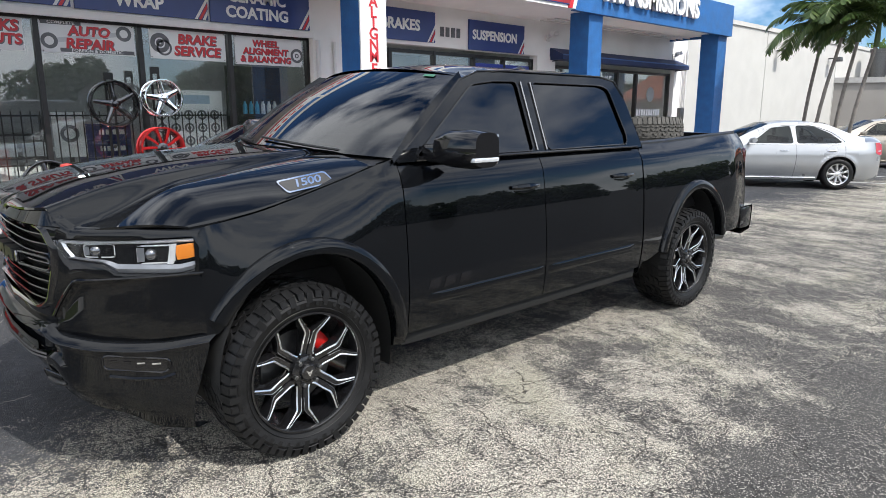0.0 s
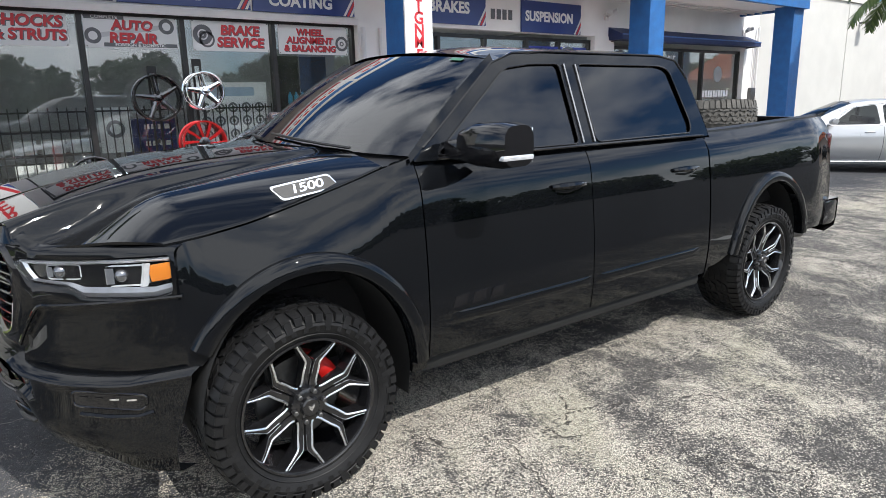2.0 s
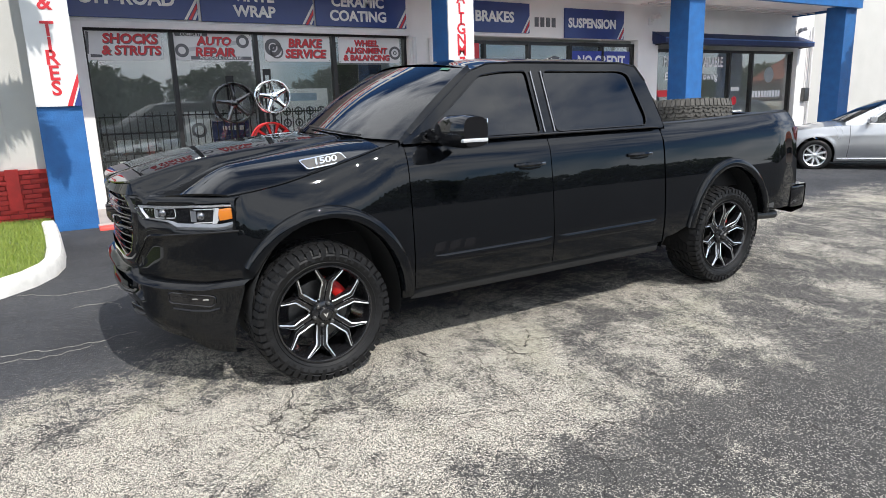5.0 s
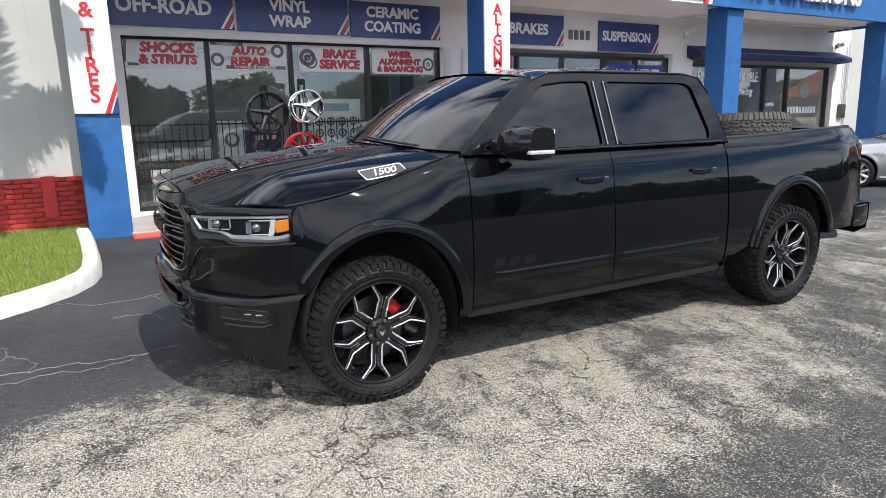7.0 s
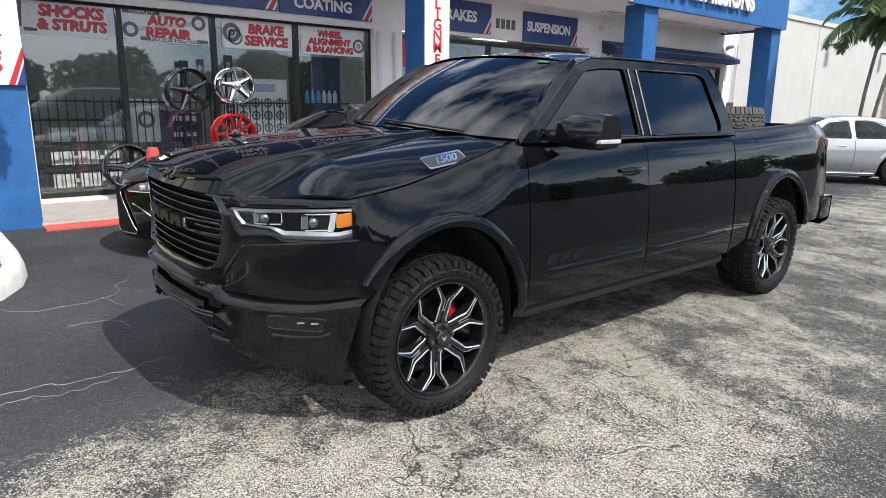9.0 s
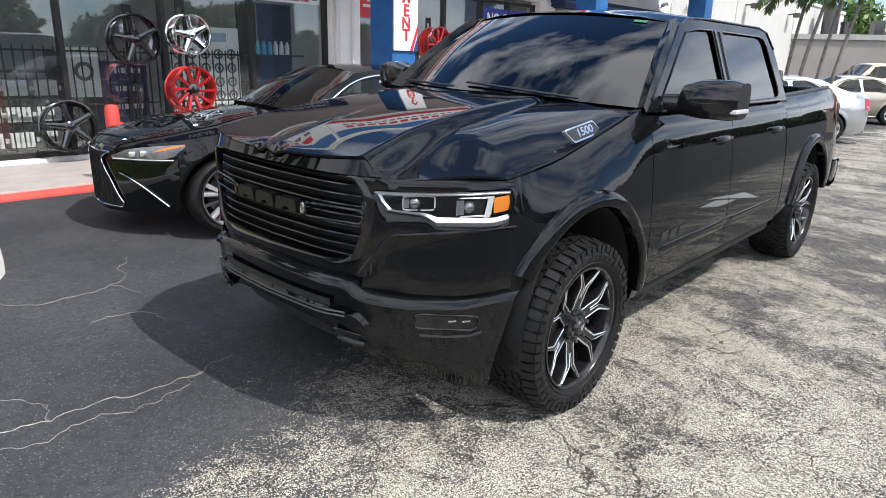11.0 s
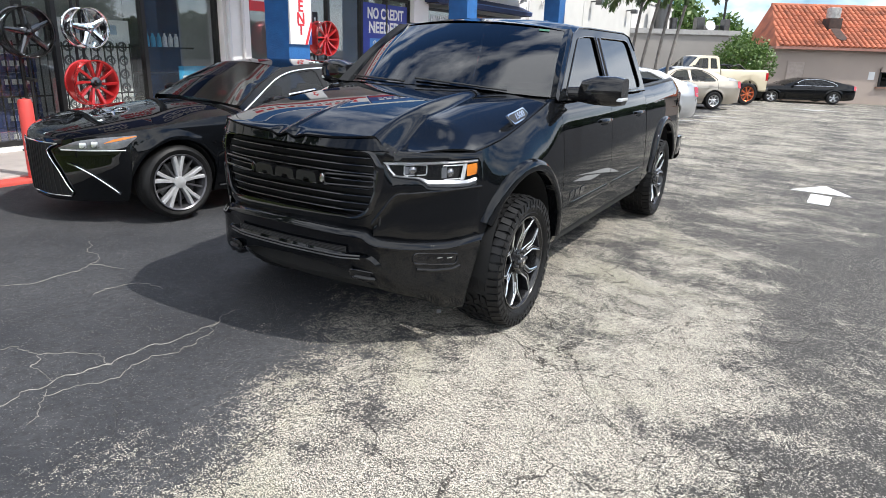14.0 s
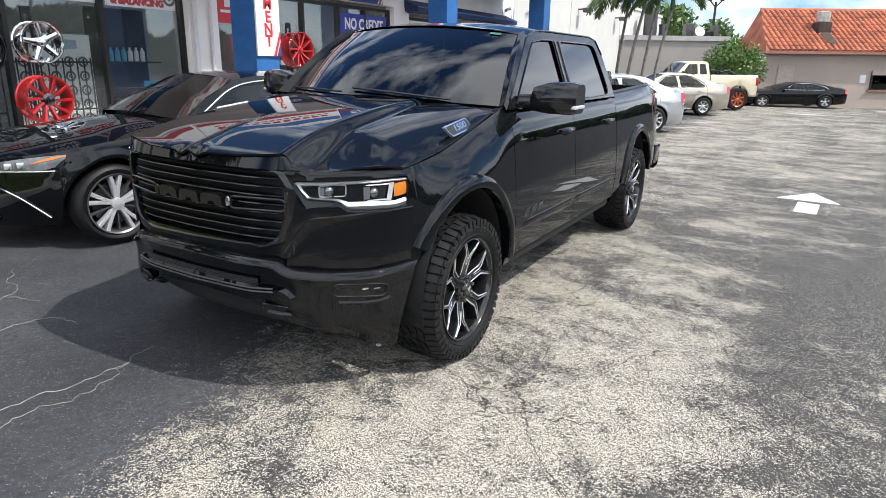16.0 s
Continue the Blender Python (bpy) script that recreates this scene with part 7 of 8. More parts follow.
def show_wheel(m, R, depth, label, mat, barrel, n, style, hubmat=None):
    t = thing("car_wheel", label, "wheel", m, "wheels on show at the shop")
    part("barrel", lathe(bmesh.new(), [(0.0, R), (-0.012, R + 0.004), (-0.012, R - 0.006), (0.0, R - 0.018), (0.05, R - 0.028), (depth * 0.6, R - 0.05), (depth, R - 0.02), (depth, R), (depth - 0.015, R), (depth - 0.02, R - 0.015), (depth * 0.6, R - 0.042), (0.03, R - 0.016), (0.0, R)], 56), barrel, t)
    bm = bmesh.new()
    for k in range(n):
        a = 2 * math.pi * k / n + 0.5
        if style == "five":
            polar_bar(bm, [(0.05, a), (R * 0.5, a), (R - 0.03, a)], 0.042, 0.026, 0.03, 0.015, 0.09)
        else:
            polar_bar(bm, [(0.03, a - 0.15), (R * 0.5, a + 0.02), (R - 0.012, a + 0.10)], 0.014, 0.022, 0.045, -0.004, 0.08)
    part("spokes", bm, mat, t)
    part("hub_cap", lathe(bmesh.new(), [(0.09, 0.085), (0.035, 0.08), (0.02, 0.045), (0.0, 0.04), (-0.004, 0.0001)], 28), hubmat or mat, t)
    return t


RED_WHEEL = plain("candy_red_wheel", (0.48, 0.022, 0.024), 0.2, 0.45, 0.9, 0.08, 6)
DARK_CHROME = plain("black_chrome_wheel", (0.10, 0.10, 0.105), 0.12, 0.9, 0.3)
show_wheel(pose(2.03, 7.38, 1.82), 0.268, 0.26, "polished chrome five-spoke wheel on a stand", CHROME, CHROME, 5, "five", CHROME)
show_wheel(pose(1.88, 7.14, 1.10), 0.305, 0.27, "candy red multi-spoke wheel on a stand", RED_WHEEL, RED_WHEEL, 10, "many", DARK_CHROME)
show_wheel(pose(1.52, 7.95, 1.74), 0.335, 0.24, "black chrome five-spoke wheel on a stand", DARK_CHROME, DARK_CHROME, 5, "five")
show_wheel(pose(7.06, 7.42, 1.84), 0.335, 0.27, "candy red multi-spoke wheel hung at the entrance", RED_WHEEL, RED_WHEEL, 10, "many", RED_WHEEL)
show_wheel(pose(0.55, 7.95, 0.62, -8), 0.33, 0.24, "black chrome wheel leaning at the window", DARK_CHROME, DARK_CHROME, 5, "five")


def stand(x, y, z1, label):
    t = thing("wheel_stand", label, "stand", pose(x, y, 0.15))
    for s in (-0.05, 0.05):
        part("post", boxm(s - 0.014, s + 0.014, -0.014, 0.014, 0, z1 - 0.15), BAR_BLACK, t, "", False)
    part("foot", boxm(-0.25, 0.25, -0.2, 0.2, 0, 0.02), BAR_BLACK, t, "", False)
    part("head", boxm(-0.065, 0.065, -0.012, 0.012, z1 - 0.25, z1 - 0.15), BAR_BLACK, t, "", False)
    part("peg", tube(bmesh.new(), [(0, 0, 1.67), (0, -0.26, 1.67)], 0.025), BAR_BLACK, t)
    part("lower_peg", tube(bmesh.new(), [(0, 0, 0.97), (-0.12, -0.44, 0.97)], 0.025), BAR_BLACK, t)
    return t


stand(2.03, 7.70, 2.28, "black steel stand holding two wheels")
stand(1.52, 8.2, 2.2, "black steel stand holding a black wheel")
stand(7.06, 7.75, 2.35, "black steel stand holding a red wheel")

# ---- inside the windows ----
POSTER_PALE = plain("wheel_chart_paper", (0.80, 0.80, 0.78), 0.6, 0, 0, 0.06, 3)
BOX_BLUE = plain("navy_carton", (0.02, 0.035, 0.14), 0.6, 0, 0, 0.1, 6)
for x0, x1 in ((-0.58, 0.62), (0.72, 2.0), (2.12, 3.46)):
    g = thing("window_bars", "black iron bars behind the shop window", "window bars", pose(0, GY + 0.16, -0.09), "window bars")
    nb = int((x1 - x0) / 0.11)
    for k in range(nb + 1):
        x = x0 + (x1 - x0) * k / nb
        part("bar", boxm(x - 0.008, x + 0.008, -0.008, 0.008, 0.25, 1.72), BAR_BLACK, g, "", False)
    for z in (0.32, 0.95, 1.66):
        part("rail", boxm(x0, x1, -0.012, 0.012, z - 0.012, z + 0.012), BAR_BLACK, g, "", False)
t = thing("wheel_chart", "pale chart with rows of wheel pictures behind the bars", "chart", pose(0, GY + 0.24, 0))
part("sheet", boxm(2.25, 3.42, 0.0, 0.02, 0.15, 1.98), POSTER_PALE, t, "", False)
part("heading", boxm(2.45, 3.2, -0.004, 0.0, 1.76, 1.90), plain("pale_blue_print", (0.35, 0.45, 0.55), 0.5), t, "", False)
for i in range(5):
    for j in range(6):
        ring(t, 2.37 + 0.225 * i, 0.50 + 0.215 * j, 0.05, 0.082, SIGN_GREY, "wheel_print", -0.003)
        ring(t, 2.37 + 0.225 * i, 0.50 + 0.215 * j, 0.012, 0.03, SIGN_GREY, "wheel_print", -0.003)
t = thing("wheel_chart", "pale chart with one wheel picture behind the bars", "chart", pose(0, GY + 0.24, 0))
part("sheet", boxm(0.78, 1.22, 0.0, 0.02, 0.95, 1.62), POSTER_PALE, t, "", False)
part("easel", boxm(0.97, 1.03, 0.02, 0.05, 0.15, 1.5), FRAME_DARK, t, "", False)
ring(t, 1.0, 1.3, 0.08, 0.13, SIGN_GREY, "wheel_print", -0.003)
# cartons
random.seed(5)


def carton(x, y, z, w, d, h, mat, label):
    t = thing("carton", label, "carton", pose(x, y, z, 0, 0, random.uniform(-4, 4)), "cartons behind the window")
    part("case", boxm(0, w, 0, d, 0, h, 0.006), mat, t, "", False)
    part("tape", boxm(w * 0.44, w * 0.56, -0.002, d + 0.002, h, h + 0.002), POSTER_PALE, t, "", False)
    for k in range(4):
        part("mark", boxm(w * 0.28 + 0.1 * k, w * 0.28 + 0.1 * k + 0.075, -0.003, -0.0005, h * 0.35, h * 0.65), SIGN_WHITE, t, "", False)
    return t


for k in range(5):
    carton(1.22, GY + 0.24, 0.17 + 0.255 * k, 0.66, 0.5, 0.25, BOX_BLUE, "navy carton in a stack behind the bars")
for i in range(3):
    for j in range(3):
        carton(-0.35 + 0.36 * i, GY + 0.30, 0.3 + 0.34 * j, 0.3, 0.4, 0.2, POSTER_PALE, "pale carton on a shelf behind the window")
sh = thing("shelf_unit", "dark shelf unit behind the first window", "shelf", pose(0, GY + 0.26, 0.16))
for j in range(4):
    part("shelf", boxm(-0.55, 0.75, 0, 0.6, 0.1 + 0.34 * j, 0.13 + 0.34 * j), FRAME_DARK, sh, "", False)
for x in (-0.55, 0.72):
    part("upright", boxm(x, x + 0.03, 0, 0.6, 0, 1.4), FRAME_DARK, sh, "", False)
t = thing("display_case", "dark shelf with blue bottles inside the shop", "shelf", pose(4.1, GY + 0.5, 0.16))
part("back_panel", boxm(-0.3, 0.8, 0.38, 0.42, 0, 2.3), BAR_BLACK, t, "", False)
for z in (0.5, 0.95, 1.4):
    part("shelf", boxm(-0.3, 0.8, 0, 0.38, z, z + 0.03), FRAME_DARK, t, "", False)
BOTTLE = plain("cyan_bottle", (0.04, 0.32, 0.50), 0.3, 0, 0.5)
for k in range(6):
    b = thing("bottle", "bottle of car polish standing on the shelf", "bottle", pose(4.02 + 0.12 * k, GY + 0.62, 1.59), "bottles on the shelf")
    part("bottle_body", lathe(bmesh.new(), [(0, 0.0001), (0, 0.04), (0.16, 0.04), (0.2, 0.018), (0.24, 0.018), (0.24, 0.0001)], 14, "z"), BOTTLE if k < 3 else SIGN_WHITE, b)
    part("cap", lathe(bmesh.new(), [(0.23, 0.021), (0.27, 0.021), (0.27, 0.0001)], 12, "z"), BAR_BLACK, b)
t = thing("poster", "small cyan poster inside the shop", "poster", pose(0, GY + 0.01, 0))
part("sheet", boxm(4.15, 4.75, 0.0, 0.01, 0.98, 1.28), plain("cyan_print", (0.03, 0.30, 0.50), 0.5), t, "", False)
for k in range(3):
    part("bar", boxm(4.22 + 0.17 * k, 4.34 + 0.17 * k, -0.003, 0, 1.06, 1.12), WHITE_TEXT, t, "", False)
# entrance door fittings
t = thing("door_1", "dark glass shop door with a pull bar", "door", pose(0, GY - 0.05, 0), kind="structure")
part("pull_bar", tube(bmesh.new(), [(8.0, -0.05, 0.95), (8.0, -0.05, 1.6)], 0.016), CHROME, t)
part("opening_sign", boxm(7.35, 7.75, -0.004, 0.0, 1.55, 1.65), SIGN_WHITE, t, "", False)

# bollards
for x, y in ((0.40, 6.20), (3.2, 6.22)):
    t = thing("bollard", "red painted steel bollard before the shop", "bollard", pose(x, y, 0.1), "bollards")
    part("post", lathe(bmesh.new(), [(-0.1, 0.075), (0.86, 0.075), (0.905, 0.06), (0.915, 0.0001)], 24, "z"), plain("bollard_red", (0.60, 0.06, 0.05), 0.5, 0, 0, 0.12, 6, 0.1, 50), t)

# tyres lying in the pickup's bed
DUSTY = plain("dusty_rubber", (0.085, 0.080, 0.072), 0.8, 0, 0, 0.3, 12, 0.2, 120)
t = thing("spare_tyre", "worn dusty truck tyre lying in the pickup bed", "tyre", pose(4.22, 0.86, 1.40, 90 - 3, 2, 0), "loose tyres in the bed")
part("casing", wheel_tyre(0.41, 0.26, 0.25), DUSTY, t)
part("tread", tread(0.41, 0.25, 58), DUSTY, t)
t2 = copy_thing(t, pose(4.16, 0.94, 1.175, 90 + 1, 0, 30))
copy_thing(t, pose(4.18, 1.02, 0.925, 90, 0, 12))
t3 = copy_thing(t, pose(4.04, 1.50, 1.27, -9, 0, -14))

# fill lights added under the shop ceiling to brighten the goods behind the glass
FILL_GLOW = bpy.data.materials.new("fill_glow")
FILL_GLOW.use_nodes = True
tb = FILL_GLOW.node_tree.nodes["Principled BSDF"]
tb.inputs["Emission Color"].default_value = (0.92, 0.97, 1.0, 1)
tb.inputs["Emission Strength"].default_value = 20.0
for x, y in ((0.6, 10.0), (3.4, 10.0), (7.0, 10.0), (9.8, 10.0), (14.5, 10.0)):
    t = thing("ceiling_light", "added fill light under the shop ceiling", "ceiling light", pose(x, y, 3.3), "ceiling lights in the shop")
    part("housing", boxm(-0.62, 0.62, -0.15, 0.15, -0.06, 0.0, 0.01), FRAME_WHITE, t, "", False)
    for k in (-0.07, 0.07):
        part("fill_tube", tube(bmesh.new(), [(-0.58, k, -0.085), (0.58, k, -0.085)], 0.019, 8), FILL_GLOW, t, "glowing tube of the added fill light")

# ---- white arrow and bay lines ----
LINE_WHITE = plain("worn_white_line", (0.72, 0.72, 0.70), 0.7, 0, 0, 0.12, 14, 0.2, 80)


LINE_WORN = plain("faded_white_line", (0.42, 0.42, 0.41), 0.8, 0, 0, 0.35, 5, 0.2, 80)


def flat(name, poly, label, lift=0.004):
    bm = bmesh.new()
    prism(bm, poly, 0.0, lift, lambda u, v, d: (u, v, gz(u, v) + d))
    return solid(name, bm, LINE_WORN, label, "road marking", kind="structure")


ar = thing("road_arrow", "worn white arrow painted on the lot", "road marking", kind="structure")
part("head", prism(bmesh.new(), [(6.62, -1.26), (6.60, -2.00), (7.30, -1.68)], -0.002, 0.004, lambda u, v, d: (u, v, gz(u, v) + d)), LINE_WHITE, ar, "", False)
part("stem", prism(bmesh.new(), [(5.76, -1.49), (5.72, -1.74), (6.40, -1.77), (6.46, -1.52)], -0.002, 0.004, lambda u, v, d: (u, v, gz(u, v) + d)), LINE_WHITE, ar, "", False)
solid("paper_scrap", boxm(-0.022, 0.022, -0.014, 0.014, 0.0, 0.012, 0.004), SIGN_WHITE, "small crumpled white paper scrap on the asphalt", "litter", pose(-0.17, 0.47, gz(-0.17, 0.47), 0, 0, 25))
# pale limestone showing in the cracks of the sealed strip
CRACK_PALE = plain("pale_crack_fill", (0.22, 0.21, 0.19), 0.9, 0, 0, 0.35, 14, 0.2, 90)
crk = random.Random(21)


def crack(pts, width, depth=4):
    pts = [Vector(p) for p in pts]
    for _ in range(depth):
        out = [pts[0]]
        for p, q in zip(pts, pts[1:]):
            d = q - p
            out += [(p + q) / 2 + Vector((-d.y, d.x)) * crk.uniform(-0.22, 0.22), q]
        pts = out
    rows = []
    n = len(pts)
    for i, p in enumerate(pts):
        d = (pts[min(i + 1, n - 1)] - pts[max(i - 1, 0)]).normalized()
        sd = Vector((-d.y, d.x)) * 0.68 * width * crk.uniform(0.15, 1.0) * min(1.0, 4 * (n - i) / n)
        z = gz(p.x, p.y)
        rows.append([(*(p - sd), z - 0.001), (*p, z + 0.003), (*(p + sd), z - 0.001)])
    solid("crack", gridm(rows), CRACK_PALE, "pale crack in the dark sealed asphalt", "crack", kind="structure")


for pts, w_ in (([(-2.9, 1.62), (-2.36, 1.53), (-1.81, 1.50), (-1.25, 1.49), (-0.9, 1.56)], 0.0085), ([(-2.18, 1.47), (-1.87, 1.34), (-1.39, 1.35), (-1.12, 1.49)], 0.005),
                ([(-1.81, 1.50), (-1.80, 1.70), (-1.96, 1.91), (-1.97, 2.08), (-2.2, 2.3)], 0.006), ([(-1.96, 1.91), (-2.06, 1.80), (-2.08, 1.55)], 0.006), ([(-2.14, 1.51), (-2.25, 1.37), (-2.36, 1.28)], 0.005),
                ([(-1.7, 3.2), (-1.2, 2.98), (-0.94, 3.06), (-0.86, 2.78)], 0.007), ([(-0.94, 3.06), (-0.78, 3.36), (-0.60, 3.6)], 0.006), ([(-1.30, 2.46), (-0.99, 2.44), (-0.96, 2.2)], 0.005)):
    crack(pts, w_)
for x in (17.2, 19.6, 23.6, 28.2):
    flat("bay_line", [(x, 1.0), (x + 0.16, 1.0), (x - 2.6, 5.0), (x - 2.76, 5.0)], "white bay line on the lot")
flat("bay_arrow", [(27.5, -1.0), (28.3, -1.9), (28.3, -0.1)], "far white arrow on the lot")

# ---- far shop with a clay tile roof ----
FARM = Matrix.Translation((34.75, 1.98, -0.28)) @ Matrix.Rotation(math.atan2(-0.872, 0.489), 4, "Z")
# local x runs along the wall, local y into the house
BEIGE = plain("beige_stucco", (0.37, 0.305, 0.265), 0.85, 0, 0, 0.06, 0.8, 0.2, 60)
CLAY = plain("clay_tile", (0.37, 0.115, 0.06), 0.75, 0, 0, 0.42, 1.6, 0.3, 30)
house = thing("house", "low beige shop with an orange clay tile roof", "building", FARM)
part("wall", boxm(0.6, 11.5, 0, 0.3, -0.3, 2.72), BEIGE, house, "beige stucco wall", False)
part("wall", boxm(0.6, 0.9, 0.3, 8, -0.3, 2.72), BEIGE, house, "", False)
part("eave_board", boxm(0.57, 11.5, -0.42, 0.0, 2.60, 2.74), plain("eave_paint", (0.45, 0.22, 0.17), 0.7), house, "", False)
part("roof", prism(bmesh.new(), [(-0.42, 2.74), (3.2, 4.9), (3.4, 4.9), (3.4, 2.74)], 0.57, 11.5, lambda u, v, d: (d + (1.1 * (v - 2.74) / 2.17 if d < 1 else 0), u, v)), CLAY, house, "orange clay roof", False)
bm = bmesh.new()
# barrel tiles in courses
rise = Vector((0, 3.62, 2.16)).normalized()
out_n = Vector((0, -2.16, 3.62)).normalized()
slope_len = math.hypot(3.62, 2.16)
nrow = 11
for c in range(43):
    x = -0.25 + 0.275 * c
    for r in range(nrow):
        s0, s1 = slope_len * r / nrow - 0.03, slope_len * (r + 1) / nrow
        xl = 0.57 + 1.1 * (r + 0.5) / nrow
        if x < xl:
            continue
        rows = []
        for s, lift in ((s0, 0.035), (s1, 0.005)):
            rows.append([Vector((x + 0.105 * math.cos(a), -0.42, 2.74)) + rise * s + out_n * (lift + 0.085 * math.sin(a)) for a in np.linspace(0, math.pi, 6)])
        vv = grid(bm, rows)
        bm.faces.new(vv[0])
tiles = part("roof_tile", bm, CLAY, house, "orange barrel tiles", True, 50)
tagged(tiles, kind="stuff")
part("ridge", tube(bmesh.new(), [(1.65, 3.25, 4.95), (11.5, 3.25, 4.95)], 0.12, 8), CLAY, house)
part("door", boxm(1.52, 2.35, -0.03, 0.0, 0.0, 1.98), plain("beige_door", (0.40, 0.33, 0.29), 0.6), house, "flush beige door", False)
part("door_frame", boxm(1.47, 1.52, -0.05, 0.0, 0, 2.03), BEIGE, house, "", False)
part("door_frame", boxm(2.35, 2.40, -0.05, 0.0, 0, 2.03), BEIGE, house, "", False)
w = part("window", boxm(6.3, 10.5, -0.06, 0.02, 0.85, 1.75), FRAME_DARK, house, "dark framed window with a shutter box", False)
part("pane", boxm(6.4, 10.4, -0.07, -0.062, 0.92, 1.55), TINT, w, "", False)
part("sill", boxm(6.2, 10.6, -0.12, 0.0, 0.78, 0.85), plain("brown_sill", (0.25, 0.14, 0.1), 0.7), w, "", False)
part("shutter_box", boxm(6.3, 10.5, -0.16, -0.06, 1.6, 1.85), BEIGE, w, "", False)
part("notice", boxm(5.75, 6.05, -0.03, 0.0, 1.2, 1.6), SIGN_WHITE, house, "", False)
DARK_SOOT = plain("soot", (0.05, 0.03, 0.025), 0.9, 0, 0, 0.4, 5)
vt = part("roof_vent", lathe(bmesh.new(), [(2.95, 0.22), (4.25, 0.22), (4.25, 0.34), (4.72, 0.34), (4.76, 0.24), (4.76, 0.0001)], 20, "z"), plain("galvanised_vent", (0.42, 0.41, 0.39), 0.45, 0.6, 0, 0.35, 6), house, "galvanised roof vent")
vt.matrix_basis = pose(4.1, 1.35, 0)
part("vent_curb", boxm(3.77, 4.43, 0.98, 1.7, 3.2, 4.22, 0.02), DARK_SOOT, house, "sooty curb under the vent")
bm = bmesh.new()
slope_pt = lambda u, v, d: Vector((u, -0.42, 2.74)) + rise * v + out_n * d
prism(bm, [(3.84, 0.70), (4.02, 0.5), (4.22, 0.55), (4.36, 0.75), (4.34, 1.75), (3.86, 1.75)], 0.112, 0.122, slope_pt)
part("soot", bm, DARK_SOOT, house, "sooty stain below the vent", False)

# flat grey building behind the bush
gb = thing("building", "low grey flat-roofed building with roof units", "building", FARM @ pose(-8.0, 2.2, 0))
GREYW = plain("grey_stucco", (0.30, 0.28, 0.26), 0.85, 0, 0, 0.08, 0.7)
part("wall", boxm(-10, 7.7, 0, 0.4, -0.5, 3.25), GREYW, gb, "", False)
part("parapet", boxm(-10, 7.7, -0.1, 0.5, 3.25, 3.5), plain("grey_parapet", (0.38, 0.37, 0.36), 0.8), gb, "", False)
part("roof", boxm(-10, 7.7, 0.4, 9, 3.0, 3.15), GREYW, gb, "", False)
for x, y, r, h in ((4.1, 2.5, 0.42, 1.7), (4.95, 2.9, 0.24, 1.0)):
    o = part("roof_fan", lathe(bmesh.new(), [(3.1, r * 0.9), (3.1 + h, r * 0.9), (3.1 + h, r), (3.1 + h + 0.15, r), (3.1 + h + 0.16, 0.0001)], 20, "z"), STEEL_GREY, gb)
    o.matrix_basis = pose(x, y, 0)
for x, y, w_, h in ((6.2, 2.5, 0.45, 1.2), (6.9, 2.8, 0.7, 0.8), (5.6, 3.4, 0.5, 0.5), (7.6, 2.0, 0.3, 1.1)):
    part("roof_unit", boxm(x, x + w_, y, y + 0.7, 3.1, 3.1 + h, 0.02), STEEL_GREY, gb, "", False)
part("duct", boxm(3.4, 7.4, 2.0, 2.3, 3.4, 3.6), STEEL_GREY, gb, "", False)
dish = part("dish", lathe(bmesh.new(), [(0.0, 0.0001), (0.03, 0.15), (0.1, 0.3)], 20), SIGN_WHITE, gb)
dish.matrix_basis = pose(6.7, 1.6, 3.85, -20, 0, 10)

# twin-headed street lamp
t = thing("street_lamp", "dark twin-headed lot lamp behind the far shop", "street lamp", FARM @ pose(0.2, 6.0, 0))
part("pole", tube(bmesh.new(), [(0, 0, -0.3), (0, 0, 5.6)], 0.07, 8), FRAME_DARK, t)
for s in (-1, 1):
    part("arm", tube(bmesh.new(), [(0, 0, 5.3), (s * 0.35, 0, 5.65)], 0.04, 6), FRAME_DARK, t)
    part("lamp_head", boxm(-0.28, 0.28, -0.12, 0.12, -0.05, 0.05, 0.02, pose(s * 0.55, 0, 5.75, 0, -20 * s)), FRAME_DARK, t)
# wheel stop by the far wall
t = solid("wheel_stop", boxm(-1.0, 1.0, -0.08, 0.08, 0, 0.12, 0.03), plain("concrete_stop", (0.42, 0.40, 0.37), 0.85, 0, 0, 0.1, 6, 0.2, 60), "concrete wheel stop on the lot", "wheel stop", pose(32.5, -4.6, gz(32, -4), 0, 0, -60))

# ---- planting ----


def leaf_mat(name, c0, c1):
    m, nt, b = mat_base(name)
    n, l = nt.nodes, nt.links
    g = n.new("ShaderNodeNewGeometry")
    mx = n.new("ShaderNodeMixRGB")
    mx.inputs["Color1"].default_value = (*c0, 1)
    mx.inputs["Color2"].default_value = (*c1, 1)
    l.new(g.outputs["Random Per Island"], mx.inputs["Fac"])
    l.new(mx.outputs["Color"], b.inputs["Base Color"])
    b.inputs["Roughness"].default_value = 0.45
    b.inputs["Subsurface Weight"].default_value = 0.0
    tr = n.new("ShaderNodeBsdfTranslucent")
    l.new(mx.outputs["Color"], tr.inputs["Color"])
    ms = n.new("ShaderNodeMixShader")
    ms.inputs["Fac"].default_value = 0.25
    out = [q for q in n if q.type == "OUTPUT_MATERIAL"][0]
    l.new(b.outputs["BSDF"], ms.inputs[1])
    l.new(tr.outputs["BSDF"], ms.inputs[2])
    l.new(ms.outputs["Shader"], out.inputs["Surface"])
    return m


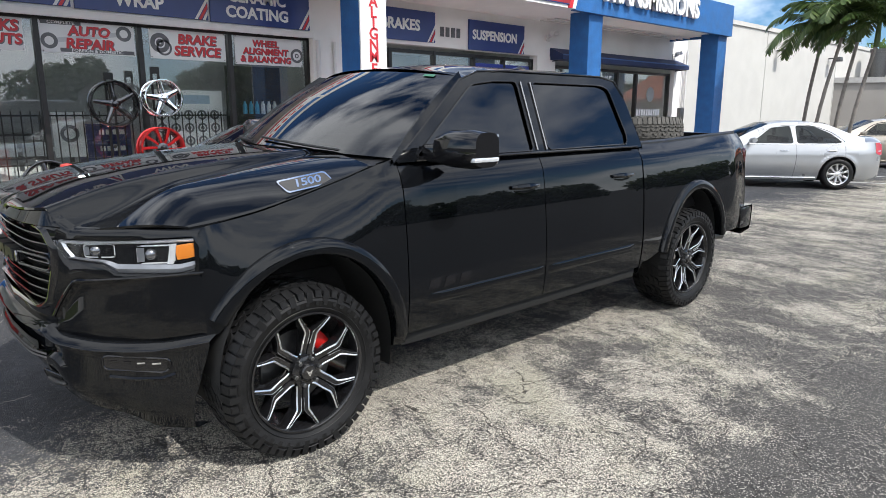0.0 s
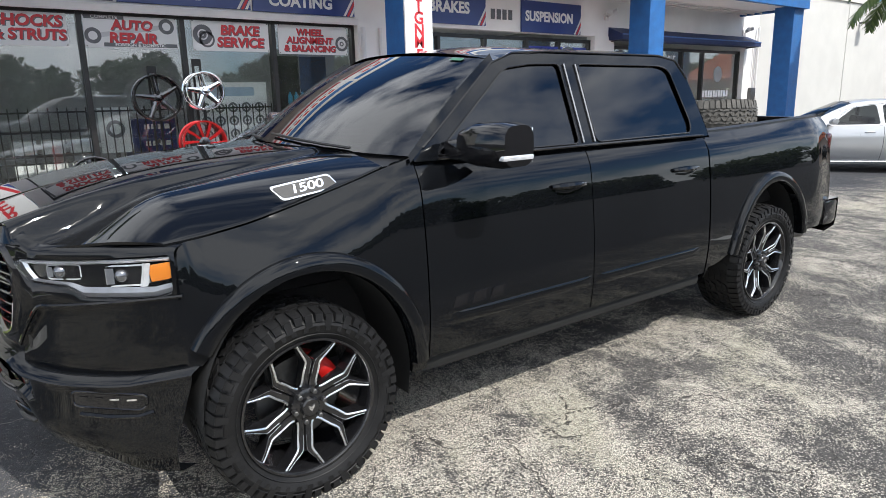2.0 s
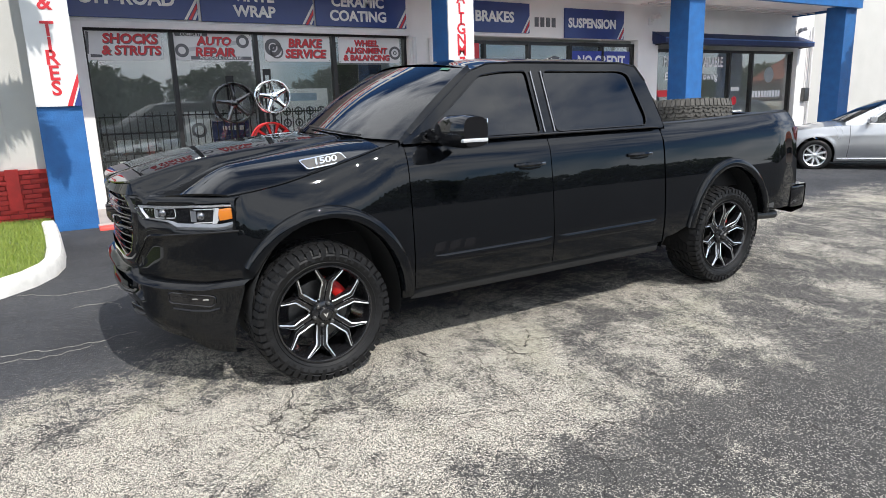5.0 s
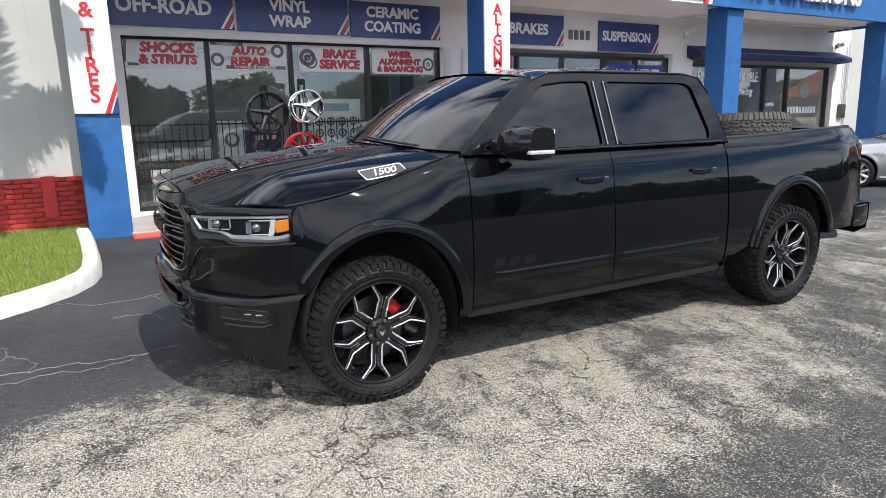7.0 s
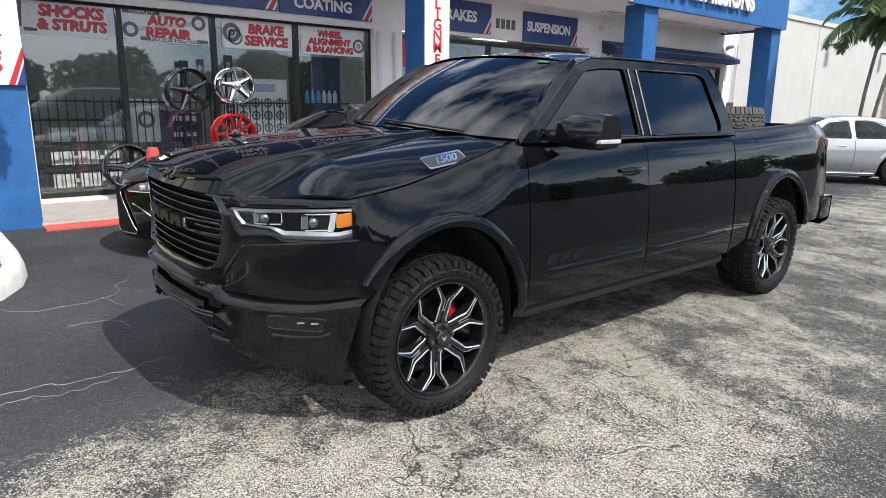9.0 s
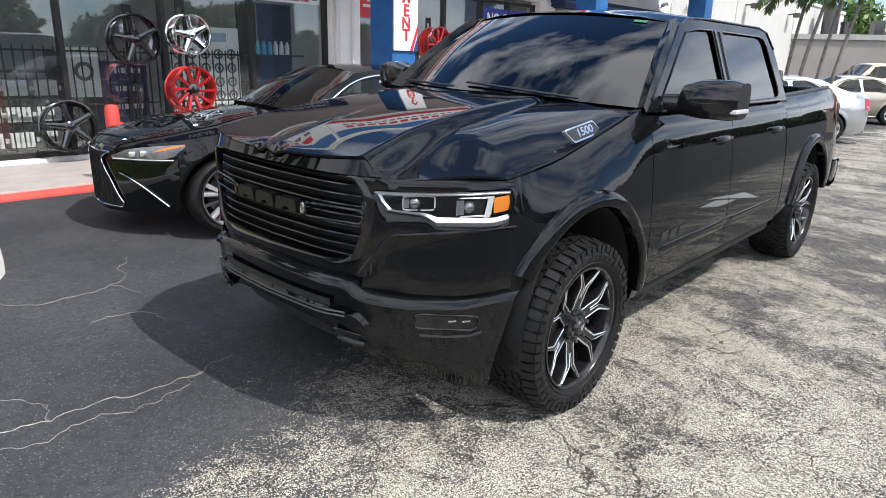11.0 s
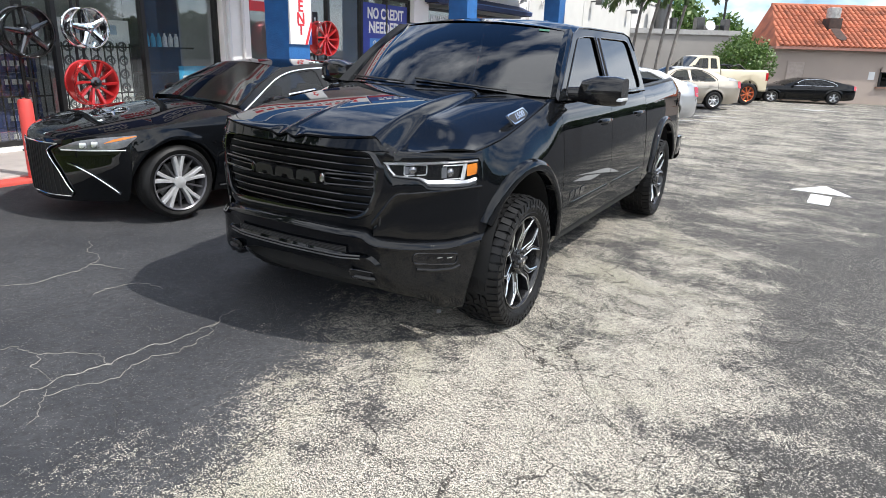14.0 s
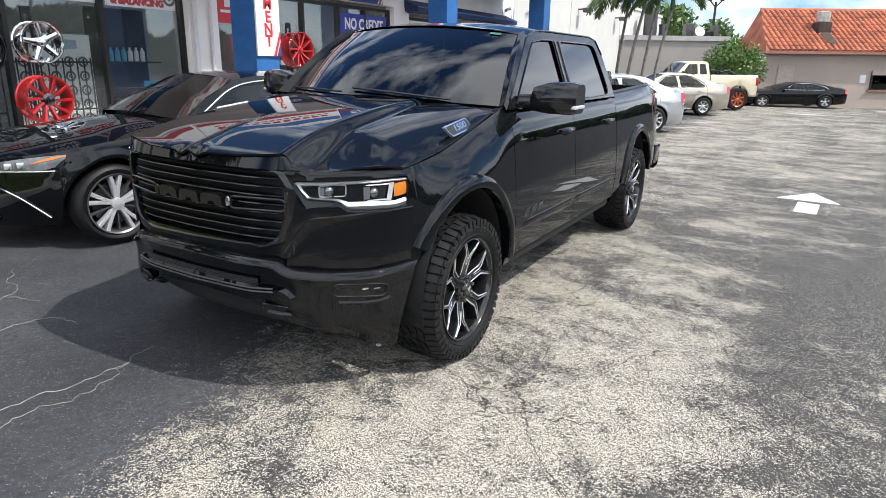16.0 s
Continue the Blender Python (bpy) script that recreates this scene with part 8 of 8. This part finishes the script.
PALM_LEAF = leaf_mat("palm_leaf", (0.045, 0.09, 0.025), (0.12, 0.17, 0.05))
TREE_LEAF = leaf_mat("tree_leaf", (0.03, 0.06, 0.015), (0.07, 0.11, 0.03))
HEDGE_LEAF = leaf_mat("hedge_leaf", (0.04, 0.10, 0.015), (0.13, 0.20, 0.05))
GRASS_LEAF = leaf_mat("grass_blade", (0.17, 0.26, 0.04), (0.36, 0.42, 0.09))
PALM_BARK = plain("palm_bark", (0.20, 0.18, 0.16), 0.85, 0, 0, 0.25, 9, 0.5, 25)
BARK = plain("tree_bark", (0.14, 0.11, 0.085), 0.9, 0, 0, 0.25, 9, 0.5, 25)


def frond(bm, base, yaw, rise_, length, droop, rng):
    """One feather: a bent rib with leaflets on both sides."""
    pts = []
    n = 12
    for k in range(n + 1):
        t = k / n
        a = rise_ - droop * t * t
        if k == 0:
            pts.append(Vector(base))
        else:
            d = Vector((math.cos(yaw) * math.cos(a), math.sin(yaw) * math.cos(a), math.sin(a)))
            pts.append(pts[-1] + d * (length / n))
    tube(bm, pts, 0.025, 4, 0.006)
    sidev = Vector((-math.sin(yaw), math.cos(yaw), 0))
    for k in range(46):
        t = 0.12 + 0.86 * k / 45
        i = min(int(t * n), n - 1)
        p = pts[i].lerp(pts[i + 1], t * n - i)
        d = (pts[i + 1] - pts[i]).normalized()
        L = length * 0.26 * math.sin(math.pi * (0.15 + 0.8 * t)) ** 0.7 * rng.uniform(0.8, 1.1)
        for s in (-1, 1):
            v = (sidev * s * 0.85 + d * 0.55 + Vector((0, 0, rng.uniform(-0.55, -0.1)))).normalized()
            wv = d.cross(v).normalized().cross(v) * 0.022
            q1 = p + v * L * 0.5 + Vector((0, 0, -0.02))
            q2 = p + v * L + Vector((0, 0, -0.16 * L))
            a1 = [bm.verts.new(x) for x in (p - wv * 0.6, p + wv * 0.6, q1 + wv, q1 - wv)]
            bm.faces.new(a1)
            tip = bm.verts.new(q2)
            bm.faces.new((a1[3], a1[2], tip))


def palm(x, y, h, lean, seed, label, fronds=15, flen=2.1, sway=0.0):
    rng = random.Random(seed)
    z = gz(x, y)
    t = thing("palm_tree", label, "palm tree", pose(x, y, z), "palms")
    pts = [(0.04 * math.sin(k) + sway * (k / 8) ** 1.2, -lean * (k / 8) ** 1.2, h * k / 8) for k in range(9)]
    part("trunk", tube(bmesh.new(), [(0, 0, -0.1)] + pts, 0.055, 10, 0.042), PALM_BARK, t)
    top = Vector(pts[-1])
    part("crown_shaft", tube(bmesh.new(), [top - Vector((0, 0, 0.1)), top + Vector((0, 0, 0.55))], 0.075, 8, 0.05), PALM_LEAF, t)
    bm = bmesh.new()
    for k in range(fronds):
        yaw = 2 * math.pi * k / fronds * 2.618 + rng.uniform(-0.2, 0.2)
        up = 1.15 - 1.25 * (k / fronds) + rng.uniform(-0.1, 0.1)
        frond(bm, top + Vector((0, 0, 0.5)), yaw, up, flen * rng.uniform(0.85, 1.1), rng.uniform(1.2, 1.7), rng)
    tagged(part("crown", bm, PALM_LEAF, t, "feathery green fronds", False), kind="stuff")
    return t


palm(18.0, 4.30, 3.45, 0.30, 1, "slender palm in the row between parked cars", 12, 1.75)
palm(17.6, 3.92, 3.60, 0.55, 2, "leaning slender palm between parked cars", 12, 1.75)
palm(17.9, 3.50, 3.50, 0.40, 3, "slender palm in the row between parked cars", 11, 1.7)
palm(17.8, 3.15, 3.35, 0.50, 4, "leaning slender palm between parked cars", 11, 1.6)
# the palm on the lawn, whose shadow falls on the sunlit wall
palm(-2.9, 4.75, 3.6, 0.2, 7, "leaning palm on the lawn by the white wall", 12, 1.6, 0.85)
palm(-3.9, 5.0, 3.2, 0.2, 8, "low palm on the lawn by the white wall", 14, 1.5)


def clump(bm, c, r, n, rng, size=0.12, flat_=1.0):
    """Loose leaves on and in a ball."""
    for _ in range(n):
        v = Vector((rng.gauss(0, 1), rng.gauss(0, 1), rng.gauss(0, 1))).normalized() * r * rng.uniform(0.7, 1.03)
        p = Vector(c) + Vector((v.x, v.y, v.z * flat_))
        a = Vector((rng.gauss(0, 1), rng.gauss(0, 1), rng.gauss(0, 1))).normalized()
        b = a.cross(v).normalized() if a.cross(v).length > 1e-4 else Vector((1, 0, 0))
        s = size * rng.uniform(0.6, 1.3)
        q = [bm.verts.new(p + x) for x in (-a * s, b * s * 0.5, a * s, -b * s * 0.5)]
        bm.faces.new(q)


def tree(x, y, h, r, seed, label, mat=TREE_LEAF, lumps=24, leaves=260, size=0.42, low=0.10):
    rng = random.Random(seed)
    t = thing("tree", label, "tree", pose(x, y, gz(x, y)), "trees across the road")
    bm = tube(bmesh.new(), [(0, 0, -0.2), (0.1, 0, h * 0.25), (0.0, 0.1, h * 0.5)], 0.03 * h, 8, 0.015 * h)
    for k in range(5):
        a = 2 * math.pi * k / 5 + rng.random()
        tube(bm, [(0, 0.05, h * 0.38), (r * 0.4 * math.cos(a), r * 0.4 * math.sin(a), h * 0.58), (r * 0.7 * math.cos(a), r * 0.7 * math.sin(a), h * 0.75)], 0.012 * h, 6, 0.004 * h)
    part("trunk", bm, BARK, t)
    bm = bmesh.new()
    for k in range(lumps):
        a = rng.uniform(0, 2 * math.pi)
        d = r * rng.uniform(0.1, 0.8)
        cz = h * rng.uniform(low, 0.92)
        clump(bm, (d * math.cos(a), d * math.sin(a), cz), r * rng.uniform(0.28, 0.45), leaves, rng, size, 0.75)
    tagged(part("crown", bm, mat, t, "uneven leafy crown", False), kind="stuff")
    return t


rg = random.Random(11)
for k in range(19):
    tree(-78 + 8.6 * k + rg.uniform(-3, 3), -66 + rg.uniform(-6, 6), rg.uniform(4.6, 8.6), rg.uniform(5.0, 7.0), 40 + k, "broad leafy tree across the road")
for k in range(14):
    tree(88 + 13 * k + rg.uniform(-4, 4), -62 + 3.5 * k + rg.uniform(-6, 6), rg.uniform(4.5, 7.5), rg.uniform(6.0, 9.0), 140 + k, "broad leafy tree across the road", TREE_LEAF, 22, 200, 0.65)
tree(58, 11.5, 6.6, 4.2, 90, "broad leafy tree behind the grey building", HEDGE_LEAF, 18, 200, 0.3, 0.45)
tree(66, 9, 5.8, 3.5, 91, "leafy tree behind the grey building", HEDGE_LEAF, 14, 200, 0.3, 0.45)

# clipped round bush
rng = random.Random(3)
bp_ = FARM @ Vector((-1.55, -1.7, 0))
t = thing("bush", "clipped round green bush beside the cream pickup", "bush", pose(bp_.x, bp_.y, gz(bp_.x, bp_.y)))
part("trunk", tube(bmesh.new(), [(0, 0, -0.1), (0, 0, 1.6)], 0.09, 8), BARK, t)
bm = bmesh.new()
for k in range(26):
    a = 2.399 * k
    zz = 1 - 2 * (k + 0.5) / 26
    rr = math.sqrt(1 - zz * zz)
    clump(bm, (1.15 * rr * math.cos(a), 1.15 * rr * math.sin(a), 1.75 + 1.0 * zz), 0.48, 170, rng, 0.085)
clump(bm, (0, 0, 1.75), 1.1, 700, rng, 0.12)
tagged(part("crown", bm, HEDGE_LEAF, t, "dense clipped leaves", False), kind="stuff")

# grass blades
rng = random.Random(9)
bm = bmesh.new()
for _ in range(42000):
    x = rng.uniform(-3.4, -1.40)
    y = rng.uniform(2.4, 7.08)
    # inside the kerb
    ky = interp(x, [(-3.8, 1.98), (-2.8, 2.63), (-2.15, 3.08), (-1.8, 3.38), (-1.6, 3.7), (-1.5, 4.2), (-1.45, 6.6)])
    if y < ky:
        continue
    z = gz(x, y) + 0.085
    a = rng.uniform(0, 2 * math.pi)
    hgt = rng.uniform(0.025, 0.06)
    w_ = 0.004
    dx, dy = math.cos(a) * w_, math.sin(a) * w_
    lx, ly = rng.uniform(-0.03, 0.03), rng.uniform(-0.03, 0.03)
    bm.faces.new((bm.verts.new((x - dx, y - dy, z)), bm.verts.new((x + dx, y + dy, z)), bm.verts.new((x + lx, y + ly, z + hgt))))
me = bpy.data.meshes.new("grass")
bm.to_mesh(me)
bm.free()
me.materials.append(GRASS_LEAF)
tagged(new("grass", me), "short sunlit grass blades on the lawn", "grass", kind="stuff")

# ---- painted brick base of the left wall ----
bme = mesh_of("brick", boxm(-0.098, 0.098, -0.02, 0.02, -0.029, 0.029, 0.004), RED_BRICK, True, 30)
bw = bpy.data.objects["wall_brick_base"]
rng = random.Random(2)
for r in range(13):
    for c in range(11):
        x = -1.47 - 0.205 * c - (0.1 if r % 2 else 0)
        o = new("brick", bme)
        o.parent = bw
        o.matrix_basis = pose(x, LY - 0.078 + rng.uniform(-0.004, 0.003), 0.075 + 0.0665 * r, 0, 0, 0)
# red flat pilaster over the bricks
part("pilaster", boxm(-1.86, -1.70, LY - 0.12, LY - 0.07, 0.35, 0.92, 0.006), RED_BRICK, bw, "", False)
